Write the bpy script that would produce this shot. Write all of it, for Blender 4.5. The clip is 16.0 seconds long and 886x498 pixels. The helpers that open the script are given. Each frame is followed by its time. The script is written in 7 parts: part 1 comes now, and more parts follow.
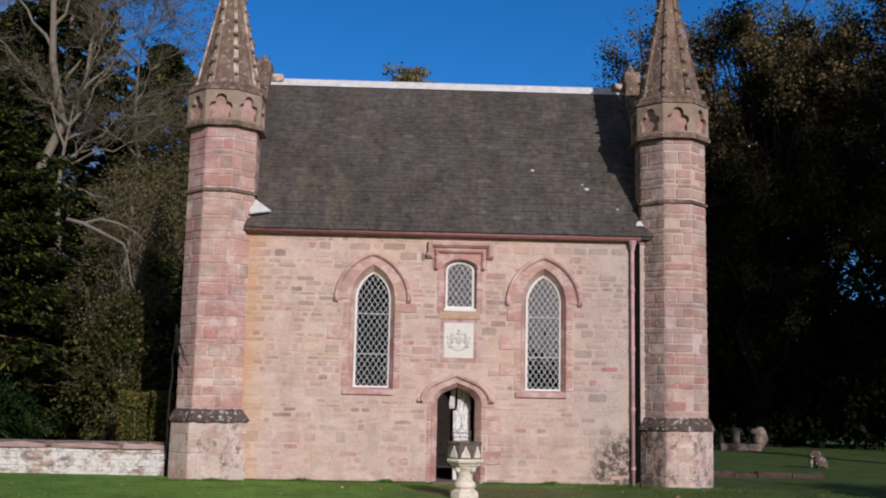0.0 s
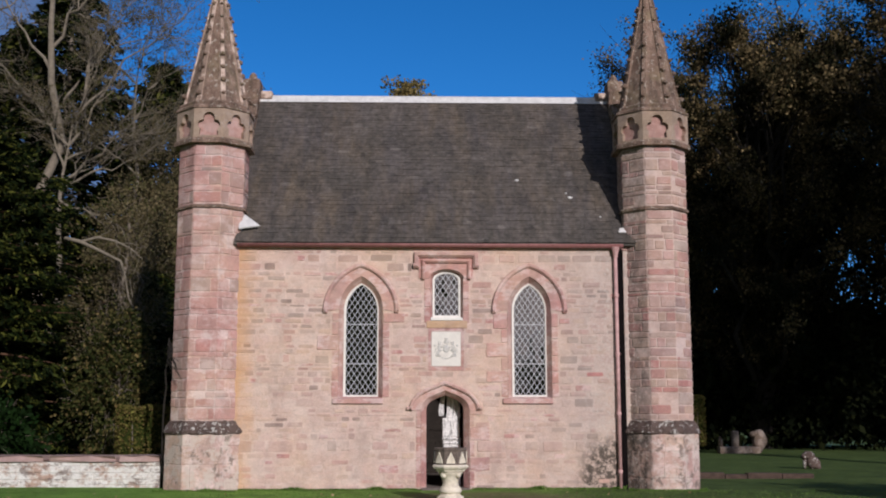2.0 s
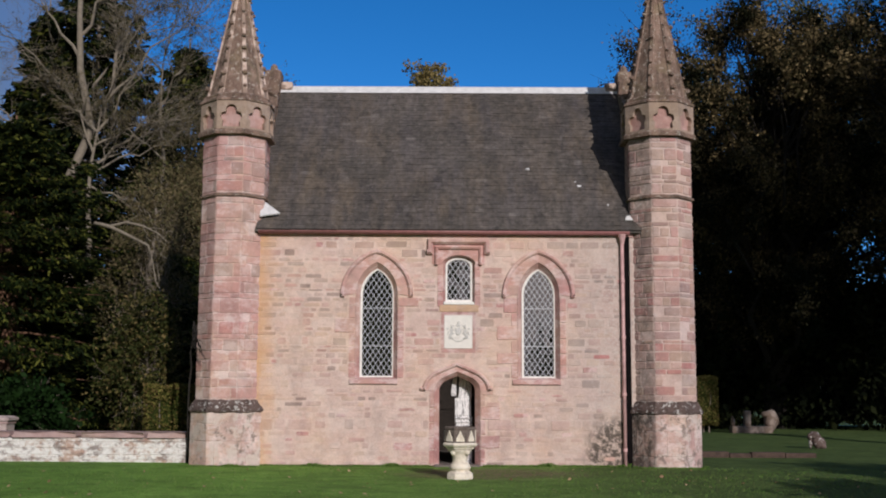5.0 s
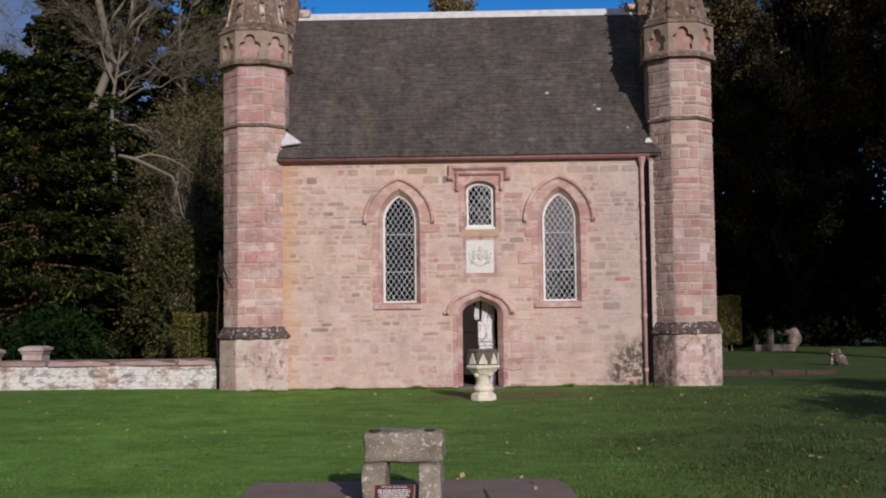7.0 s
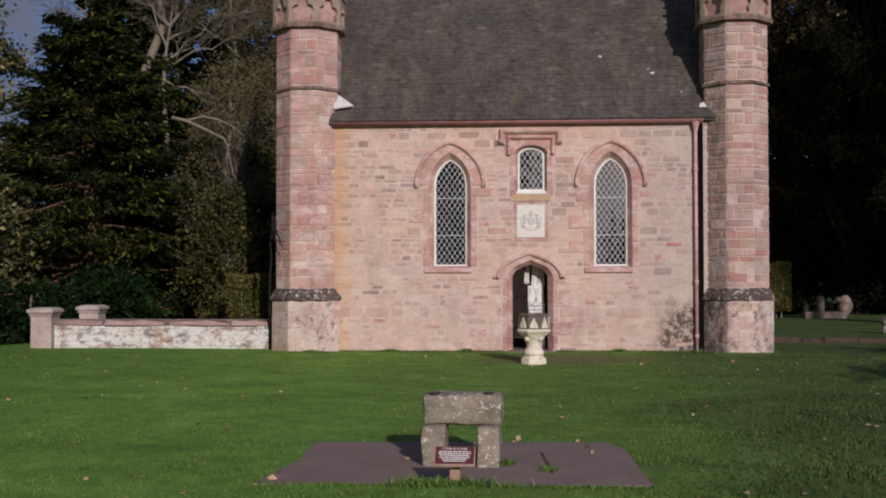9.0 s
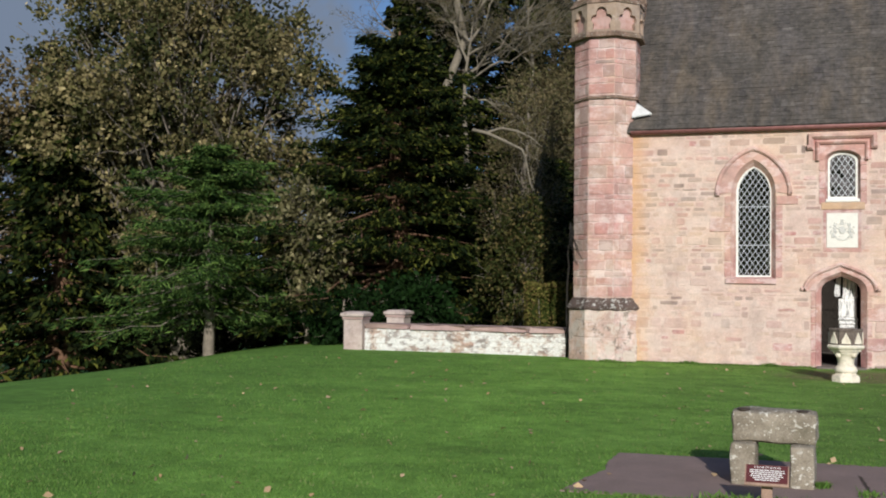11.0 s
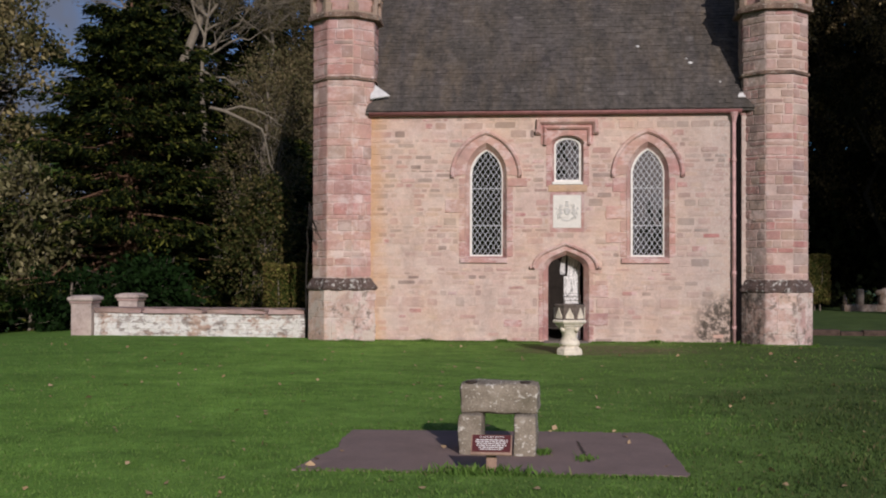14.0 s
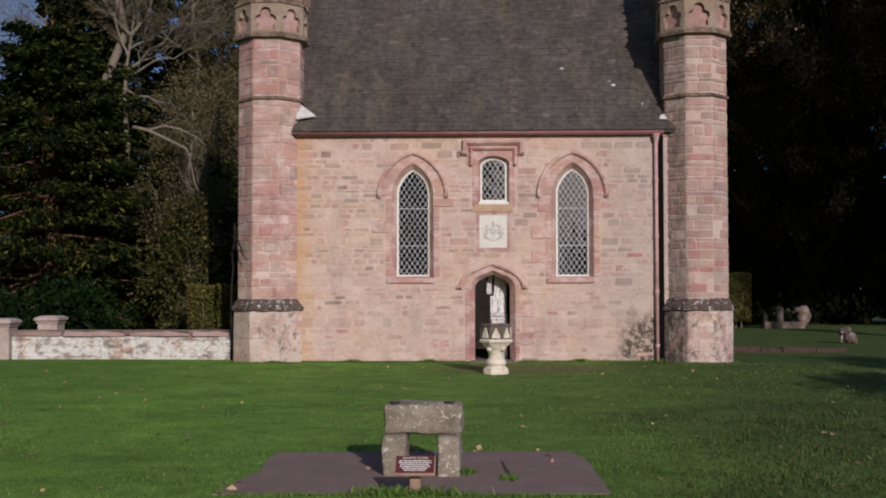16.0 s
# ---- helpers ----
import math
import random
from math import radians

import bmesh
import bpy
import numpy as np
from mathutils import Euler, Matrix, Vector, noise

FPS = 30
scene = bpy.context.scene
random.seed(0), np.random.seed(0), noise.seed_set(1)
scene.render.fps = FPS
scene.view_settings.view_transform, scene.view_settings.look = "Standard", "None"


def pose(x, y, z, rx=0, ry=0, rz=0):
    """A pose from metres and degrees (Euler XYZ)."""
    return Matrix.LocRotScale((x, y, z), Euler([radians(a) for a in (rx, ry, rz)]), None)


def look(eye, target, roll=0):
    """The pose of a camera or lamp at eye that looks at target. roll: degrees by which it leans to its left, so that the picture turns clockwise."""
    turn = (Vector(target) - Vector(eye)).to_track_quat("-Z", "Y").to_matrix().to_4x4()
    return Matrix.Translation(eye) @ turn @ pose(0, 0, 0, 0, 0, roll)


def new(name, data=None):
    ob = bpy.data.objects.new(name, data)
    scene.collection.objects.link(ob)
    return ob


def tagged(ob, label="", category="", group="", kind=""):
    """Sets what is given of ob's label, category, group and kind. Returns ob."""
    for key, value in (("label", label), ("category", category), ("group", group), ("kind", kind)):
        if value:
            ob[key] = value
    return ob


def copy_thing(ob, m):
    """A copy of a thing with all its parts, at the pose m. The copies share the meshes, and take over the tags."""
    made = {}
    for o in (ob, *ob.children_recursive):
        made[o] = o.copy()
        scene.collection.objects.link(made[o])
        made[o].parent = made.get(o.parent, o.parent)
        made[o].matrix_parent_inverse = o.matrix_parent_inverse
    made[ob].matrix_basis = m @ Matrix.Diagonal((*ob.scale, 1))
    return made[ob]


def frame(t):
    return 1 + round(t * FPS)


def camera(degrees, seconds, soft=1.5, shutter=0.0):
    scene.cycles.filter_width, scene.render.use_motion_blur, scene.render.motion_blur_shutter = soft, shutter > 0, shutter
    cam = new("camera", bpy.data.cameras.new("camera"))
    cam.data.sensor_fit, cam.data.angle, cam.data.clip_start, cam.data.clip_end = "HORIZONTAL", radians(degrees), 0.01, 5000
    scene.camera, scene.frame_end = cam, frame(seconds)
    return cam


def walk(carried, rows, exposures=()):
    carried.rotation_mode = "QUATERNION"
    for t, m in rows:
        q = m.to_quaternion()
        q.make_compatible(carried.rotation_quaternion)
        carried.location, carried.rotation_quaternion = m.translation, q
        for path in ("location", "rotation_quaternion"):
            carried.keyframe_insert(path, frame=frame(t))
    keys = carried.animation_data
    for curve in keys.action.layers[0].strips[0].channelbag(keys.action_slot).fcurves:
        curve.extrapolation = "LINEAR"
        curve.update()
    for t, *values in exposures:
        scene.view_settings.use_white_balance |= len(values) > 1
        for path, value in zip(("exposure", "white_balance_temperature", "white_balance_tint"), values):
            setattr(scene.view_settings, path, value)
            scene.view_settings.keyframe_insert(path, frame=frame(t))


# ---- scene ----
cam = camera(44.7, 16.0, soft=2.0)
PATH = [
    (0, (-1.13, -23.48, 1.80), (-1.064, -21.50, 2.074), 1.15),
    (0.5, (-1.085, -23.63, 1.80), (-1.017, -21.65, 2.079), 1.0),
    (1, (-0.99, -23.78, 1.80), (-0.914, -21.80, 2.081), 0.8),
    (1.5, (-0.799, -23.824, 1.686), (-0.732, -21.85, 2.003), 0.1),
    (2, (-0.58, -23.933, 1.739), (-0.535, -21.955, 2.032), 0.0),
    (2.5, (-0.471, -24.117, 1.794), (-0.448, -22.138, 2.082), -0.8),
    (3, (-0.418, -24.314, 1.832), (-0.396, -22.335, 2.123), -0.2),
    (3.2, (-0.387, -24.408, 1.836), (-0.363, -22.432, 2.139), 0.1),
    (5.3, (-0.253, -24.974, 1.801), (-0.262, -22.989, 2.043), 0.1),
    (5.5, (-0.213, -25.009, 1.799), (-0.23, -23.024, 2.036), -0.4),
    (6, (-0.159, -25.081, 1.81), (-0.197, -23.096, 2.044), -0.2),
    (6.5, (-0.166, -25.132, 1.816), (-0.225, -23.142, 2.011), -0.6),
    (7, (-0.213, -25.163, 1.815), (-0.262, -23.167, 1.928), -0.7),
    (7.5, (-0.264, -25.183, 1.811), (-0.288, -23.185, 1.91), -0.2),
    (8, (-0.3, -25.2, 1.81), (-0.302, -23.2, 1.838), -0.2),
    (8.5, (-0.329, -25.217, 1.817), (-0.328, -23.218, 1.842), -0.4),
    (9, (-0.367, -25.238, 1.831), (-0.498, -23.243, 1.876), -0.1),
    (9.5, (-0.42, -25.262, 1.849), (-0.789, -23.297, 1.903), 0.1),
    (9.7, (-0.44, -25.273, 1.855), (-0.896, -23.327, 1.914), 0.1),
    (10.2, (-0.463, -25.297, 1.856), (-1.067, -23.391, 1.914), 0.4),
    (10.75, (-0.479, -25.333, 1.853), (-1.139, -23.446, 1.911), 0.6),
    (11.3, (-0.489, -25.367, 1.846), (-1.133, -23.474, 1.903), 0.8),
    (11.8, (-0.492, -25.388, 1.836), (-1.077, -23.476, 1.893), 1.0),
    (12, (-0.486, -25.37, 1.83), (-1.021, -23.443, 1.888), 0.8),
    (12.5, (-0.463, -25.316, 1.819), (-0.885, -23.362, 1.878), 0.8),
    (13, (-0.438, -25.281, 1.812), (-0.78, -23.31, 1.839), 0.6),
    (13.5, (-0.414, -25.265, 1.81), (-0.696, -23.285, 1.835), 0.1),
    (14, (-0.393, -25.262, 1.812), (-0.588, -23.272, 1.84), 0.2),
    (14.5, (-0.375, -25.262, 1.814), (-0.502, -23.267, 1.863), 0.3),
    (15, (-0.36, -25.262, 1.816), (-0.467, -23.266, 1.861), -0.1),
    (15.5, (-0.348, -25.265, 1.818), (-0.44, -23.268, 1.874), 0.2),
    (16, (-0.336, -25.276, 1.819), (-0.4, -23.278, 1.884), -0.1),
]
walk(cam, [(t, look(eye, target, roll)) for t, eye, target, roll in PATH],
     exposures=[(0.0, -0.34, 6350, 15), (3.2, -0.30, 6350, 14), (5.3, -0.35, 6400, 13), (7.0, -0.43, 6400, 15), (8.5, -0.48, 6550, 16), (9.0, -0.50, 6550, 16), (9.5, -0.46, 6350, 15), (9.9, -0.2, 6450, 10),
                (11.0, 0.12, 6350, 4), (11.8, 0.15, 6300, 5), (12.5, -0.07, 6300, 8), (13.5, -0.31, 6400, 13), (14.5, -0.42, 6550, 15), (15.5, -0.50, 6550, 15), (16.0, -0.50, 6550, 15)])

# ---- sky and sun ----
SUN_DIR = Vector((0.355, -0.935, 0.41)).normalized()   # towards the sun
SUN_EL = math.asin(SUN_DIR.z)
world = bpy.data.worlds.new("sky")
scene.world = world
world.use_nodes = True
wn = world.node_tree.nodes
wn.clear()
sky = wn.new("ShaderNodeTexSky")
sky.sky_type = "NISHITA"
sky.sun_disc = False
sky.sun_elevation = SUN_EL
sky.sun_rotation = math.atan2(SUN_DIR.x, SUN_DIR.y)
sky.altitude = 3000
sky.air_density, sky.dust_density, sky.ozone_density = 1.0, 0.0, 5.0
bg = wn.new("ShaderNodeBackground")
bg.inputs["Strength"].default_value = 0.07
wo = wn.new("ShaderNodeOutputWorld")
deep = wn.new("ShaderNodeHueSaturation")      # a clear, deep northern sky
deep.inputs["Saturation"].default_value = 1.22
deep.inputs["Value"].default_value = 2.1
world.node_tree.links.new(sky.outputs[0], deep.inputs["Color"])
# thin grey cloud that thickens towards the west
wtc = wn.new("ShaderNodeTexCoord")
wsep = wn.new("ShaderNodeSeparateXYZ")
wnoise = wn.new("ShaderNodeTexNoise")
wnoise.inputs["Scale"].default_value = 3.2
wnoise.inputs["Detail"].default_value = 6
wnoise.inputs["Roughness"].default_value = 0.6
wadd = wn.new("ShaderNodeMath")
wadd.operation = "MULTIPLY_ADD"
wadd.inputs[1].default_value = -1.0
wramp = wn.new("ShaderNodeValToRGB")
wramp.color_ramp.elements[0].position = 0.42
wramp.color_ramp.elements[1].position = 0.74
wmix = wn.new("ShaderNodeMix")
wmix.data_type = "RGBA"
wmix.inputs["B"].default_value = (2.5, 3.0, 4.2, 1)
wl = world.node_tree.links.new
wl(wtc.outputs["Generated"], wsep.inputs[0])
wl(wtc.outputs["Generated"], wnoise.inputs["Vector"])
wlean = wn.new("ShaderNodeMath")
wlean.operation = "MULTIPLY_ADD"
wlean.inputs[1].default_value = 0.3
wl(wsep.outputs["Y"], wlean.inputs[0])
wl(wsep.outputs["X"], wlean.inputs[2])
wl(wlean.outputs[0], wadd.inputs[0])
wl(wnoise.outputs["Fac"], wadd.inputs[2])
wl(wadd.outputs[0], wramp.inputs[0])
wl(wramp.outputs[0], wmix.inputs["Factor"])
wl(deep.outputs[0], wmix.inputs["A"])
# white haze round the sun
wdot = wn.new("ShaderNodeVectorMath")
wdot.operation = "DOT_PRODUCT"
wdot.inputs[1].default_value = SUN_DIR
whaze = wn.new("ShaderNodeMapRange")
whaze.interpolation_type = "SMOOTHSTEP"
whaze.inputs["From Min"].default_value = 0.85
whaze.inputs["From Max"].default_value = 0.95
wglow = wn.new("ShaderNodeMix")
wglow.data_type = "RGBA"
wglow.inputs["B"].default_value = (10.5, 10.2, 10.6, 1)
wl(wtc.outputs["Generated"], wdot.inputs[0])
wl(wdot.outputs["Value"], whaze.inputs["Value"])
wl(whaze.outputs["Result"], wglow.inputs["Factor"])
wl(wmix.outputs["Result"], wglow.inputs["A"])
wl(wglow.outputs["Result"], bg.inputs[0])
world.node_tree.links.new(bg.outputs[0], wo.inputs[0])

sun = new("sun", bpy.data.lights.new("sun", "SUN"))
sun.data.energy = 4.2
sun.data.angle = radians(0.55)
sun.data.color = (1.0, 0.955, 0.925)
sun.matrix_world = look((20, -60, 40), (20 - SUN_DIR.x, -60 - SUN_DIR.y, 40 - SUN_DIR.z))


# ---- materials ----
class Mat:
    """A small builder for node materials."""

    def __init__(self, name, rough=0.9, metal=0.0, spec=0.3):
        self.m = bpy.data.materials.new(name)
        self.m.use_nodes = True
        self.t = self.m.node_tree
        self.b = self.t.nodes["Principled BSDF"]
        self.b.inputs["Roughness"].default_value = rough
        self.b.inputs["Metallic"].default_value = metal
        self.b.inputs["Specular IOR Level"].default_value = spec
        self.tc = self.t.nodes.new("ShaderNodeTexCoord").outputs["Object"]
        self.geo = self.t.nodes.new("ShaderNodeNewGeometry")
        self.pos = self.geo.outputs["Position"]

    def link(self, a, b):
        self.t.links.new(a, b)
        return self

    def noise(self, scale, detail=4, rough=0.6, at=None, stretch=None, dist=0.0):
        n = self.t.nodes.new("ShaderNodeTexNoise")
        n.inputs["Scale"].default_value = scale
        n.inputs["Detail"].default_value = detail
        n.inputs["Roughness"].default_value = rough
        n.inputs["Distortion"].default_value = dist
        src = at or self.pos
        if stretch:
            mp = self.t.nodes.new("ShaderNodeMapping")
            mp.inputs["Scale"].default_value = stretch
            self.link(src, mp.inputs["Vector"])
            src = mp.outputs[0]
        self.link(src, n.inputs["Vector"])
        return n.outputs["Fac"]

    def ramp(self, fac, *stops):
        r = self.t.nodes.new("ShaderNodeValToRGB")
        el = r.color_ramp.elements
        while len(el) < len(stops):
            el.new(0.5)
        for e, (p, c) in zip(el, stops):
            e.position = p
            e.color = (*c, 1) if isinstance(c, tuple) else (c, c, c, 1)
        self.link(fac, r.inputs["Fac"])
        return r.outputs["Color"]

    def mix(self, fac, a, b, kind="MIX"):
        n = self.t.nodes.new("ShaderNodeMix")
        n.data_type = "RGBA"
        n.blend_type = kind
        for sock, v in ((n.inputs["Factor"], fac), (n.inputs["A"], a), (n.inputs["B"], b)):
            if isinstance(v, (int, float)):
                sock.default_value = v if sock.type == "VALUE" else (v, v, v, 1)
            elif isinstance(v, tuple):
                sock.default_value = (*v, 1)
            else:
                self.link(v, sock)
        return n.outputs["Result"]

    def math(self, op, a, b=0.0, clamp=False):
        n = self.t.nodes.new("ShaderNodeMath")
        n.operation = op
        n.use_clamp = clamp
        for sock, v in ((n.inputs[0], a), (n.inputs[1], b)):
            if isinstance(v, (int, float)):
                sock.default_value = v
            else:
                self.link(v, sock)
        return n.outputs[0]

    def axis(self, k):
        n = self.t.nodes.new("ShaderNodeSeparateXYZ")
        self.link(self.pos, n.inputs[0])
        return n.outputs[k]

    def rand(self, kind="object"):
        if kind == "object":
            return self.t.nodes.new("ShaderNodeObjectInfo").outputs["Random"]
        return self.geo.outputs["Random Per Island"]

    def color(self, c):
        if isinstance(c, tuple):
            self.b.inputs["Base Color"].default_value = (*c, 1)
        else:
            self.link(c, self.b.inputs["Base Color"])
        return self

    def bump(self, fac, strength=0.4, dist=0.02):
        n = self.t.nodes.new("ShaderNodeBump")
        n.inputs["Strength"].default_value = strength
        n.inputs["Distance"].default_value = dist
        self.link(fac, n.inputs["Height"])
        self.link(n.outputs[0], self.b.inputs["Normal"])
        return self

    def done(self):
        return self.m


def rust_and_damp(m, c):
    """A rusty run beside the west turret, and a dark damp corner at the foot of the downpipe."""
    x, z = m.axis("X"), m.axis("Z")
    run = m.ramp(m.math("ADD", m.math("MULTIPLY", m.math("ADD", x, 4.62), 1.0), m.math("MULTIPLY", m.noise(1.8, 6, 0.7), 0.75)), (0.40, 1.0), (0.86, 0.0))
    broken = m.ramp(m.noise(1.5, 4, 0.6, stretch=(1, 1, 0.6)), (0.32, 0.35), (0.5, 1.0))
    broken = m.math("MULTIPLY", broken, m.math("GREATER_THAN", x, -4.75))
    c = m.mix(m.math("MULTIPLY", m.math("MULTIPLY", run, broken), 0.72), c, (0.60, 0.34, 0.16))
    low = m.math("SUBTRACT", 1.25, z, True)
    near = m.math("SUBTRACT", x, 2.85, True)
    pale = m.math("MULTIPLY", near, m.ramp(m.noise(13, 6, 0.75), (0.52, 0.0), (0.60, 1.0)))
    c = m.mix(m.math("MULTIPLY", pale, 0.7), c, (0.74, 0.70, 0.63))
    dull = m.ramp(m.math("ADD", m.math("MULTIPLY", m.math("SUBTRACT", x, 1.2), 0.28), m.math("MULTIPLY", m.noise(1.4, 6, 0.7), 0.6)), (0.35, 0.0), (0.95, 1.0))
    c = m.mix(m.math("MULTIPLY", dull, 0.42), c, (0.40, 0.335, 0.30))
    low = m.math("MULTIPLY", low, 2.4)
    wet = m.math("MULTIPLY", m.math("MULTIPLY", low, m.math("MULTIPLY", near, 1.7), True), m.ramp(m.noise(6.5, 7, 0.78), (0.43, 0.0), (0.53, 1.0)), True)
    return m.mix(m.math("MULTIPLY", wet, 0.9), c, (0.07, 0.056, 0.044))


def weathered(m, c, k=1.0, field=False):
    """Blotches shared by stone and pointing: ochre, pink, old limewash, soot specks."""
    ochre = m.ramp(m.noise(0.42, 5, 0.62), (0.43, 0.0), (0.60, 1.0))
    c = m.mix(m.math("MULTIPLY", ochre, max(0.72 * k, 0.38) if field else 0.72 * k), c, (0.68, 0.50, 0.34))
    pink = m.ramp(m.noise(0.75, 7, 0.70, dist=0.8), (0.44, 0.0), (0.60, 1.0))
    c = m.mix(m.math("MULTIPLY", pink, (0.26 if field else 0.38) * k), c, (0.53, 0.31, 0.26))
    lime = m.ramp(m.noise(2.2, 7, 0.76, stretch=(0.6, 1, 1.2)), (0.48, 0.0), (0.56, 1.0))
    c = m.mix(m.math("MULTIPLY", lime, (0.30 if field else 0.52) * k), c, (0.80, 0.70, 0.61))
    grey = m.ramp(m.noise(1.15, 6, 0.7, stretch=(1.3, 1.3, 0.6)), (0.51, 0.0), (0.68, 1.0))
    c = m.mix(m.math("MULTIPLY", grey, 0.52 * k), c, (0.36, 0.285, 0.24))
    speck = m.ramp(m.noise(12, 5, 0.75, stretch=(0.6, 1, 1.5)), (0.60, 0.0), (0.68, 1.0))
    c = m.mix(m.math("MULTIPLY", speck, 0.55 * k), c, (0.22, 0.165, 0.135))
    c = m.mix(k, c, m.mix(1.0, c, m.ramp(m.noise(5, 7, 0.78), (0.34, 0.84), (0.66, 1.12)), "MULTIPLY"))
    return m.mix(1.0, c, (1.0, 0.967, 1.0) if field else (1.0, 0.955, 1.03), "MULTIPLY")      # the stone's rosy cast


def grimed_shaded_flank(m, c, k=0.78):
    """Old soot, white lichen and painted shade on the east turret's wall-side flank."""
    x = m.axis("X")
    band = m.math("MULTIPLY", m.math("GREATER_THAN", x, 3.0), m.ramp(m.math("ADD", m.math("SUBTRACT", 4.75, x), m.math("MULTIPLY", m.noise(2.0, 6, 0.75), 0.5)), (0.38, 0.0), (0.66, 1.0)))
    # dark mask for the soot and for the flank's shade, laid in as colour
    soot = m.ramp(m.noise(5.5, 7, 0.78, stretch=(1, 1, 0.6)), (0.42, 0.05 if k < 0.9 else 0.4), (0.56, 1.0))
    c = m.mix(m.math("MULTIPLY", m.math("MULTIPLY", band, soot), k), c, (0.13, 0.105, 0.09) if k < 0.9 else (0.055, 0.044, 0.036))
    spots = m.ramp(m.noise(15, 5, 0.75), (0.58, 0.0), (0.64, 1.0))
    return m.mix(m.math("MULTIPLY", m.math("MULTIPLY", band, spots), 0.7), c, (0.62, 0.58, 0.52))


def stone_mat(name, stops, kind="object", lichen=0.25, dark=0.25, bumpy=0.5, streaked=False, patina=0.8, flank=False, flaking=0.0):
    """Weathered sandstone: a tone for each block, blotches, grain, pale lichen and dark stains."""
    m = Mat(name, 0.92, spec=0.2)
    tone = m.ramp(m.rand(kind), *stops)
    blot = m.ramp(m.noise(2.2, 5, 0.65), (0.3, 0.72), (0.7, 1.12))
    c = m.mix(1.0, tone, blot, "MULTIPLY")
    fine = m.ramp(m.noise(34, 4, 0.7), (0.3, 0.82), (0.75, 1.12))
    c = m.mix(1.0, c, fine, "MULTIPLY")
    spots = m.ramp(m.noise(9, 6, 0.75), (0.58, 0.0), (0.72, 1.0))
    c = m.mix(m.math("MULTIPLY", spots, lichen), c, (0.50, 0.46, 0.40))
    stain = m.ramp(m.noise(1.3, 6, 0.7, stretch=(1.4, 1.4, 0.5)), (0.54, 0.0), (0.75, 1.0))
    c = m.mix(m.math("MULTIPLY", stain, dark), c, (0.11, 0.09, 0.075))
    c = weathered(m, c, patina, streaked)
    if flaking:                                  # pale skin coming away from stained stone
        c = m.mix(m.math("MULTIPLY", m.ramp(m.noise(2.6, 8, 0.78), (0.50, 0.0), (0.55, 1.0)), flaking), c, (0.58, 0.485, 0.42))
        c = m.mix(m.math("MULTIPLY", m.ramp(m.noise(3.3, 8, 0.78), (0.53, 0.0), (0.58, 1.0)), flaking), c, (0.19, 0.145, 0.12))
    m.color(rust_and_damp(m, c) if streaked else grimed_shaded_flank(m, c, 0.92 if flaking else 0.58) if flank else c)
    m.bump(m.noise(22, 6, 0.7), bumpy, 0.02)
    return m.done()


CREAM = ((0.0, (0.66, 0.515, 0.43)), (0.14, (0.50, 0.385, 0.315)), (0.26, (0.64, 0.48, 0.40)), (0.38, (0.56, 0.355, 0.30)), (0.50, (0.61, 0.47, 0.385)), (0.60, (0.42, 0.325, 0.27)),
         (0.70, (0.60, 0.44, 0.33)), (0.80, (0.52, 0.31, 0.26)), (0.90, (0.36, 0.28, 0.235)), (0.97, (0.44, 0.35, 0.29)), (1.0, (0.22, 0.16, 0.14)))
RED = ((0.0, (0.51, 0.26, 0.22)), (0.3, (0.54, 0.32, 0.27)), (0.5, (0.48, 0.215, 0.18)), (0.72, (0.47, 0.285, 0.24)), (0.88, (0.53, 0.26, 0.22)),
       (1.0, (0.40, 0.26, 0.21)))
M_FIELD = stone_mat("field_sandstone", CREAM, lichen=0.15, dark=0.12, streaked=True, patina=0.26)
PALE = ((0.0, (0.66, 0.52, 0.43)), (0.2, (0.60, 0.45, 0.375)), (0.38, (0.66, 0.50, 0.375)), (0.52, (0.57, 0.40, 0.335)), (0.66, (0.64, 0.50, 0.415)), (0.80, (0.55, 0.345, 0.295)), (0.91, (0.50, 0.39, 0.325)), (1.0, (0.26, 0.19, 0.16)))
M_LOW = stone_mat("pale_field_sandstone", PALE, lichen=0.2, dark=0.10, streaked=True, patina=0.36)
M_OCHRE = stone_mat("ochre_sandstone", ((0.0, (0.56, 0.38, 0.22)), (1.0, (0.60, 0.42, 0.25))), patina=0.2)
M_RED = stone_mat("red_sandstone", RED, lichen=0.2)
M_RED_I = stone_mat("red_sandstone_joined", RED, "island", lichen=0.2)
M_TOWER = stone_mat("tower_sandstone", ((0.0, (0.51, 0.275, 0.23)), (0.25, (0.55, 0.345, 0.28)), (0.42, (0.45, 0.20, 0.165)), (0.58, (0.56, 0.385, 0.31)),
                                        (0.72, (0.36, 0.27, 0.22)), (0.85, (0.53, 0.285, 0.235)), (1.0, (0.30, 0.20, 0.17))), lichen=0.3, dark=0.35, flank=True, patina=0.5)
M_TOWER_POINT = stone_mat("tower_pointing", ((0.0, (0.58, 0.40, 0.335)), (1.0, (0.54, 0.35, 0.29))), "island", lichen=0.3, dark=0.2, patina=1.0)
M_TOWER_E = stone_mat("mixed_tower_sandstone", ((0.0, (0.50, 0.265, 0.215)), (0.16, (0.44, 0.33, 0.235)), (0.32, (0.52, 0.36, 0.285)), (0.46, (0.335, 0.255, 0.205)), (0.6, (0.47, 0.21, 0.175)),
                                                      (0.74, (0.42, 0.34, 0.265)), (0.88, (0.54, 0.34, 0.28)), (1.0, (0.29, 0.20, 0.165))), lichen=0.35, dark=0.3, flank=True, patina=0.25)
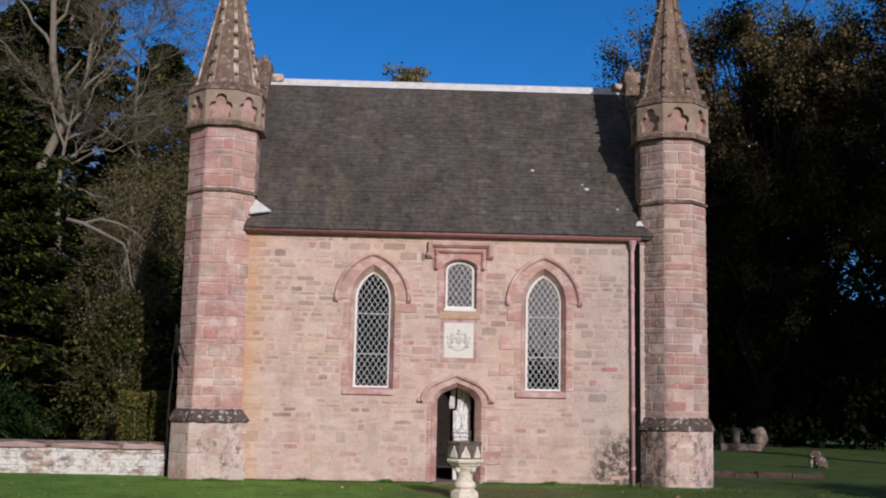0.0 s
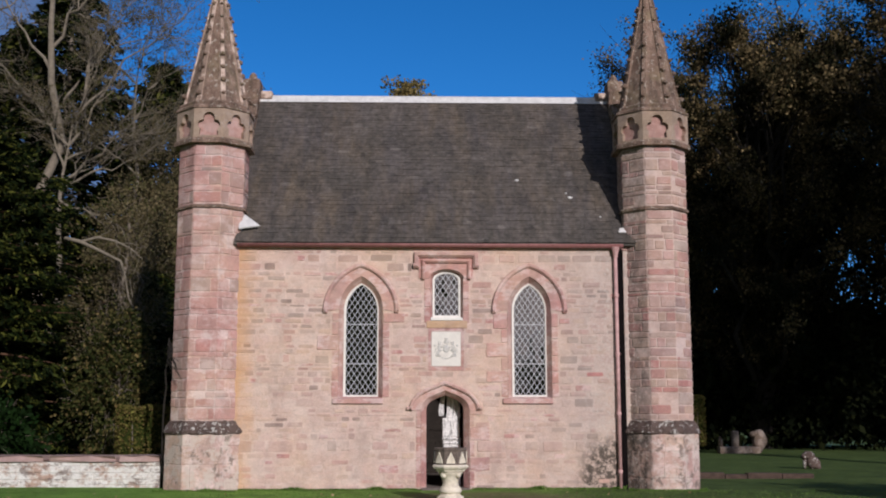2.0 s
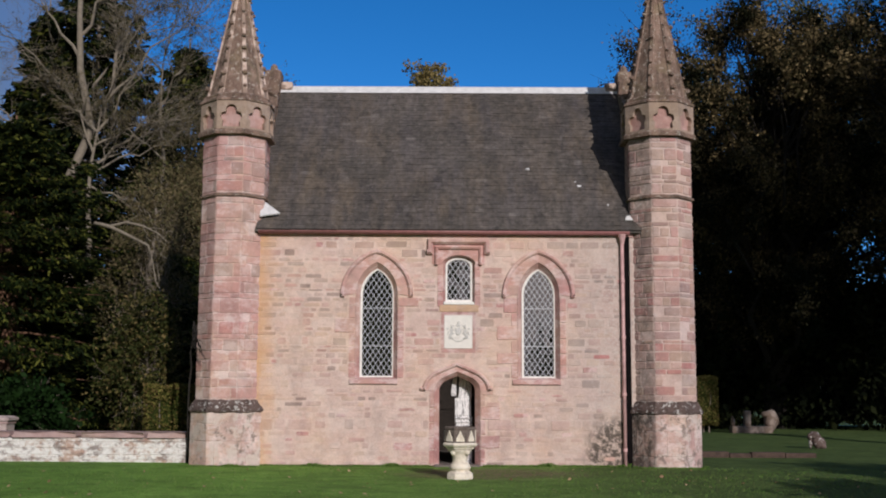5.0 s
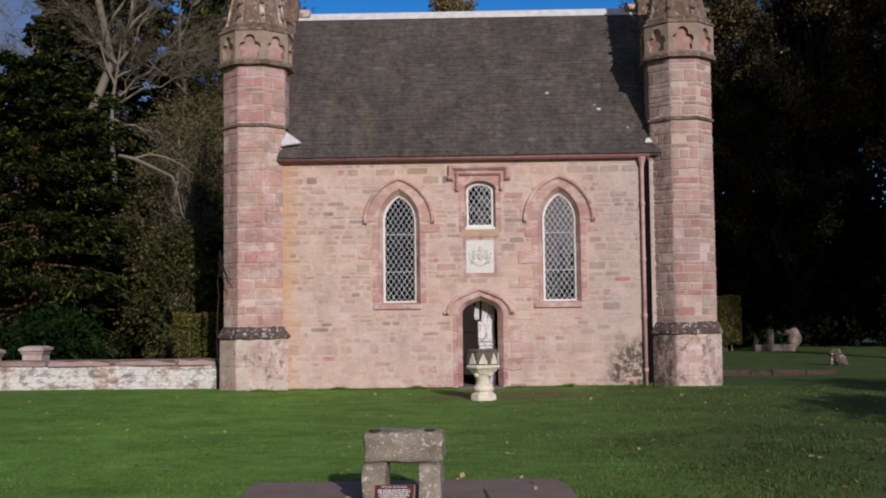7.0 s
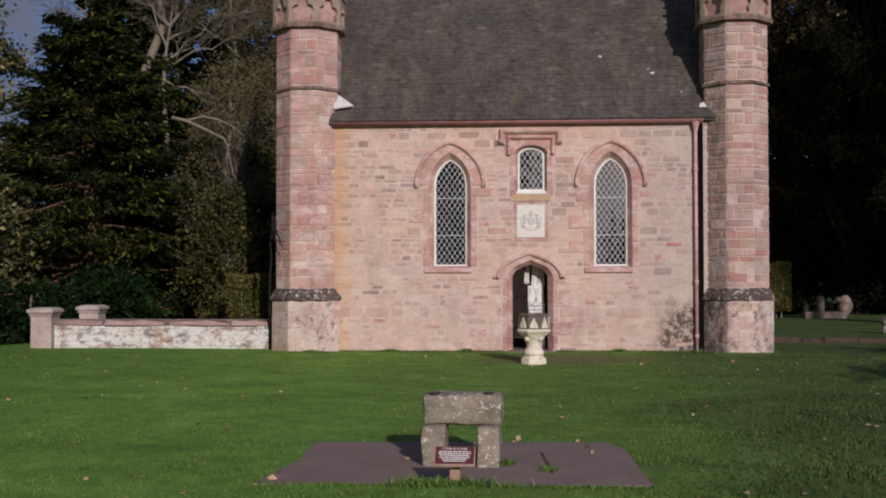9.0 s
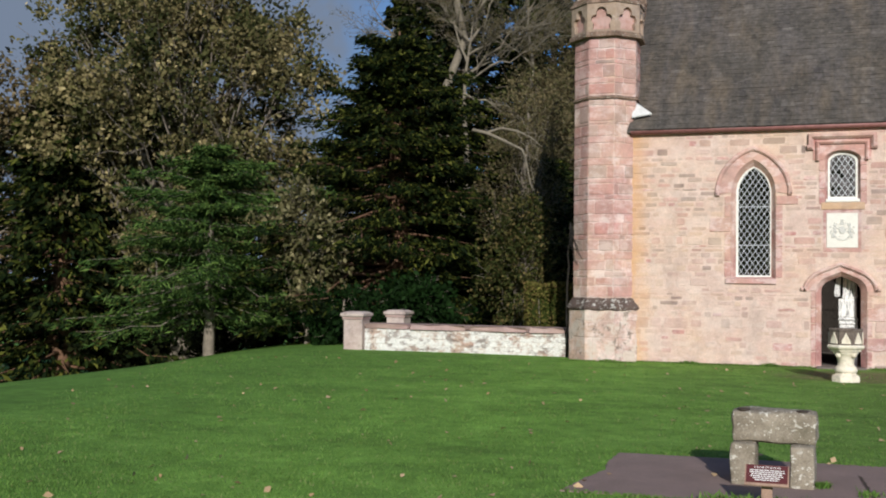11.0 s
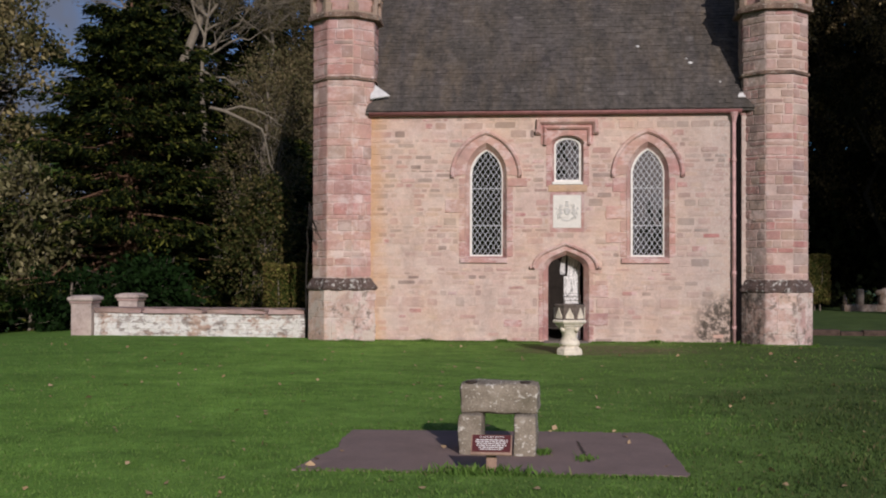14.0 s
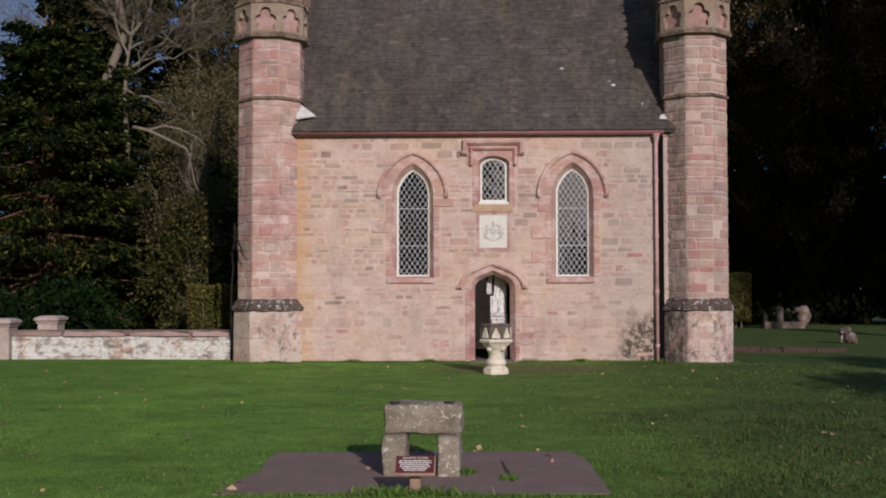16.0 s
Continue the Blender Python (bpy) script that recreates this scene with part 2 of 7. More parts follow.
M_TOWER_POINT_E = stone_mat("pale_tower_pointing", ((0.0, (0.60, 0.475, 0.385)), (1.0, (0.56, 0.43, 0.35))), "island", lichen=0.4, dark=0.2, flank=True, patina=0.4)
M_COLLAR = stone_mat("collar_sandstone", ((0.0, (0.38, 0.30, 0.205)), (0.5, (0.33, 0.25, 0.17)), (1.0, (0.42, 0.33, 0.225))), "island", lichen=0.5, dark=0.95, bumpy=0.9, patina=0.15)


M_RECESS = stone_mat("collar_recess_sandstone", ((0.0, (0.46, 0.28, 0.22)), (1.0, (0.40, 0.24, 0.19))), "island", lichen=0.3, dark=0.8, patina=0.3)


def rib_stone():
    m = Mat("pale_worn_rib_stone", 0.95, spec=0.15)
    c = m.ramp(m.noise(6, 5, 0.7), (0.35, (0.50, 0.35, 0.28)), (0.6, (0.66, 0.52, 0.43)))
    worn = m.ramp(m.noise(3.3, 5, 0.65), (0.45, 0.0), (0.53, 1.0))
    c = m.mix(m.math("MULTIPLY", worn, 0.85), c, (0.26, 0.18, 0.135))
    m.color(c).bump(m.noise(14, 7, 0.75), 1.0, 0.03)
    return m.done()


M_RIB = rib_stone()



def spire_stone():
    """Sooty brown sandstone with dark runs and scattered pale lichen."""
    m = Mat("weathered_sandstone", 0.95, spec=0.15)
    c = m.ramp(m.noise(2.6, 6, 0.7), (0.32, (0.155, 0.10, 0.075)), (0.5, (0.25, 0.165, 0.125)), (0.68, (0.38, 0.26, 0.20)))
    run = m.ramp(m.noise(2.4, 6, 0.72, stretch=(1.8, 1.8, 0.45)), (0.44, 0.0), (0.60, 1.0))
    c = m.mix(m.math("MULTIPLY", run, 0.75), c, (0.10, 0.072, 0.055))
    green = m.ramp(m.noise(1.7, 5, 0.65), (0.52, 0.0), (0.68, 1.0))
    c = m.mix(m.math("MULTIPLY", green, 0.4), c, (0.27, 0.22, 0.12))
    spots = m.ramp(m.noise(11, 6, 0.75), (0.56, 0.0), (0.63, 1.0))
    c = m.mix(m.math("MULTIPLY", spots, 0.75), c, (0.56, 0.50, 0.42))
    c = m.mix(1.0, c, m.ramp(m.noise(38, 4, 0.7), (0.3, 0.75), (0.7, 1.15)), "MULTIPLY")
    m.color(c).bump(m.noise(14, 7, 0.75), 1.0, 0.035)
    return m.done()


M_WEATHERED = M_RIB_DARK = spire_stone()


def ledge_stone():
    m = Mat("mossy_ledge_stone", 0.95, spec=0.15)
    c = m.ramp(m.noise(3.2, 6, 0.7), (0.35, (0.07, 0.05, 0.043)), (0.62, (0.15, 0.105, 0.09)))
    s = m.ramp(m.noise(9, 6, 0.75), (0.56, 0.0), (0.60, 1.0))
    c = m.mix(m.math("MULTIPLY", s, 0.85), c, (0.60, 0.57, 0.52))
    m.color(c).bump(m.noise(16, 6, 0.75), 1.0, 0.03)
    return m.done()


M_LEDGE = ledge_stone()
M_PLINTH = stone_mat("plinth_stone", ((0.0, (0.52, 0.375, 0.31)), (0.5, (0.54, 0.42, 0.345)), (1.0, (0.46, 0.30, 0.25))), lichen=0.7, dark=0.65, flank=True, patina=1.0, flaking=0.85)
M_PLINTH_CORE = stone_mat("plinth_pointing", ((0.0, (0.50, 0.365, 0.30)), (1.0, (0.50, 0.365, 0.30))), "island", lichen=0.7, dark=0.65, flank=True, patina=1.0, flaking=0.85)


def mortar():
    m = Mat("lime_mortar", 0.95, spec=0.15)
    c = m.ramp(m.noise(1.6, 6, 0.65), (0.3, (0.56, 0.425, 0.35)), (0.55, (0.64, 0.49, 0.405)), (0.8, (0.60, 0.42, 0.35)))
    sp = m.ramp(m.noise(11, 5, 0.7, stretch=(0.7, 1, 1.6)), (0.57, 0.0), (0.68, 1.0))
    c = m.mix(m.math("MULTIPLY", sp, 0.4), c, (0.42, 0.32, 0.265))
    c = rust_and_damp(m, weathered(m, c, 0.8, True))
    c = m.mix(1.0, c, m.ramp(m.noise(40, 4, 0.7), (0.3, 0.8), (0.7, 1.1)), "MULTIPLY")
    m.color(c).bump(m.noise(30, 5, 0.7), 0.5, 0.015)
    return m.done()


M_MORTAR = mortar()


def slate_mat(kind):
    m = Mat("roof_slate_" + kind, 0.72, spec=0.25)
    tone = m.ramp(m.rand(kind), (0.0, (0.058, 0.051, 0.052)), (0.6, (0.076, 0.068, 0.067)), (0.97, (0.094, 0.083, 0.080)), (1.0, (0.17, 0.155, 0.15)))
    moss = m.ramp(m.noise(0.9, 6, 0.7, stretch=(2.2, 0.4, 0.4)), (0.40, 0.0), (0.64, 1.0))
    c = m.mix(m.math("MULTIPLY", moss, 0.8), tone, (0.118, 0.093, 0.066))
    wash = m.ramp(m.noise(0.45, 5, 0.6), (0.40, 0.0), (0.62, 1.0))
    c = m.mix(m.math("MULTIPLY", wash, 0.55), c, (0.112, 0.100, 0.092))
    streak = m.ramp(m.noise(2.0, 6, 0.7, stretch=(2.4, 0.2, 0.2)), (0.46, 0.0), (0.60, 1.0))
    c = m.mix(m.math("MULTIPLY", streak, 0.25), c, (0.045, 0.040, 0.037))
    damp = m.ramp(m.noise(1.1, 7, 0.75, stretch=(1.2, 0.6, 0.6)), (0.44, 0.0), (0.58, 1.0))
    c = m.mix(m.math("MULTIPLY", damp, 0.6), c, (0.048, 0.044, 0.039))
    c = m.mix(1.0, c, m.ramp(m.noise(7, 7, 0.8), (0.32, 0.45), (0.70, 1.5)), "MULTIPLY")
    spots = m.ramp(m.noise(26, 3, 0.6), (0.68, 0.0), (0.73, 1.0))
    c = m.mix(m.math("MULTIPLY", spots, 0.6), c, (0.34, 0.32, 0.30))
    chip = m.ramp(m.noise(5.0, 6, 0.75, stretch=(0.7, 1.6, 1.6)), (0.60, 0.0), (0.68, 1.0))
    c = m.mix(m.math("MULTIPLY", chip, 0.45), c, (0.19, 0.172, 0.160))
    c = m.mix(1.0, c, (1.10, 1.06, 1.02), "MULTIPLY")
    m.color(c).bump(m.noise(30, 5, 0.7), 0.5, 0.01)
    return m.done()


M_SLATE, M_SLATE_I = slate_mat("object"), slate_mat("island")


def plain(name, c, rough=0.6, metal=0.0, var=0.2, scale=6.0, bumpy=0.15, spec=0.3):
    m = Mat(name, rough, metal, spec)
    k = m.ramp(m.noise(scale, 6, 0.65), (0.3, 1 - var), (0.7, 1 + var * 0.5))
    k2 = m.ramp(m.noise(scale * 8, 4, 0.7), (0.3, 1 - var * 0.6), (0.7, 1 + var * 0.4))
    c2 = m.mix(1.0, m.mix(1.0, c, k, "MULTIPLY"), k2, "MULTIPLY")
    m.color(c2).bump(m.noise(scale * 5, 5, 0.7), bumpy, 0.01)
    return m.done()


M_GUTTER = plain("red_iron_paint", (0.30, 0.13, 0.12), 0.5, var=0.3)
M_PIPE = plain("faded_pink_iron_paint", (0.60, 0.36, 0.34), 0.5, var=0.3)
M_FRAME = plain("white_window_paint", (0.78, 0.74, 0.68), 0.6, var=0.12)
M_LEAD = plain("grey_lead_came", (0.56, 0.56, 0.57), 0.5, 0.0, var=0.25, scale=12)
M_RIDGE = plain("pale_lead_ridge", (0.66, 0.64, 0.62), 0.6, var=0.2)
M_PLAQUE = plain("white_stone_panel", (0.74, 0.69, 0.62), 0.85, var=0.1)
M_RELIEF = plain("grey_stone_relief", (0.60, 0.57, 0.53), 0.85, var=0.25, scale=20)


def carved_marble(name, tone, dark):
    """White marble with dark vertical streaks and flecks over the carving."""
    m = Mat(name, 0.5, spec=0.3)
    c = m.ramp(m.noise(9, 6, 0.7), (0.3, tuple(v * 0.75 for v in tone)), (0.65, tone))
    cut = m.ramp(m.noise(17, 5, 0.7, stretch=(1.6, 1.6, 0.35)), (0.52, 0.0), (0.60, 1.0))
    c = m.mix(m.math("MULTIPLY", cut, dark), c, (0.09, 0.085, 0.085))
    fret = m.ramp(m.noise(26, 4, 0.7, stretch=(0.6, 0.6, 1.6)), (0.58, 0.0), (0.64, 1.0))
    c = m.mix(m.math("MULTIPLY", fret, dark * 0.8), c, (0.14, 0.13, 0.13))
    m.color(c).bump(m.noise(22, 6, 0.7), 0.9, 0.02)
    return m.done()


M_MARBLE = carved_marble("white_marble", (0.90, 0.87, 0.84), 0.75)
M_MARBLE_G = carved_marble("veined_grey_marble", (0.76, 0.73, 0.71), 0.9)
# near-black bark: on the eastern trees their shade is put into the colour
M_BARK_DARK = plain("near_black_bark", (0.025, 0.020, 0.016), 0.9, var=0.4, scale=5, bumpy=0.6)
# lining coloured near black for the unlit room behind the door
M_PLASTER = plain("shade_dark_lining", (0.035, 0.026, 0.02), 0.8, var=0.3)
M_FLAG = plain("flagstone_floor", (0.17, 0.14, 0.12), 0.85, var=0.25)
M_SIGN = plain("maroon_sign_enamel", (0.11, 0.03, 0.03), 0.4, var=0.1)
M_LETTER = plain("white_lettering", (0.78, 0.76, 0.72), 0.5, var=0.03)
M_KERB = plain("mossy_kerb_stone", (0.085, 0.055, 0.042), 0.95, var=0.45, scale=7, bumpy=0.7)
M_POST = plain("weathered_post", (0.36, 0.23, 0.17), 0.85, var=0.3)
# black that stands for the shaded gap beside the downpipe
M_GAP_SHADE = plain("gap_shade_black", (0.008, 0.006, 0.006), 0.9, var=0.3, spec=0.05)
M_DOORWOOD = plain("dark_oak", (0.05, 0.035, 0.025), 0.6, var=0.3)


def glass_mat():
    m = Mat("old_leaded_glass", 0.05, spec=0.5)
    t = m.t
    gl = t.nodes.new("ShaderNodeBsdfGlossy")
    gl.inputs["Roughness"].default_value = 0.04
    gl.inputs["Color"].default_value = (1.0, 0.88, 0.80, 1)
    tr = t.nodes.new("ShaderNodeBsdfTransparent")
    tr.inputs["Color"].default_value = (0.22, 0.23, 0.23, 1)
    df = t.nodes.new("ShaderNodeBsdfDiffuse")
    df.inputs["Color"].default_value = (0.20, 0.20, 0.19, 1)
    a = t.nodes.new("ShaderNodeMixShader")
    a.inputs[0].default_value = 0.015
    b = t.nodes.new("ShaderNodeMixShader")
    b.inputs[0].default_value = 0.30
    m.link(tr.outputs[0], a.inputs[1]).link(df.outputs[0], a.inputs[2])
    m.link(a.outputs[0], b.inputs[1]).link(gl.outputs[0], b.inputs[2])
    m.link(b.outputs[0], t.nodes["Material Output"].inputs[0])
    return m.done()


M_GLASS = glass_mat()


def lichen_stone():
    m = Mat("lichened_granite", 0.95, spec=0.2)
    c = m.ramp(m.noise(5, 6, 0.7), (0.3, (0.185, 0.150, 0.110)), (0.55, (0.30, 0.250, 0.190)), (0.8, (0.41, 0.345, 0.27)))
    c = m.mix(1.0, c, m.ramp(m.noise(60, 4, 0.75), (0.3, 0.7), (0.7, 1.2)), "MULTIPLY")
    s = m.ramp(m.noise(17, 2.5, 0.5, dist=0.4), (0.60, 0.0), (0.66, 1.0))
    s3 = m.ramp(m.noise(42, 2, 0.5), (0.64, 0.0), (0.70, 1.0))
    s2 = m.math("MAXIMUM", m.math("MULTIPLY", s, m.ramp(m.noise(4.1, 3, 0.5), (0.40, 0.0), (0.55, 1.0))), s3)
    c = m.mix(m.math("MULTIPLY", s2, 0.9), c, (0.68, 0.63, 0.55))
    g = m.ramp(m.noise(2.3, 5, 0.6), (0.55, 0.0), (0.75, 1.0))
    c = m.mix(m.math("MULTIPLY", g, 0.3), c, (0.10, 0.11, 0.05))
    m.color(c).bump(m.noise(18, 7, 0.75), 0.9, 0.02)
    return m.done()


M_LICHEN = lichen_stone()


def font_mat():
    m = Mat("font_sandstone", 0.9, spec=0.2)
    c = m.ramp(m.noise(4, 6, 0.7), (0.3, (0.63, 0.54, 0.42)), (0.6, (0.80, 0.71, 0.58)))
    d = m.ramp(m.noise(7, 6, 0.75), (0.48, 0.0), (0.62, 1.0))
    c = m.mix(m.math("MULTIPLY", d, 0.3), c, (0.2, 0.15, 0.11))
    m.color(c).bump(m.noise(25, 6, 0.7), 0.6, 0.015)
    return m.done()


M_FONT = font_mat()
M_FONT_DARK = plain("grimed_font_stone", (0.15, 0.115, 0.095), 0.9, var=0.45, scale=8, bumpy=0.6)


def tarmac():
    m = Mat("reddish_tarmac", 0.95, spec=0.15)
    c = m.ramp(m.noise(2.0, 5, 0.6), (0.3, (0.205, 0.145, 0.128)), (0.7, (0.265, 0.190, 0.168)))
    c = m.mix(1.0, c, m.ramp(m.noise(120, 3, 0.7), (0.3, 0.75), (0.7, 1.25)), "MULTIPLY")
    m.color(c).bump(m.noise(90, 4, 0.7), 0.5, 0.01)
    return m.done()


M_TARMAC = tarmac()


def limewash():
    m = Mat("flaking_limewash", 0.95, spec=0.15)
    base = m.ramp(m.rand("object"), (0.0, (0.42, 0.30, 0.24)), (0.5, (0.50, 0.37, 0.29)), (1.0, (0.36, 0.22, 0.18)))
    f = m.ramp(m.noise(2.6, 8, 0.80, stretch=(1, 1, 1.3)), (0.42, 0.0), (0.50, 1.0))
    c = m.mix(f, base, m.ramp(m.noise(20, 5, 0.7), (0.3, (0.60, 0.57, 0.53)), (0.7, (0.80, 0.77, 0.73))))
    d = m.ramp(m.noise(3.6, 8, 0.80, stretch=(1, 1, 1.8)), (0.51, 0.0), (0.57, 1.0))
    c = m.mix(m.math("MULTIPLY", d, 0.75), c, (0.20, 0.15, 0.13))
    m.color(c).bump(m.noise(16, 6, 0.75), 0.8, 0.02)
    return m.done()


M_LIMEWASH = limewash()
M_PIER = stone_mat("grey_pier_stone", ((0.0, (0.52, 0.45, 0.38)), (1.0, (0.46, 0.38, 0.32))), lichen=0.8, dark=0.6, patina=0.2, flaking=0.35)
M_RUIN = stone_mat("pale_ruin_stone", ((0.0, (0.22, 0.165, 0.105)), (1.0, (0.16, 0.12, 0.08))), lichen=0.5, dark=0.7, patina=0.1, flaking=0.3)
M_COPING = stone_mat("coping_stone", ((0.0, (0.32, 0.225, 0.19)), (1.0, (0.40, 0.29, 0.245))), lichen=0.3, dark=0.5, patina=0.2)


def grass_ground():
    m = Mat("mown_lawn", 0.95, spec=0.1)
    big = m.noise(0.22, 4, 0.6)
    mid = m.noise(0.75, 7, 0.68, stretch=(0.85, 1.1, 1.0))
    c = m.ramp(mid, (0.30, (0.095, 0.170, 0.032)), (0.5, (0.150, 0.275, 0.048)), (0.72, (0.215, 0.370, 0.070)))
    # worn, brownish turf from the middle eastward
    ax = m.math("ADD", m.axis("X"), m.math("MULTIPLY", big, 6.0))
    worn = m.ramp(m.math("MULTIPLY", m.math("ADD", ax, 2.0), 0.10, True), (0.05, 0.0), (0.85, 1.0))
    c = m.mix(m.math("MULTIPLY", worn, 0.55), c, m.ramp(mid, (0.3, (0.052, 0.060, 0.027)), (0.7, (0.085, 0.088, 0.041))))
    # a darker, duller green further east
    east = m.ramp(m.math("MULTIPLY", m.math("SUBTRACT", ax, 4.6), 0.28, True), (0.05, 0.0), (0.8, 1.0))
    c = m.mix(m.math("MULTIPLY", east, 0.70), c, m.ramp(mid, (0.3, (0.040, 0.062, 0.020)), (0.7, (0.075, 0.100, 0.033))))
    # a deeper green towards the far west
    west_tone = m.ramp(m.math("MULTIPLY", m.math("SUBTRACT", -1.5, ax), 0.12, True), (0.1, 0.0), (0.8, 1.0))
    c = m.mix(m.math("MULTIPLY", west_tone, 0.75), c, m.ramp(mid, (0.3, (0.080, 0.155, 0.030)), (0.7, (0.115, 0.215, 0.042))))
    ex, ey = m.math("ADD", m.axis("X"), -0.8), m.math("ADD", m.axis("Y"), 2.0)
    near = m.math("ADD", m.math("MULTIPLY", m.math("MULTIPLY", ex, ex), 0.10), m.math("MULTIPLY", m.math("MULTIPLY", ey, ey), 0.22))
    bare = m.ramp(m.math("ADD", near, m.math("MULTIPLY", mid, 0.9)), (0.55, 1.0), (1.1, 0.0))
    c = m.mix(m.math("MULTIPLY", bare, 0.7), c, (0.17, 0.115, 0.078))
    c = m.mix(1.0, c, m.ramp(m.noise(38, 3, 0.75, stretch=(1, 1, 0.3)), (0.3, 0.75), (0.7, 1.2)), "MULTIPLY")
    c = m.mix(1.0, c, m.ramp(m.noise(2.6, 8, 0.8), (0.34, 0.68), (0.66, 1.3)), "MULTIPLY")
    m.color(c).bump(m.noise(45, 4, 0.8), 0.5, 0.02)
    return m.done()


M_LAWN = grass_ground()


def leaf_mat(name, stops, trans=0.25, rough=0.75, boughs=None):
    m = Mat(name, rough, spec=0.08)
    c = m.ramp(m.rand("island"), *stops)
    c = m.mix(1.0, c, m.ramp(m.noise(0.6, 3, 0.6), (0.3, 0.7), (0.7, 1.2)), "MULTIPLY")
    if boughs:                                   # some boughs have not turned; a near-black tone stands for shaded ones
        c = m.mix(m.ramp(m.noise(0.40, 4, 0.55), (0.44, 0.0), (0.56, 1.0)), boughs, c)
    m.color(c)
    t = m.t
    tl = t.nodes.new("ShaderNodeBsdfTranslucent")
    m.link(c, tl.inputs["Color"])
    mx = t.nodes.new("ShaderNodeMixShader")
    mx.inputs[0].default_value = trans
    m.link(m.b.outputs[0], mx.inputs[1]).link(tl.outputs[0], mx.inputs[2])
    m.link(mx.outputs[0], t.nodes["Material Output"].inputs[0])
    return m.done()


L_GOLD = leaf_mat("autumn_leaves", ((0.0, (0.07, 0.065, 0.024)), (0.35, (0.19, 0.15, 0.068)), (0.65, (0.33, 0.26, 0.125)), (0.85, (0.15, 0.14, 0.05)), (1.0, (0.55, 0.43, 0.22))), boughs=(0.05, 0.055, 0.018))
L_TOP = leaf_mat("golden_treetop_leaves", ((0.0, (0.09, 0.08, 0.03)), (0.4, (0.20, 0.15, 0.06)), (0.75, (0.33, 0.24, 0.09)), (1.0, (0.12, 0.12, 0.04))))
L_PALE = leaf_mat("pale_yellow_leaves", ((0.0, (0.08, 0.075, 0.03)), (0.45, (0.17, 0.145, 0.07)), (0.75, (0.05, 0.055, 0.018)), (1.0, (0.40, 0.34, 0.18))))
# most needles near black, few bright: self-shadow and lit tips as colour
L_YEW = leaf_mat("self_shaded_yew_needles", ((0.0, (0.004, 0.008, 0.002)), (0.45, (0.008, 0.015, 0.003)), (0.78, (0.030, 0.039, 0.007)), (1.0, (0.105, 0.107, 0.020))), 0.08)
# undergrowth leaves near black: the shade under the trees is in their colour
L_UNDER_SHADE = leaf_mat("shade_black_undergrowth_leaves", ((0.0, (0.004, 0.006, 0.002)), (0.6, (0.008, 0.011, 0.003)), (1.0, (0.016, 0.018, 0.005))), 0.05, 0.9)
L_SPRUCE = leaf_mat("green_conifer_needles", ((0.0, (0.010, 0.022, 0.006)), (0.45, (0.032, 0.064, 0.014)), (1.0, (0.115, 0.175, 0.040))), 0.10)
L_GREEN = leaf_mat("olive_leaves", ((0.0, (0.030, 0.050, 0.012)), (0.5, (0.055, 0.075, 0.018)), (0.85, (0.095, 0.10, 0.03)), (1.0, (0.17, 0.145, 0.05))))
L_BROWN = leaf_mat("sparse_brown_leaves", ((0.0, (0.085, 0.070, 0.032)), (0.5, (0.165, 0.128, 0.068)), (1.0, (0.070, 0.076, 0.026))))
L_HEDGE = leaf_mat("clipped_hedge_leaves", ((0.0, (0.050, 0.052, 0.012)), (0.5, (0.105, 0.098, 0.024)), (0.8, (0.13, 0.085, 0.035)), (1.0, (0.17, 0.165, 0.04))), 0.15)
L_OLIVE = leaf_mat("olive_thicket_leaves", ((0.0, (0.020, 0.028, 0.007)), (0.55, (0.050, 0.056, 0.016)), (0.85, (0.11, 0.092, 0.032)), (1.0, (0.20, 0.145, 0.06))), 0.2)
L_SHRUB = leaf_mat("bright_shrub_leaves", ((0.0, (0.004, 0.011, 0.002)), (1.0, (0.010, 0.027, 0.005))), 0.06)
L_FALLEN = leaf_mat("fallen_leaves", ((0.0, (0.40, 0.25, 0.13)), (0.5, (0.50, 0.35, 0.21)), (1.0, (0.32, 0.19, 0.11))), 0.1)
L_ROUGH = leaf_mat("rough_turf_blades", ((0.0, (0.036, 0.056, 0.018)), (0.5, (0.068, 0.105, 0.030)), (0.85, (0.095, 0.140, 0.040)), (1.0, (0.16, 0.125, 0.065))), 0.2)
L_BLADE = leaf_mat("grass_blades", ((0.0, (0.088, 0.165, 0.033)), (0.5, (0.128, 0.232, 0.047)), (0.9, (0.17, 0.28, 0.063)), (1.0, (0.29, 0.28, 0.125))), 0.3)
M_BARK = plain("grey_bark", (0.22, 0.18, 0.14), 0.9, var=0.4, scale=5, bumpy=0.8)
# the near-black boughs put shade between golden clumps into the colour
L_OAK = leaf_mat("shade_mottled_autumn_leaves", ((0.0, (0.03, 0.028, 0.011)), (0.4, (0.105, 0.080, 0.036)), (0.7, (0.17, 0.120, 0.058)), (1.0, (0.27, 0.20, 0.10))), 0.12, boughs=(0.008, 0.009, 0.003))
M_BARK_PALE = plain("pale_bare_bark", (0.215, 0.18, 0.135), 0.9, var=0.35, scale=5, bumpy=0.6)
M_BARK_RED = plain("reddish_yew_bark", (0.16, 0.085, 0.05), 0.9, var=0.4, scale=5, bumpy=0.8)


# ---- mesh helpers ----
def thing(name, at, label, category, group="", kind=""):
    ob = new(name)
    ob.location = at
    ob.empty_display_size = 0.1
    bpy.context.view_layer.update()
    return tagged(ob, label, category, group, kind)


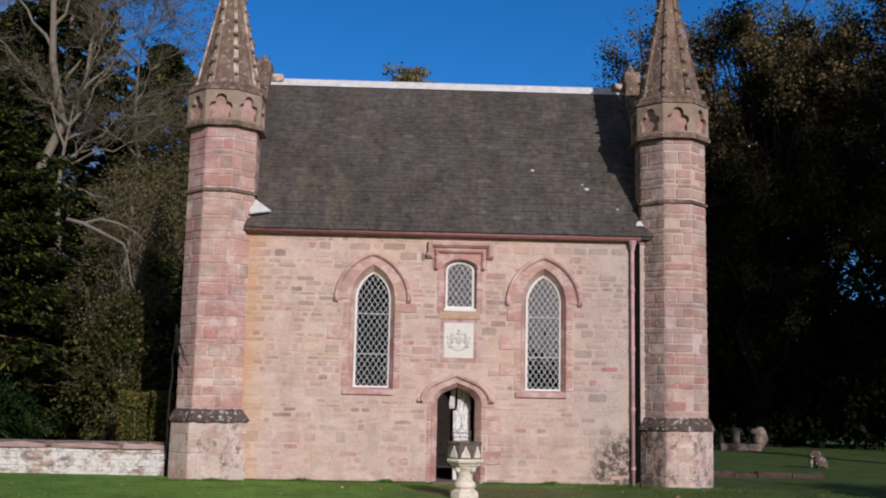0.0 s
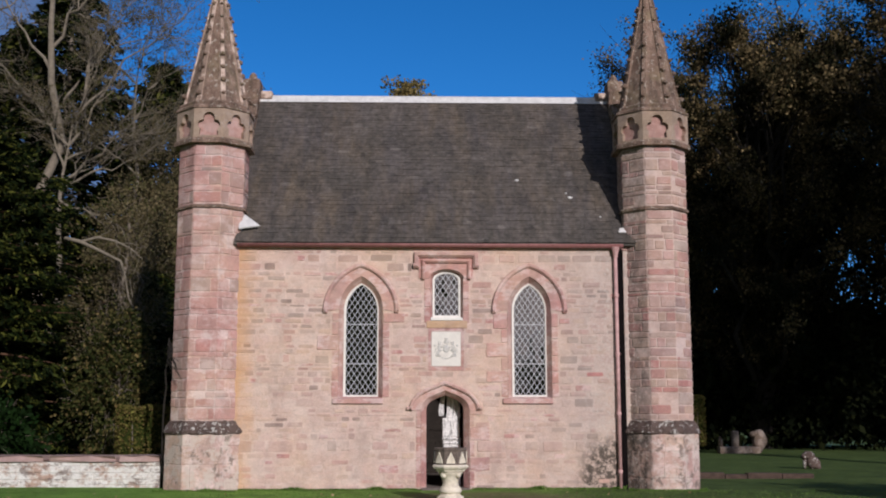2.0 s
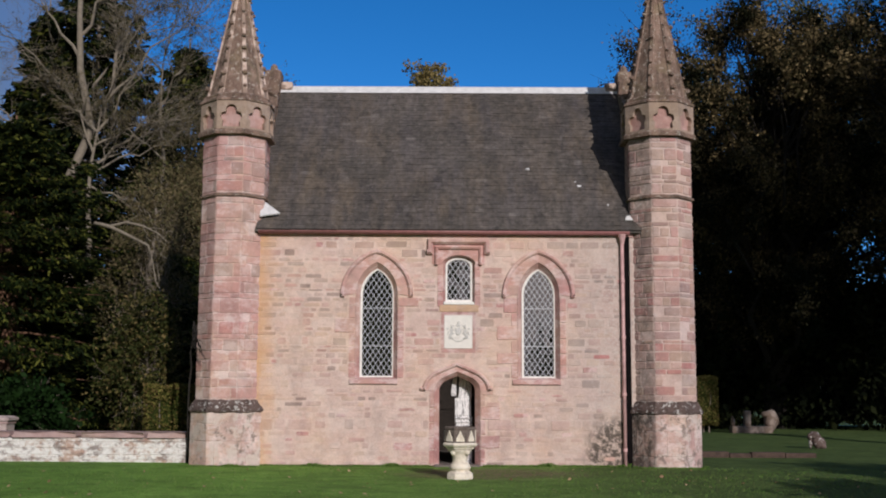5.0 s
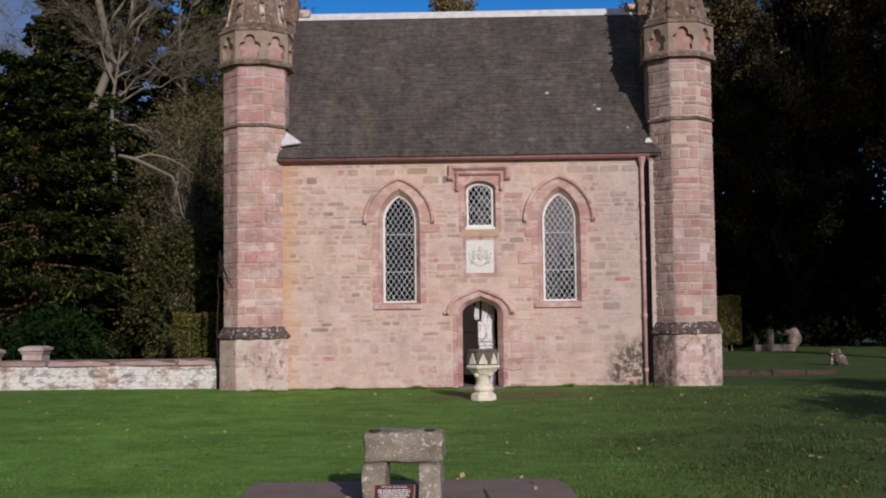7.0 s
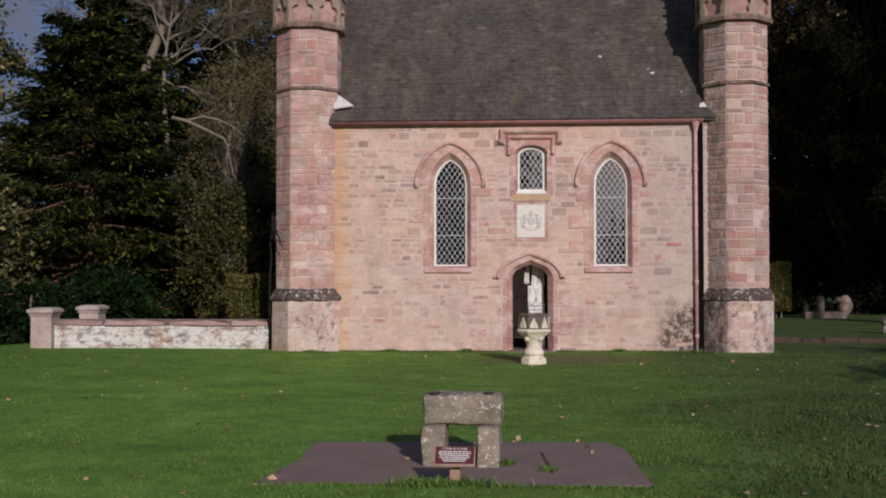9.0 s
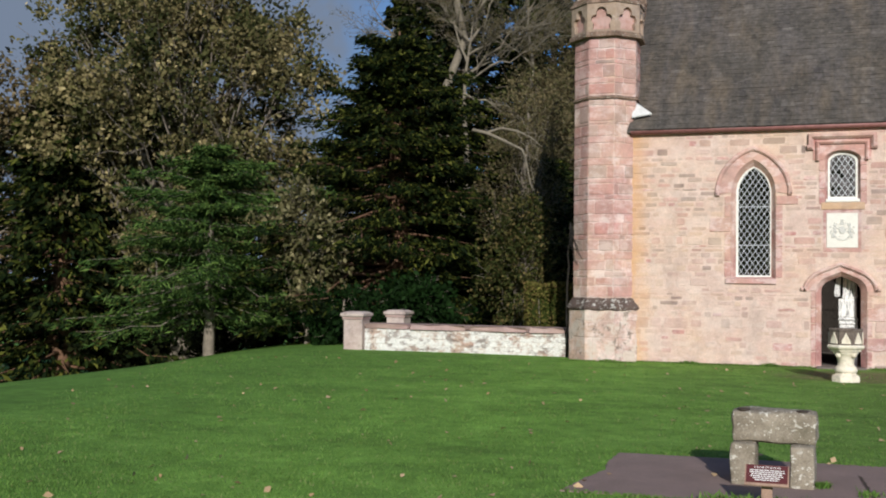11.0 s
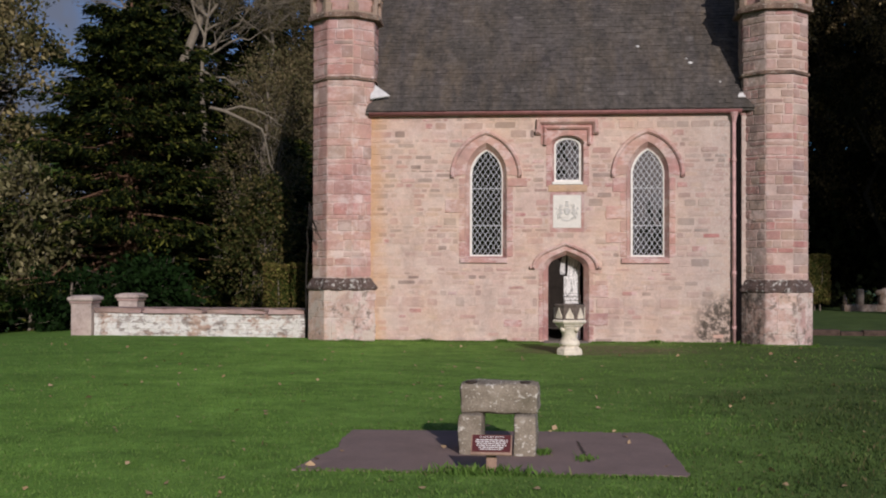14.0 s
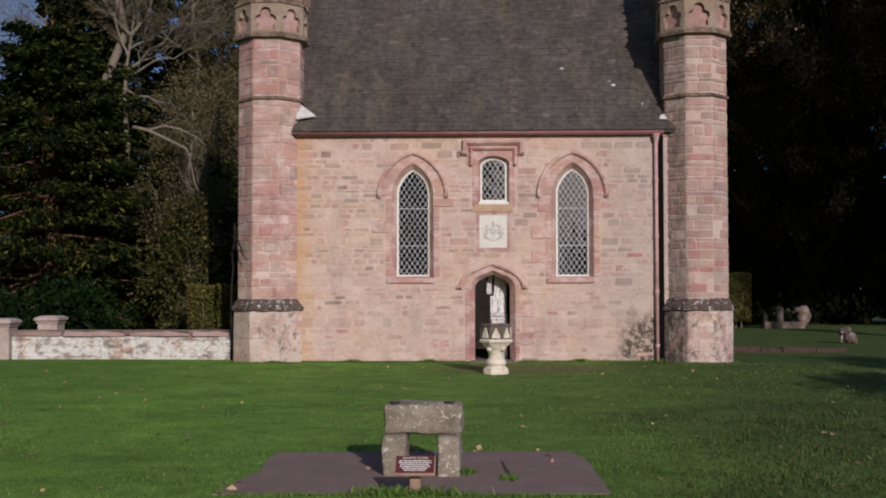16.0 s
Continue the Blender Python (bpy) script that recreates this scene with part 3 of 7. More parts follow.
def part(name, bm, material, parent, label="", smooth=False, world_coords=False):
    """Links a bmesh (in its parent's own coordinates) as one mesh object under a thing or a part."""
    me = bpy.data.meshes.new(name)
    bmesh.ops.recalc_face_normals(bm, faces=bm.faces)
    bm.to_mesh(me)
    bm.free()
    if smooth:
        for p in me.polygons:
            p.use_smooth = True
    me.materials.append(material)
    ob = new(name, me)
    if parent is not None:
        ob.parent = parent
    if label:
        ob["label"] = label
    return ob


def mesh_from(name, verts, faces, material, parent=None, smooth=False):
    me = bpy.data.meshes.new(name)
    me.from_pydata(np.asarray(verts).tolist(), [], np.asarray(faces).tolist() if not isinstance(faces, list) else faces)
    if smooth:
        me.polygons.foreach_set("use_smooth", [True] * len(me.polygons))
    me.materials.append(material)
    ob = new(name, me)
    if parent is not None:
        ob.parent = parent
    return ob


def quads_mesh(name, v, material, parent=None):
    """A mesh of loose quads from an (n, 4, 3) array."""
    n = len(v)
    me = bpy.data.meshes.new(name)
    me.vertices.add(4 * n)
    me.vertices.foreach_set("co", np.ascontiguousarray(v, dtype=np.float32).ravel())
    me.loops.add(4 * n)
    me.loops.foreach_set("vertex_index", np.arange(4 * n, dtype=np.int32))
    me.polygons.add(n)
    me.polygons.foreach_set("loop_start", np.arange(0, 4 * n, 4, dtype=np.int32))
    me.polygons.foreach_set("loop_total", np.full(n, 4, dtype=np.int32))
    me.update(calc_edges=True)
    me.materials.append(material)
    ob = new(name, me)
    if parent is not None:
        ob.parent = parent
    return ob


def box(bm, x0, x1, y0, y1, z0, z1, bevel=0.0):
    vs = [bm.verts.new((x, y, z)) for z in (z0, z1) for x, y in ((x0, y0), (x1, y0), (x1, y1), (x0, y1))]
    fs = [bm.faces.new([vs[i] for i in f]) for f in ((3, 2, 1, 0), (4, 5, 6, 7), (0, 1, 5, 4), (1, 2, 6, 5), (2, 3, 7, 6), (3, 0, 4, 7))]
    if bevel:
        bmesh.ops.bevel(bm, geom=list({e for f in fs for e in f.edges}), offset=bevel, segments=2, affect="EDGES", profile=0.6)
    return bm


def boxes(*rows, bevel=0.0):
    bm = bmesh.new()
    for r in rows:
        b2 = bmesh.new()
        box(b2, *r, bevel=bevel)
        me = bpy.data.meshes.new("tmp")
        b2.to_mesh(me)
        b2.free()
        bm.from_mesh(me)
        bpy.data.meshes.remove(me)
    return bm


def plate(outline, holes, y0, y1):
    """A prism with holes: outlines are lists of (x, z); it reaches from y0 (front) to y1."""
    bm = bmesh.new()
    edges = []
    for loop in (outline, *holes):
        vs = [bm.verts.new((x, y0, z)) for x, z in loop]
        edges += [bm.edges.new((vs[i], vs[(i + 1) % len(vs)])) for i in range(len(vs))]
    bmesh.ops.triangle_fill(bm, use_beauty=True, use_dissolve=False, edges=edges)
    ext = bmesh.ops.extrude_face_region(bm, geom=list(bm.faces))
    bmesh.ops.translate(bm, verts=[g for g in ext["geom"] if isinstance(g, bmesh.types.BMVert)], vec=(0, y1 - y0, 0))
    return bm


def loft(loops, closed=True, caps=False):
    """Joins rings of 3D points of equal length."""
    bm = bmesh.new()
    rings = [[bm.verts.new(p) for p in ring] for ring in loops]
    n = len(rings[0])
    for a, b in zip(rings, rings[1:]):
        for i in range(n if closed else n - 1):
            j = (i + 1) % n
            bm.faces.new((a[i], a[j], b[j], b[i]))
    if caps:
        bm.faces.new(rings[0])
        bm.faces.new(rings[-1][::-1])
    return bm


def sweep(path, profile, y):
    """A moulding: a profile of (outward, forward) pairs along an open path of (x, z), in front of the plane y."""
    pts = [Vector((p[0], p[1])) for p in path]
    rings = []
    for i, p in enumerate(pts):
        a = (pts[i] - pts[i - 1]).normalized() if i else (pts[1] - pts[0]).normalized()
        b = (pts[i + 1] - pts[i]).normalized() if i < len(pts) - 1 else a
        t = (a + b).normalized()
        nrm = Vector((-t.y, t.x)) / max(0.5, math.sqrt(max(0.05, (1 + a.dot(b)) / 2)))
        rings.append([(p.x + nrm.x * o, y - f, p.y + nrm.y * o) for o, f in profile])
    return loft(rings, True, True)


def pointed(cx, hw, base, spring, rise, n=10, closed=True):
    """A pointed arch outline, from the left foot over the tip to the right foot."""
    r = (rise * rise + hw * hw) / (2 * hw)
    a1 = math.atan2(rise, r - hw)
    left = [(cx - hw + r - r * math.cos(a1 * i / n), spring + r * math.sin(a1 * i / n)) for i in range(n + 1)]
    right = [(2 * cx - x, z) for x, z in left[-2::-1]]
    return [(cx - hw, base)] + left + right + [(cx + hw, base)]


def tudor(cx, hw, base, spring, rise):
    """A low four-centred arch: round shoulders, then nearly straight to the tip."""
    left = [(cx - hw, base)] + [(cx - hw * fx, spring + rise * fz) for fx, fz in ((1, 0), (0.985, 0.15), (0.935, 0.31), (0.84, 0.47), (0.71, 0.61), (0.51, 0.735), (0.26, 0.865), (0, 1))]
    return left + [(2 * cx - x, z) for x, z in left[-2::-1]]


def segmental(cx, hw, base, spring, rise, n=8):
    left = [(cx - hw, base)] + [(cx - hw * math.cos(math.pi / 2 * i / n) , spring + rise * math.sin(math.pi / 2 * i / n)) for i in range(n + 1)]
    return left + [(2 * cx - x, z) for x, z in left[-2::-1]]


def clip_convex(poly, outline):
    """Cuts a convex polygon by a convex outline (both lists of (x, z))."""
    area = sum(a[0] * b[1] - b[0] * a[1] for a, b in zip(outline, outline[1:] + outline[:1]))
    ring = outline if area > 0 else outline[::-1]
    out = list(poly)
    for a, b in zip(ring, ring[1:] + ring[:1]):
        if not out or (abs(a[0] - b[0]) < 1e-9 and abs(a[1] - b[1]) < 1e-9):
            continue
        side = [(b[0] - a[0]) * (p[1] - a[1]) - (b[1] - a[1]) * (p[0] - a[0]) for p in out]
        nxt = []
        for i, p in enumerate(out):
            q, s, u = out[(i + 1) % len(out)], side[i], side[(i + 1) % len(out)]
            if s >= 0:
                nxt.append(p)
            if s * u < 0:
                k = s / (s - u)
                nxt.append((p[0] + (q[0] - p[0]) * k, p[1] + (q[1] - p[1]) * k))
        out = nxt
    return out


def rough_block(seed):
    """A unit masonry block: x and z from -0.5 to 0.5, y from the wall to the face, with uneven rounded edges."""
    rng = random.Random(seed)
    ring = []
    n = 12
    for k in range(n):
        a = 2 * math.pi * (k + 0.5) / n
        c, s2 = math.cos(a), math.sin(a)
        r = min(0.5 / max(abs(c), abs(s2)), 0.69) * (1 - 0.06 * rng.random())
        ring.append((r * c, r * s2))
    bm = bmesh.new()
    back = [bm.verts.new((x * 1.02, 0.3, z * 1.04)) for x, z in ring]
    front = [bm.verts.new((x * 0.96, -0.8 - 0.3 * rng.random(), z * 0.93)) for x, z in ring]
    for i in range(n):
        j = (i + 1) % n
        bm.faces.new((back[i], back[j], front[j], front[i]))
    bm.faces.new(front[::-1])
    bmesh.ops.recalc_face_normals(bm, faces=bm.faces)
    me = bpy.data.meshes.new("block")
    bm.to_mesh(me)
    bm.free()
    return me


def block_set(material, seed=0, n=5):
    out = []
    for i in range(n):
        me = rough_block(seed + i)
        me.materials.append(material)
        out.append(me)
    return out


def lay(name, me, parent, m):
    ob = new(name, me)
    ob.parent = parent
    ob.matrix_basis = m
    return ob


def joined(name, blocks, material, parent, label=""):
    """Blocks given as (mesh, matrix), joined into one part of kind stuff."""
    verts, faces = [], []
    for me, m in blocks:
        k = len(verts)
        verts += [tuple(m @ v.co) for v in me.vertices]
        faces += [[k + i for i in p.vertices] for p in me.polygons]
    ob = mesh_from(name, verts, faces, material, parent)
    ob["kind"] = "stuff"
    if label:
        ob["label"] = label
    return ob


def placed(x, y, z, w, d, h, turn=0.0, tilt=0.0):
    return Matrix.Translation((x, y, z)) @ Matrix.Rotation(turn, 4, "Z") @ Matrix.Rotation(tilt, 4, "Y") @ Matrix.Diagonal((w, d, h, 1))


# ---- ground ----
def ground_height(x, y):
    """A flat-topped mound: level round the chapel, falling away to the side of the trees."""
    d = max(0.0, -12.5 - x - 0.12 * max(0.0, y))
    z = -0.045 * d - 0.012 * d * d if d < 14 else -0.63 - 2.35 - 0.02 * (d - 14)
    e = max(0.0, y - 26.0)
    z -= 0.03 * min(e, 40)
    near_slab = max(abs(x + 0.9) / 2.6, abs(y + 14.6) / 2.0)
    z += 0.035 * noise.noise((x * 0.16, y * 0.16, 0.3)) * min(1.0, max(0.0, near_slab - 1.0))
    return z


def build_ground():
    xs = np.concatenate([np.linspace(-900, -60, 12), np.linspace(-52, -18, 12), np.linspace(-16, 16, 65), np.linspace(19, 52, 10), np.linspace(60, 900, 12)])
    ys = np.concatenate([np.linspace(-900, -70, 12), np.linspace(-60, -30, 8), np.linspace(-27, 12, 66), np.linspace(14, 60, 18), np.linspace(70, 900, 12)])
    verts = [(x, y, ground_height(x, y) if abs(x) < 120 and abs(y) < 120 else -3.5) for y in ys for x in xs]
    n = len(xs)
    faces = [(j * n + i, j * n + i + 1, (j + 1) * n + i + 1, (j + 1) * n + i) for j in range(len(ys) - 1) for i in range(n - 1)]
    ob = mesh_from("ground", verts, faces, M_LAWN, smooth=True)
    return tagged(ob, "mown green lawn with worn brownish patches on a mound", "lawn", kind="structure")


build_ground()

# ---- chapel ----
chapel = thing("chapel", (0, 0, 0), "small gothic chapel of pink sandstone with slate roof and spired turrets", "chapel")
EAVE, RIDGE_Y, RIDGE_Z, DEEP = 5.36, 3.13, 9.66, 6.26
XL, XR = -4.68, 4.29          # roof ends, inside the gables
WIN = ((-1.858, "left"), (1.89, "right"))
HW, SILL, SPR, RISE = 0.385, 2.0, 3.92, 0.60
SP = 0.10                     # splay of the reveals
win_out = lambda cx: pointed(cx, HW + SP, SILL - 0.05, SPR, RISE + 0.15)
win_in = lambda cx: pointed(cx, HW, SILL, SPR, RISE)
door_in = tudor(0.015, 0.415, -0.05, 1.71, 0.325)
door_out = tudor(0.015, 0.53, -0.05, 1.72, 0.42)
small_out = segmental(0.045, 0.385, 3.68, 4.62, 0.21)
small_in = segmental(0.045, 0.312, 3.73, 4.595, 0.185)

WALL_X0, WALL_X1 = -5.05, 4.62
front = part("front_wall", plate([(WALL_X0, -0.15), (WALL_X1, -0.15), (WALL_X1, EAVE), (WALL_X0, EAVE)],
                                 [win_out(c) for c, _ in WIN] + [door_out, small_out], 0.0, 0.55), M_MORTAR, chapel,
             "rubble sandstone wall with lime-pointed joints")
part("back_wall", boxes((WALL_X0, WALL_X1, DEEP - 0.5, DEEP, -0.15, EAVE)), M_MORTAR, chapel)


def gable(x0, x1, name):
    """An end wall that rises a little above the roof, with stepped coping stones."""
    prof = [(0.55, -0.15), (DEEP - 0.5, -0.15), (DEEP - 0.5, EAVE + 0.3), (RIDGE_Y, RIDGE_Z + 0.22), (0.55, EAVE + 0.9)]
    g = part(name, loft([[(x, y, z) for y, z in prof] for x in (x0, x1)], True, True), M_MORTAR, chapel, "gable wall with weathered stepped coping")
    rng = random.Random(5)
    n = 9
    for i in range(n):
        f = (i + 0.5) / n
        y, z = 0.3 + (RIDGE_Y - 0.3) * f, EAVE + 0.62 + (RIDGE_Z - EAVE - 0.45) * f
        lay("coping_stone", BL_WEATHER[i % 5], g, placed((x0 + x1) / 2, y + 0.25, z, (x1 - x0) + 0.06, 0.55, 0.40, 0, rng.uniform(-0.02, 0.02)))
    apex = bmesh.new()
    box(apex, x0 - 0.02, x1 + 0.02, RIDGE_Y - 0.28, RIDGE_Y + 0.28, RIDGE_Z + 0.1, RIDGE_Z + 0.46, 0.05)
    part("apex_stone", apex, M_WEATHERED, g)
    inner = x1 if x1 < 0 else x0 - 0.34
    part("ridge_stop", boxes((inner + 0.02, inner + 0.32, RIDGE_Y - 0.16, RIDGE_Y + 0.16, RIDGE_Z - 0.05, RIDGE_Z + 0.17), bevel=0.04), M_RIB, g, "pale stone stop at the ridge end")
    cx = (x0 + x1) / 2
    part("finial", loft([[(cx + r * math.cos(a * math.pi / 4), RIDGE_Y + r * math.sin(a * math.pi / 4), RIDGE_Z + z) for a in range(8)]
                         for r, z in ((0.14, 0.38), (0.15, 0.48), (0.10, 0.56), (0.09, 0.62), (0.04, 0.68))], True, True), M_WEATHERED, g, "weathered stone finial stub")
    return g


BL_WEATHER = block_set(M_WEATHERED, 40)
gable(-5.08, XL, "gable_west")
gable(XR, 4.66, "gable_east")
part("floor_slab", boxes((-4.7, 4.3, 0.0, DEEP - 0.4, -0.12, 0.012)), M_FLAG, chapel, "worn flagstone floor inside")
part("ceiling_lining", boxes((-4.7, 4.3, 0.5, DEEP - 0.5, EAVE - 0.06, EAVE - 0.02)), M_PLASTER, chapel)
part("inner_back_lining", boxes((-4.7, 4.3, DEEP - 0.56, DEEP - 0.51, 0.0, EAVE - 0.08)), M_PLASTER, chapel)


# --- roof
def roof_sheet(sign, name):
    y0, z0 = (-0.16, EAVE + 0.04) if sign < 0 else (DEEP + 0.16, EAVE + 0.04)
    ring = [[(x, y0, z0), (x, RIDGE_Y, RIDGE_Z), (x, RIDGE_Y, RIDGE_Z - 0.12), (x, y0, z0 - 0.05)] for x in (XL - 0.02, XR + 0.02)]
    return part(name, loft(ring, True, True), M_SLATE, chapel, "steep grey slate roof slope with moss and pale spots")


roof = roof_sheet(-1, "roof")
roof_sheet(1, "roof_back")


def slates():
    rng = random.Random(11)
    up = Vector((0, RIDGE_Y + 0.16, RIDGE_Z - EAVE - 0.04))
    length = up.length
    up.normalize()
    out = Vector((0, -up.z, up.y))
    variants = []
    for i in range(5):
        r = random.Random(60 + i)
        bm = bmesh.new()
        c = [0.04 * r.random() for _ in range(4)]
        loop = [(-0.5, c[0]), (-0.42, -0.02 * r.random()), (0.43, -0.02 * r.random()), (0.5, c[1]), (0.5, 1.0), (-0.5, 1.0)]
        top = [bm.verts.new((x, y, 1.0)) for x, y in loop]
        bot = [bm.verts.new((x, y, 0.0)) for x, y in loop]
        bm.faces.new(top)
        for k in range(6):
            bm.faces.new((bot[k], bot[(k + 1) % 6], top[(k + 1) % 6], top[k]))
        bmesh.ops.recalc_face_normals(bm, faces=bm.faces)
        me = bpy.data.meshes.new("slate")
        bm.to_mesh(me)
        bm.free()
        me.materials.append(M_SLATE)
        variants.append(me)
    rest, count, s, row = [], 0, 0.0, 0
    frame3 = Matrix((Vector((1, 0, 0)), up, out)).transposed()
    while s < length - 0.05:
        h = 0.145 - 0.05 * s / length
        x = XL - rng.random() * 0.2
        while x < XR:
            w = rng.uniform(0.17, 0.33)
            a, b = max(x, XL), min(x + w, XR)
            if b - a > 0.05:
                p = Vector(((a + b) / 2, -0.16, EAVE + 0.04)) + up * (s - 0.01 + rng.uniform(-0.012, 0.012)) + out * 0.006
                tilt = Matrix.Rotation(-0.035 - rng.random() * 0.02, 3, "X") @ Matrix.Rotation(rng.uniform(-0.02, 0.02), 3, "Z")
                lift = out * (0.016 + rng.random() * 0.008)
                m = Matrix.Translation(p + lift) @ (frame3 @ tilt).to_4x4() @ Matrix.Diagonal((b - a - 0.006, min(h + 0.07, length - s), 0.008 + 0.005 * rng.random(), 1))
                if count < 290:
                    lay("slate", variants[rng.randrange(5)], roof, m)
                    count += 1
                else:
                    rest.append((variants[rng.randrange(5)], m))
            x += w
        s += h
        row += 1
    joined("slating", rest, M_SLATE_I, roof, "grey roof slates in narrowing courses")


def roof_patch(x, y, w, h, seed):
    """A pale scab of lichen and lead on the slates."""
    up = Vector((0, RIDGE_Y + 0.16, RIDGE_Z - EAVE - 0.04)).normalized()
    out = Vector((0, -up.z, up.y))
    c = Vector((x, y, EAVE + 0.04 + (y + 0.16) * up.z / up.y)) + out * 0.05
    rg = random.Random(seed)
    ring = [(math.cos(k * math.pi / 5) * w * rg.uniform(0.6, 1.1), math.sin(k * math.pi / 5) * h * rg.uniform(0.6, 1.1)) for k in range(10)]
    part("pale_patch", loft([[tuple(c + Vector((1, 0, 0)) * a * q + up * b * q + out * d) for a, b in ring] for q, d in ((1.0, -0.03), (1.0, 0.0), (0.8, 0.008))], True, True), M_RIDGE, roof, "pale lichen scab")


roof_patch(1.74, 1.135, 0.055, 0.035, 1)
roof_patch(2.95, 0.76, 0.06, 0.04, 2)
roof_patch(2.87, 0.85, 0.03, 0.02, 3)
roof_patch(3.58, 0.35, 0.03, 0.02, 4)
part("ridge", loft([[(x, RIDGE_Y + y, RIDGE_Z + z) for y, z in ((-0.17, -0.13), (-0.07, 0.05), (0.0, 0.09), (0.07, 0.05), (0.17, -0.13))]
                    for x in np.linspace(XL - 0.02, XR + 0.02, 12)], False), M_RIDGE, chapel, "pale lead ridge capping")
part("lead_flashing", loft([[(-4.60, -0.10, 5.70), (-4.14, -0.02, 5.78), (-4.5, 0.22, 6.05), (-4.62, 0.2, 6.1)], [(-4.60, -0.12, 5.72), (-4.14, -0.04, 5.80), (-4.5, 0.20, 6.08), (-4.62, 0.18, 6.13)]], True, True),
     M_RIDGE, chapel, "white lead flashing beside the turret")
part("lead_flashing", loft([[(3.93, 0.0, 5.66), (4.1, 0.0, 5.66), (4.1, 0.10, 5.79), (3.97, 0.08, 5.76)], [(3.93, -0.02, 5.68), (4.1, -0.02, 5.68), (4.1, 0.08, 5.81), (3.97, 0.06, 5.78)]], True, True),
     M_RIDGE, chapel, "pale flashing beside the turret")

# --- eaves gutter and downpipe
gut = [[(x, -0.10 + 0.085 * math.cos(a), EAVE + 0.02 + 0.085 * math.sin(a)) for a in [math.pi + math.pi * k / 8 for k in range(9)]]
       + [(x, -0.10 + 0.065 * math.cos(a), EAVE + 0.025 + 0.065 * math.sin(a)) for a in [2 * math.pi - math.pi * k / 8 for k in range(9)]] for x in (-4.62, 4.0)]
part("gutter", loft(gut, True, True), M_GUTTER, chapel, "red-brown painted iron eaves gutter", True)
part("eaves_course", boxes((-4.62, 4.1, -0.035, 0.02, EAVE - 0.10, EAVE - 0.01), bevel=0.01), M_RED_I, chapel, "red sandstone eaves course")


def cyl(bm, c, r, z0, z1, n=10, r1=None):
    a = [bm.verts.new((c[0] + r * math.cos(2 * math.pi * i / n), c[1] + r * math.sin(2 * math.pi * i / n), z0)) for i in range(n)]
    r1 = r if r1 is None else r1
    b = [bm.verts.new((c[0] + r1 * math.cos(2 * math.pi * i / n), c[1] + r1 * math.sin(2 * math.pi * i / n), z1)) for i in range(n)]
    for i in range(n):
        bm.faces.new((a[i], a[(i + 1) % n], b[(i + 1) % n], b[i]))
    bm.faces.new(a[::-1])
    bm.faces.new(b)
    return bm


bm = bmesh.new()
cyl(bm, (3.83, -0.085), 0.042, 0.02, EAVE - 0.05)
pipe = part("downpipe", bm, M_PIPE, chapel, "red-brown iron downpipe", True)
# added black strip: the deep shade between pipe and turret, as a shape
part("conduit", boxes((3.885, 4.01, -0.04, 0.0, 0.0, EAVE - 0.08), bevel=0.012), M_GAP_SHADE, pipe, "black strip standing for the shade between downpipe and turret")
for z in (0.35, 1.6, 2.9, 4.2, 5.1):
    bm = bmesh.new()
    cyl(bm, (3.83, -0.085), 0.054, z, z + 0.07)
    part("pipe_collar", bm, M_PIPE, pipe)
bm = bmesh.new()
cyl(bm, (3.83, -0.10), 0.05, EAVE - 0.22, EAVE - 0.04, 10, 0.10)
part("hopper", bm, M_PIPE, pipe)


# --- windows
def ring3(outline, y):
    return [(x, y, z) for x, z in outline]


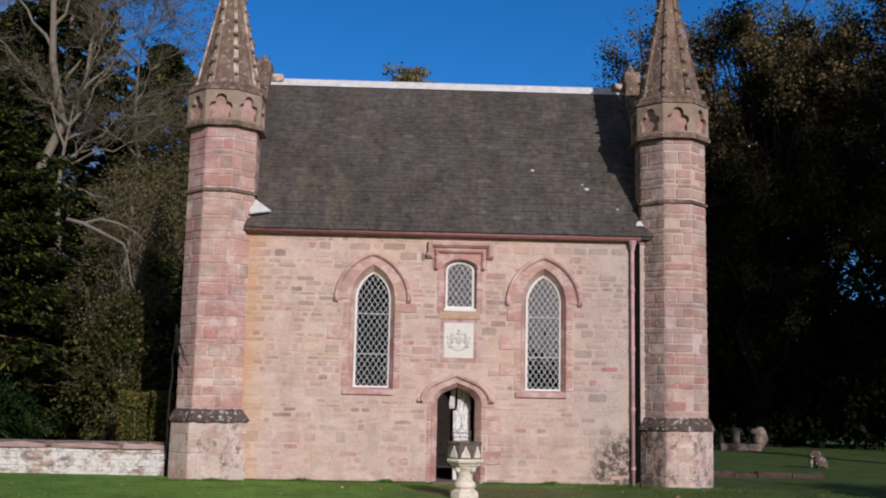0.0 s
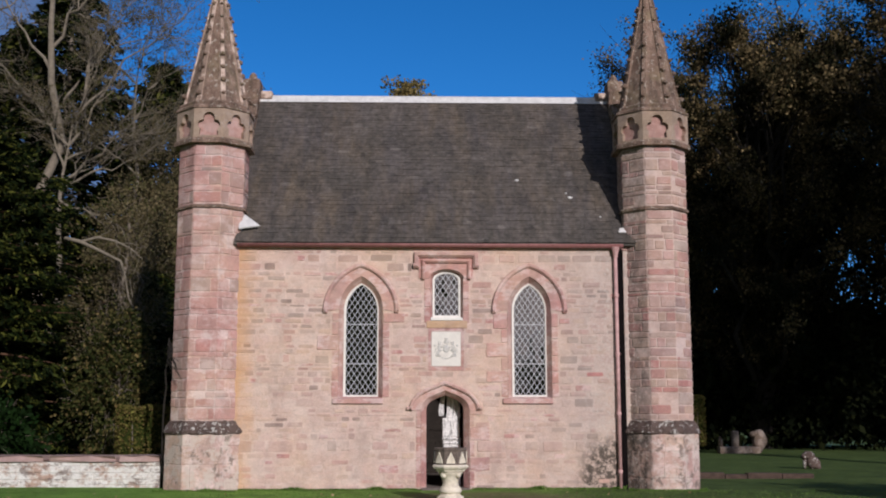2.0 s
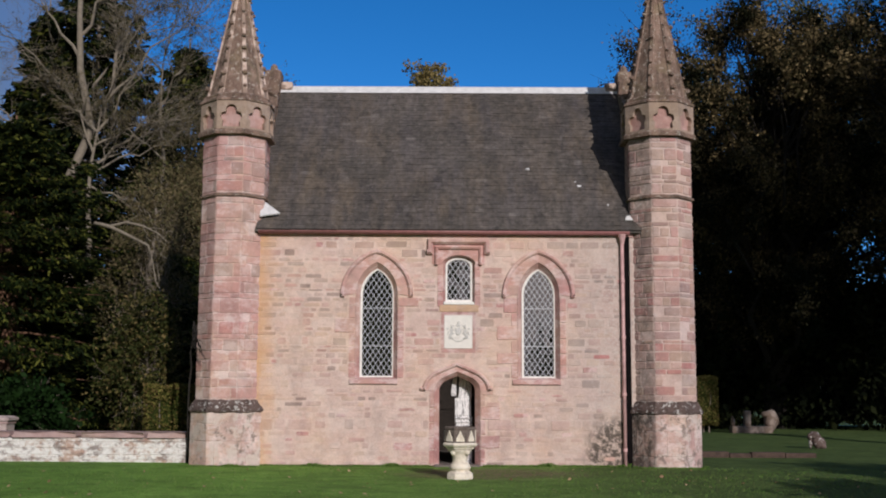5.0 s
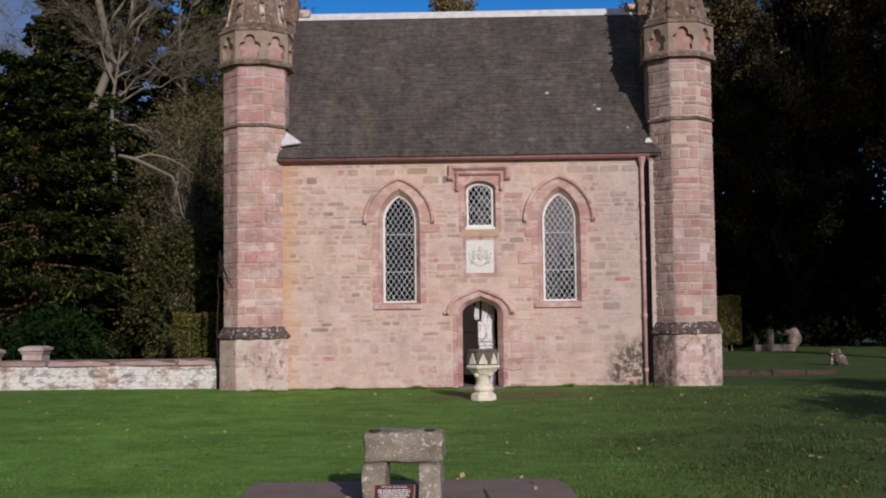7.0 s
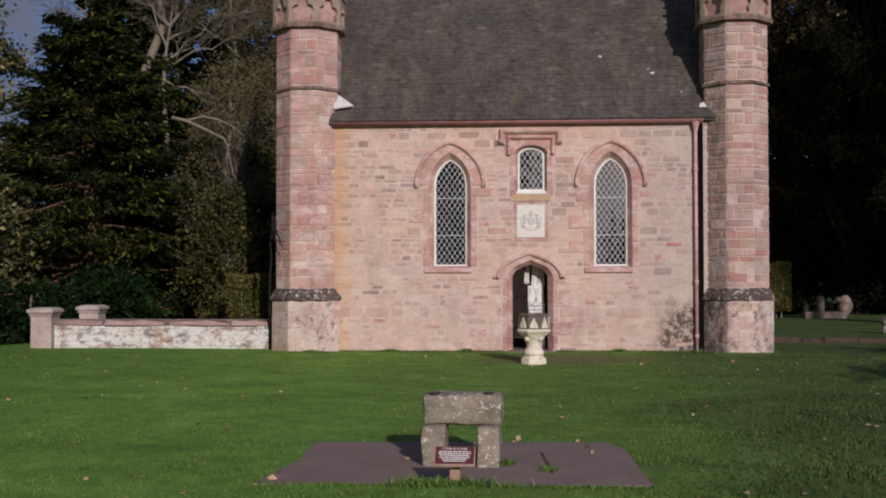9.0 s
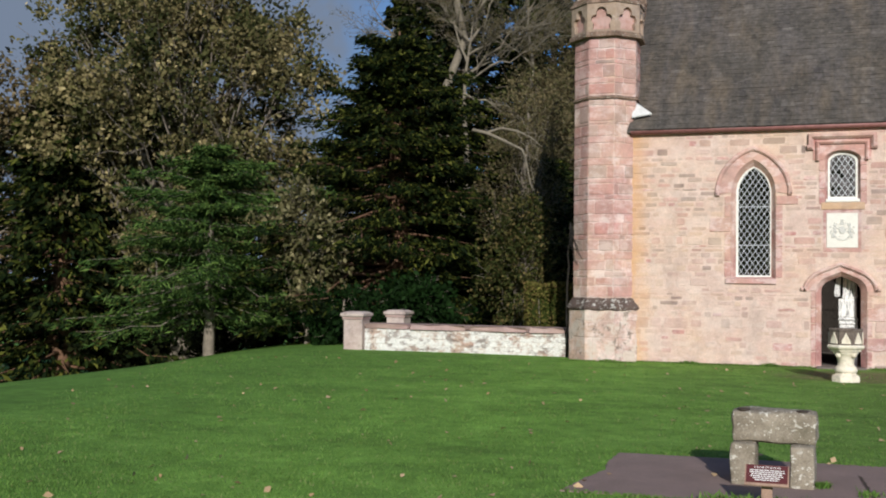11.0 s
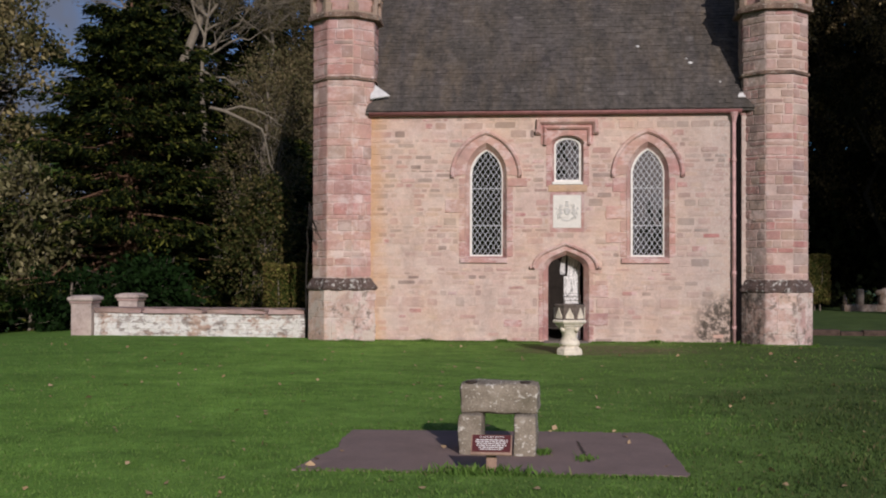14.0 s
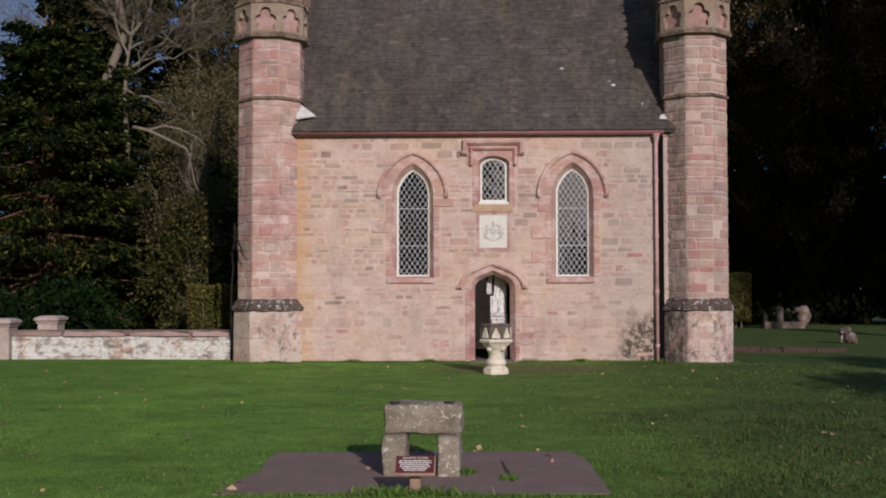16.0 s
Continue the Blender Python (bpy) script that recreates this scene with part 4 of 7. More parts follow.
def window(cx, outer, inner, bars, pitch, name="window", seed=1):
    w = part(name, loft([ring3(outer, -0.012), ring3(inner, 0.15), ring3(inner, 0.30)]), M_RED_I, chapel, "splayed red sandstone reveal of a leaded lancet window" if name == "window" else "small square-headed leaded window")
    zs = [z for _, z in inner]
    mid = sum(zs) / len(zs)
    small = [(cx + 0.012 + (x - cx) * 0.90, SILL + 0.035 + (z - SILL) * 0.972 if name == "window" else 3.80 + (z - 3.77) * 0.945) for x, z in inner]
    if name != "window":
        small = segmental(cx, 0.268, 3.80, 4.575, 0.165)
    part("window_frame", loft([ring3(inner, 0.11), ring3(small, 0.115), ring3(small, 0.17), ring3(inner, 0.17), ring3(inner, 0.11)]), M_FRAME, w, "white painted frame")
    x0, x1 = min(x for x, _ in small), max(x for x, _ in small)
    z0, z1 = min(z for _, z in small), max(z for _, z in small)
    rng = random.Random(seed)
    px, pz = pitch
    # diamond panes, each set at a slightly different angle
    lead = bmesh.new()
    row = 0
    z = z0 - pz / 2
    while z < z1 + pz:
        x = x0 - px + (px / 2 if row % 2 else 0)
        while x < x1 + px:
            poly = clip_convex([(x, z - pz / 2), (x + px / 2, z), (x, z + pz / 2), (x - px / 2, z)], small)
            if len(poly) > 2:
                tx, tz = rng.gauss(0, 0.006), rng.gauss(0, 0.006)
                b = bmesh.new()
                try:
                    b.faces.new([b.verts.new((p[0], 0.150 + (p[0] - x) * tx + (p[1] - z) * tz, p[1])) for p in poly])
                    ob = part("pane", b, M_GLASS, w)
                    ob.visible_shadow = False
                except ValueError:
                    b.free()
            x += px
        z += pz / 2
        row += 1

    def strip(a, b, half, y):
        d = Vector((b[0] - a[0], b[1] - a[1])).normalized()
        n = Vector((-d.y, d.x)) * half
        poly = clip_convex([(a[0] - n.x, a[1] - n.y), (b[0] - n.x, b[1] - n.y), (b[0] + n.x, b[1] + n.y), (a[0] + n.x, a[1] + n.y)], small)
        if len(poly) > 2:
            f = [lead.verts.new((p[0], y, p[1])) for p in poly]
            g = [lead.verts.new((p[0], y + 0.012, p[1])) for p in poly]
            try:
                lead.faces.new(f)
                for i in range(len(f)):
                    lead.faces.new((f[i], f[(i + 1) % len(f)], g[(i + 1) % len(g)], g[i]))
            except ValueError:
                pass

    k = z0 - (x1 - x0) * pz / px - pz
    # lines through the corners of the diamonds
    cx0 = x0 - px
    base = z0 - pz
    i = -60
    while i < 80:
        zz = base + i * pz
        strip((cx0, zz), (cx0 + 4 * px * 6, zz + 4 * pz * 6), 0.0056, 0.136)
        strip((cx0, zz), (cx0 + 4 * px * 6, zz - 4 * pz * 6), 0.0056, 0.137)
        i += 1
    part("leading", lead, M_LEAD, w, "pale lead lattice")["kind"] = "stuff"
    for zb in bars:
        poly = clip_convex([(x0 - 1, zb - 0.008), (x1 + 1, zb - 0.008), (x1 + 1, zb + 0.008), (x0 - 1, zb + 0.008)], small)
        xa, xb = min(p[0] for p in poly), max(p[0] for p in poly)
        part("glazing_bar", boxes((xa, xb, 0.122, 0.135, zb - 0.008, zb + 0.008)), M_LEAD, w)
    return w


windows = [window(c, win_out(c), win_in(c), (2.72, 3.60), (0.126, 0.186), seed=3 + i) for i, (c, _) in enumerate(WIN)]
small_window = window(0.045, small_out, small_in, (), (0.126, 0.186), "upper_window", 9)

HOOD = [(0.0, -0.005), (0.0, 0.05), (0.035, 0.085), (0.085, 0.085), (0.10, 0.05), (0.10, -0.005)]
for c, side in WIN:
    hood = pointed(c, 0.745, 3.84, 3.88, 0.98)
    # dressed voussoirs between reveal and hood
    inner = pointed(c, HW + SP, 3.84, SPR, RISE + 0.15)
    outer = pointed(c, 0.75, 3.84, 3.88, 0.985)
    n = len(inner)
    rng = random.Random(int(c * 100))
    i = 1
    while i < n - 2:
        j = i + 1 + (0 if n < 8 else 1)
        j = min(j, n - 2)
        a = [inner[k] for k in range(i, j + 1)]
        b = [outer[k] for k in range(i, j + 1)]
        yf = -0.014 - rng.random() * 0.008
        g = 0.006
        rings = []
        for k, (p, q) in enumerate(zip(a, b)):
            rings.append([(p[0], yf, p[1]), (q[0], yf, q[1]), (q[0], 0.03, q[1]), (p[0], 0.03, p[1])])
        bmm = loft(rings, True, True)
        part("voussoir", bmm, M_RED, windows[0 if c < 0 else 1])
        i = j
    feet = [(c - 0.83, 3.84), (c - 0.745, 3.84)] + hood[1:-1] + [(c + 0.745, 3.84), (c + 0.83, 3.84)]
    part("hood_mould", sweep(feet, HOOD, 0.0), M_RED_I, chapel, "moulded red sandstone hood over the lancet")
    # sill
    s = loft([[(x, y, z) for y, z in ((0.12, SILL), (-0.055, SILL - 0.05), (-0.06, SILL - 0.15), (0.02, SILL - 0.16))] for x in (c - 0.60, c + 0.50)], True, True)
    part("window_sill", s, M_RED_I, windows[0 if c < 0 else 1])

# label mould over the small window
lab = [(-0.70, 4.86), (-0.585, 4.86), (-0.585, 5.10), (0.645, 5.10), (0.645, 4.86), (0.76, 4.86)]
part("hood_mould", sweep(lab, [(-0.02, -0.005), (-0.02, 0.06), (0.03, 0.12), (0.085, 0.12), (0.10, 0.07), (0.10, -0.005)], 0.0), M_RED_I, chapel, "square label mould of red sandstone")
part("window_head", plate([(-0.58, 4.62)] + small_out[1:-1] + [(0.64, 4.62), (0.64, 5.10), (-0.58, 5.10)], [], -0.02, 0.0), M_RED_I, chapel)
part("inner_mould", sweep([(-0.46, 4.60), (-0.46, 4.985), (0.53, 4.985), (0.53, 4.60)], [(-0.02, -0.005), (-0.02, 0.045), (0.02, 0.075), (0.055, 0.05), (0.055, -0.005)], -0.02), M_RED_I, small_window)
part("window_sill", boxes((-0.31, 0.40, -0.035, 0.12, 3.675, 3.745), bevel=0.012), M_FRAME, small_window, "pale painted sill")
part("sill_course", boxes((-0.40, 0.50, -0.022, 0.01, 3.51, 3.67), bevel=0.006), M_OCHRE, small_window, "yellowish sandstone block")

# doorway
part("doorway", loft([ring3(door_out, -0.015), ring3(door_in, 0.13), ring3(door_in, 0.56)], False), M_RED_I, chapel, "chamfered red sandstone doorway, door standing open")
dh = tudor(0.0, 0.70, 1.70, 1.705, 0.55)
part("hood_mould", sweep([(-0.83, 1.70), (-0.70, 1.70)] + dh[1:-1] + [(0.70, 1.70), (0.83, 1.70)], [(0.0, -0.005), (0.0, 0.05), (0.03, 0.08), (0.07, 0.08), (0.085, 0.05), (0.085, -0.005)], 0.0), M_RED_I, chapel, "four-centred hood mould over the door")
n = len(door_out)
dh2 = tudor(0.0, 0.70, -0.05, 1.705, 0.56)
part("door_arch", loft([[(a[0], -0.016, a[1]), (b[0], -0.016, b[1]), (b[0], 0.02, b[1]), (a[0], 0.02, a[1])] for a, b in list(zip(door_out, dh2))[1:-1]], True, True), M_RED_I, chapel, "red sandstone door arch")
part("threshold", boxes((-0.50, 0.53, -0.25, 0.5, -0.02, 0.035), bevel=0.012), M_FLAG, chapel, "worn stone threshold")
bm = boxes((-1.34, -0.46, 0.60, 0.65, 0.03, 2.02), bevel=0.006)
leaf = part("door", bm, M_DOORWOOD, chapel, "dark plank door standing open inwards")
part("door_ring", boxes((-1.2, -1.12, 0.65, 0.675, 0.95, 1.05), bevel=0.006), M_LEAD, leaf, "iron ring handle")

# stone panel with a worn coat of arms in relief
panel = part("heraldic_panel", boxes((-0.29, 0.357, -0.02, 0.05, 2.665, 3.43), bevel=0.006), M_PLAQUE, chapel, "white stone panel with worn heraldic relief")


def blob(bm, cx, cz, rx, rz, dep=0.018, n=12, turn=0.0, y=-0.02):
    c, s = math.cos(turn), math.sin(turn)
    pt = lambda k, f: (cx + c * f * rx * math.cos(2 * math.pi * k / n) - s * f * rz * math.sin(2 * math.pi * k / n),
                       cz + s * f * rx * math.cos(2 * math.pi * k / n) + c * f * rz * math.sin(2 * math.pi * k / n))
    r0 = [bm.verts.new((pt(k, 1)[0], y + 0.004, pt(k, 1)[1])) for k in range(n)]
    r1 = [bm.verts.new((pt(k, 0.7)[0], y - dep, pt(k, 0.7)[1])) for k in range(n)]
    for k in range(n):
        bm.faces.new((r0[k], r0[(k + 1) % n], r1[(k + 1) % n], r1[k]))
    bm.faces.new(r1)


bm = bmesh.new()
for row in ((0.033, 3.05, 0.075, 0.095, 0), (0.033, 3.19, 0.06, 0.03, 0), (0.033, 3.235, 0.035, 0.03, 0), (0.033, 3.275, 0.05, 0.015, 0)):
    blob(bm, *row[:4], turn=row[4])
for k in range(11):                               # ribbon below the shield
    f = (k - 5) / 5
    blob(bm, 0.033 + 0.21 * f, 2.865 - 0.035 * math.cos(f * math.pi), 0.032, 0.016, 0.012, 8, -0.5 * math.sin(f * math.pi))
for sd in (-1, 1):                                # rearing supporters on either side
    for dx, dz, rx, rz, tn in ((0.155, 3.05, 0.038, 0.085, -0.35), (0.185, 2.96, 0.042, 0.055, 0.2), (0.145, 3.155, 0.036, 0.034, 0), (0.115, 3.19, 0.018, 0.018, 0), (0.105, 3.09, 0.045, 0.014, 0.5), (0.11, 3.02, 0.04, 0.013, 0.2),
                               (0.15, 2.915, 0.055, 0.014, 0.4), (0.21, 2.915, 0.018, 0.045, -0.2), (0.235, 3.02, 0.013, 0.07, 0.35), (0.245, 3.12, 0.022, 0.03, 0.6), (0.165, 3.20, 0.012, 0.03, 0.5)):
        blob(bm, 0.033 + sd * dx, dz, rx, rz, turn=sd * tn)
rng = random.Random(31)
for k in range(34):
    a, q = rng.uniform(0, 2 * math.pi), rng.random() ** 0.5
    blob(bm, 0.033 + 0.22 * q * math.cos(a), 3.05 + 0.19 * q * math.sin(a), rng.uniform(0.006, 0.016), rng.uniform(0.006, 0.014), 0.012, 7, rng.uniform(0, 3), -0.0205)
part("relief", bm, M_RELIEF, panel, "worn grey carved relief")
for r in ((-0.36, -0.295, 2.664, 3.50), (0.362, 0.43, 2.664, 3.50), (-0.36, 0.43, 2.57, 2.661), (-0.292, 0.359, 3.434, 3.50)):
    part("panel_margin", boxes((r[0], r[1], -0.012, 0.02, r[2], r[3])), M_RED, panel)

# --- monument inside, seen through the door
mon = thing("marble_monument", (0.165, 0.60, 0.012), "tall carved white marble monument inside the open door", "monument")
part("base", boxes((-0.19, 0.20, -0.12, 0.25, 0, 1.10), bevel=0.02), M_MARBLE, mon, "carved white marble base")


def fluted(x, y, r, z0, z1, flutes=9):
    """A carved shaft with flutes, a moulded foot and bands of ornament."""
    rings = []
    steps = 26
    for i in range(steps + 1):
        z = z0 + (z1 - z0) * i / steps
        k = 1.18 if i < 2 or i == steps else 1.0 + (0.10 if i % 5 == 0 else 0.0) - 0.10 * i / steps
        rings.append([(x + r * k * (1 + 0.16 * math.cos(flutes * 2 * math.pi * j / 36)) * math.cos(2 * math.pi * j / 36), y + r * k * (1 + 0.16 * math.cos(flutes * 2 * math.pi * j / 36)) * math.sin(2 * math.pi * j / 36), z) for j in range(36)])
    return loft(rings, True, True)


for x, r, mat in ((-0.055, 0.052, M_MARBLE), (0.045, 0.056, M_MARBLE), (0.135, 0.050, M_MARBLE_G)):
    part("fluted_column", fluted(x, -0.04, r, 1.56, 2.6, 5), mat, mon)
part("carved_block", boxes((-0.20, 0.18, -0.11, 0.12, 1.10, 1.52), bevel=0.02), M_MARBLE, mon, "fretted marble block under the shafts")
part("capping", boxes((-0.125, 0.19, -0.12, 0.10, 1.52, 1.565), bevel=0.012), M_MARBLE, mon)
part("side_scroll", loft([[(x + sx * w, y, z) for sx, y in ((-1, -0.09), (1, -0.09), (1, 0.05), (-1, 0.05))] for x, w, z in ((-0.22, 0.055, 1.56), (-0.225, 0.062, 1.66), (-0.215, 0.055, 1.80), (-0.19, 0.045, 1.98), (-0.165, 0.038, 2.2), (-0.15, 0.034, 2.5))], True, True), M_MARBLE_G, mon, "slanting carved side scroll")
part("back_slab", boxes((-0.10, 0.17, 0.08, 0.14, 1.10, 2.6), bevel=0.01), M_MARBLE_G, mon)
for z, w in ((0.86, 0.16), (0.95, 0.20), (1.04, 0.21)):
    part("moulding", boxes((-w, w, -0.16, -0.125, z, z + 0.035), bevel=0.012), M_MARBLE_G, mon)


# ---- turrets ----
def octagon(cx, cy, r, z):
    return [(cx + r * math.cos(math.pi / 8 + k * math.pi / 4), cy + r * math.sin(math.pi / 8 + k * math.pi / 4), z) for k in range(8)]


BL_TOWER = block_set(M_TOWER, 100)
BL_TOWER_E = block_set(M_TOWER_E, 110)
BL_PLINTH = block_set(M_PLINTH, 120)


def ragged(cx, cy, r, z, rng, jit, n=7):
    """An octagon with broken, uneven edges."""
    o, out = octagon(cx, cy, r, z), []
    for a, b in zip(o, o[1:] + o[:1]):
        for i in range(n):
            f = i / n
            k = rng.uniform(-jit, jit)
            dx, dy = a[0] + (b[0] - a[0]) * f - cx, a[1] + (b[1] - a[1]) * f - cy
            d = math.hypot(dx, dy)
            out.append((cx + dx * (1 + k / d), cy + dy * (1 + k / d), z + rng.uniform(-jit, jit)))
    return out


def turret(cx, cy, r, name, seed, core, depth, shaft_blocks, rib_mat, course):
    rng = random.Random(seed)
    pr = r * 1.115
    t = part(name, loft([octagon(cx, cy, r - 0.015, z) for z in (1.2, 7.75)], True, True), core, chapel, "octagonal sandstone corner turret")
    part("plinth", loft([octagon(cx, cy, pr - 0.012, z) for z in (-0.15, 1.24)], True, True), M_PLINTH_CORE, t)
    part("plinth_weathering", loft([ragged(cx, cy, q, z, rng, 0.012) for q, z in ((pr, 1.19), (pr + 0.035, 1.21), (pr + 0.035, 1.26), (pr, 1.33), (r + 0.03, 1.42), (r + 0.01, 1.48), (r - 0.05, 1.48))], True, True),
         M_LEDGE, t, "dark mossy sloping plinth ledge")
    part("string_course", loft([ragged(cx, cy, q, z, rng, 0.006) for q, z in ((r - 0.02, 6.14), (r + 0.04, 6.145), (r + 0.045, 6.19), (r - 0.02, 6.23))], True, True), M_WEATHERED, t, "weathered string course")
    # blocks on the faces that look outwards
    for k in (3, 4, 5, 6, 7):
        a = k * math.pi / 4 + math.pi / 4           # outward normal's angle of face k
        nx, ny = math.cos(a), math.sin(a)
        for zlo, zhi, rad, blocks, dh in ((0.0, 1.20, pr, BL_PLINTH, 0.40), (1.50, 6.12, r, shaft_blocks, course), (6.25, 7.58, r, shaft_blocks, course)):
            side, apo = 2 * rad * math.sin(math.pi / 8), rad * math.cos(math.pi / 8)
            courses = max(1, round((zhi - zlo) / dh))
            edges = [zlo + (zhi - zlo) * (i + (random.Random(seed * 7 + i + int(zlo * 10)).uniform(-0.42, 0.42) if 0 < i < courses else 0)) / courses for i in range(courses + 1)]
            for i in range(courses):
                z0, z1 = edges[i], edges[i + 1]
                q = rng.random()
                cut = [0.0, 1.0] if q < 0.2 else [0.0, rng.uniform(0.22, 0.78), 1.0] if q < 0.85 else [0.0, rng.uniform(0.2, 0.4), rng.uniform(0.55, 0.8), 1.0]
                if rng.random() < 0.22:
                    cut = cut[:2] if rng.random() < 0.5 else cut[-2:]
                for u0, u1 in zip(cut, cut[1:]):
                    w = (u1 - u0) * side
                    u = ((u0 + u1) / 2 - 0.5) * side
                    m = placed(cx + nx * apo - ny * u, cy + ny * apo + nx * u, (z0 + z1) / 2, w - (0.012 + 0.03 * rng.random() ** 2 if rad == r else 0.003), (depth if rad == r else 0.003) + rng.random() * 0.004, z1 - z0 - (0.012 + 0.05 * rng.random() ** 2 if rad == r else 0.003), a + math.pi / 2)
                    m = m @ Matrix.Translation((0, 0.9, 0))
                    lay("stone_block", blocks[rng.randrange(5)], t, m)
    # collar with blind trefoils
    cr = r * 1.10
    part("collar_core", loft([octagon(cx, cy, q, z) for q, z in ((r - 0.05, 7.50), (cr - 0.10, 7.62), (cr - 0.10, 8.42), (r - 0.1, 8.5))], True, True), M_RECESS, t)
    part("collar_moulding", loft([octagon(cx, cy, q, z) for q, z in ((r - 0.02, 7.585), (cr + 0.045, 7.60), (cr + 0.05, 7.67), (cr + 0.015, 7.72), (cr - 0.09, 7.74))], True, False), M_WEATHERED, t)
    part("collar_moulding", loft([octagon(cx, cy, q, z) for q, z in ((cr - 0.09, 8.38), (cr + 0.03, 8.40), (cr + 0.025, 8.45), (cr - 0.05, 8.50), (cr - 0.04, 8.56), (r * 0.9, 8.63))], True, False), M_WEATHERED, t)
    side, apo = 2 * cr * math.sin(math.pi / 8), cr * math.cos(math.pi / 8)
    tre = []
    for cx2, cz2, a0, a1, rr in ((0.145, 0.31, -60, 100, 0.105), (0.0, 0.47, 5, 175, 0.125), (-0.145, 0.31, 80, 240, 0.105)):
        tre += [(cx2 + rr * math.cos(math.radians(a0 + (a1 - a0) * i / 7)), cz2 + rr * math.sin(math.radians(a0 + (a1 - a0) * i / 7))) for i in range(8)]
    tre += [(-0.21, 0.06), (0.21, 0.06)]
    for k in range(8):
        a = k * math.pi / 4 + math.pi / 4
        bm = plate([(-side / 2, 0), (side / 2, 0), (side / 2, 0.68), (-side / 2, 0.68)], [tre], 0.0, 0.10)
        bmesh.ops.transform(bm, matrix=Matrix.Translation((cx + math.cos(a) * apo, cy + math.sin(a) * apo, 7.71)) @ Matrix.Rotation(a + math.pi / 2, 4, "Z"), verts=bm.verts)
        part("trefoil_panel", bm, M_COLLAR, t, "carved blind trefoil panel")
    # spire
    r0, z0, zt = r * 0.915, 8.60, 11.85
    s = part("spire", loft([octagon(cx, cy, r0 * (1 - f * 0.965), z0 + (zt - z0) * f) for f in (0, 0.25, 0.5, 0.75, 1.0)], True, True), M_WEATHERED, t, "weathered octagonal stone spire with crockets")
    for k in range(8):
        ang = math.pi / 8 + k * math.pi / 4
        c, sn = math.cos(ang), math.sin(ang)
        rings = []
        for f in np.linspace(0.0, 0.98, 15):
            rr = r0 * (1 - f * 0.965) + rng.uniform(-0.014, 0.008)
            w = 0.075 * (1 - 0.55 * f)
            rings.append([(cx + c * (rr + d) - sn * e, cy + sn * (rr + d) + c * e, z0 + (zt - z0) * f) for d, e in ((-0.04, -w), (0.02, -w * 0.7), (0.02, w * 0.7), (-0.04, w))])
        part("rib", loft(rings, True, True), rib_mat, s, "worn rib")
        for j in range(9):
            f = 0.06 + j * 0.10
            rr = r0 * (1 - f * 0.965) + 0.045
            q = 0.06 * (1 - 0.45 * f) * rng.uniform(0.5, 1.25)
            bm = bmesh.new()
            bmesh.ops.create_icosphere(bm, subdivisions=1, radius=q * 1.2)
            for v in bm.verts:
                v.co = Vector((v.co.x * rng.uniform(0.8, 1.2), v.co.y * rng.uniform(0.8, 1.2), v.co.z * 0.9))
                v.co += Vector((cx + c * rr, cy + sn * rr, z0 + (zt - z0) * f))
            part("crocket", bm, M_WEATHERED, s)
    bm = bmesh.new()
    bmesh.ops.create_icosphere(bm, subdivisions=2, radius=0.11, matrix=Matrix.Translation((cx, cy, zt + 0.05)))
    part("finial", bm, M_WEATHERED, s)
    return t


turret(-5.27, 0.36, 0.80, "turret_west", 3, M_TOWER_POINT, 0.004, BL_TOWER, M_RIB, 0.215)
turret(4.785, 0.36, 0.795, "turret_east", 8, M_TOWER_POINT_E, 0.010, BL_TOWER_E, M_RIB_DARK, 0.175)


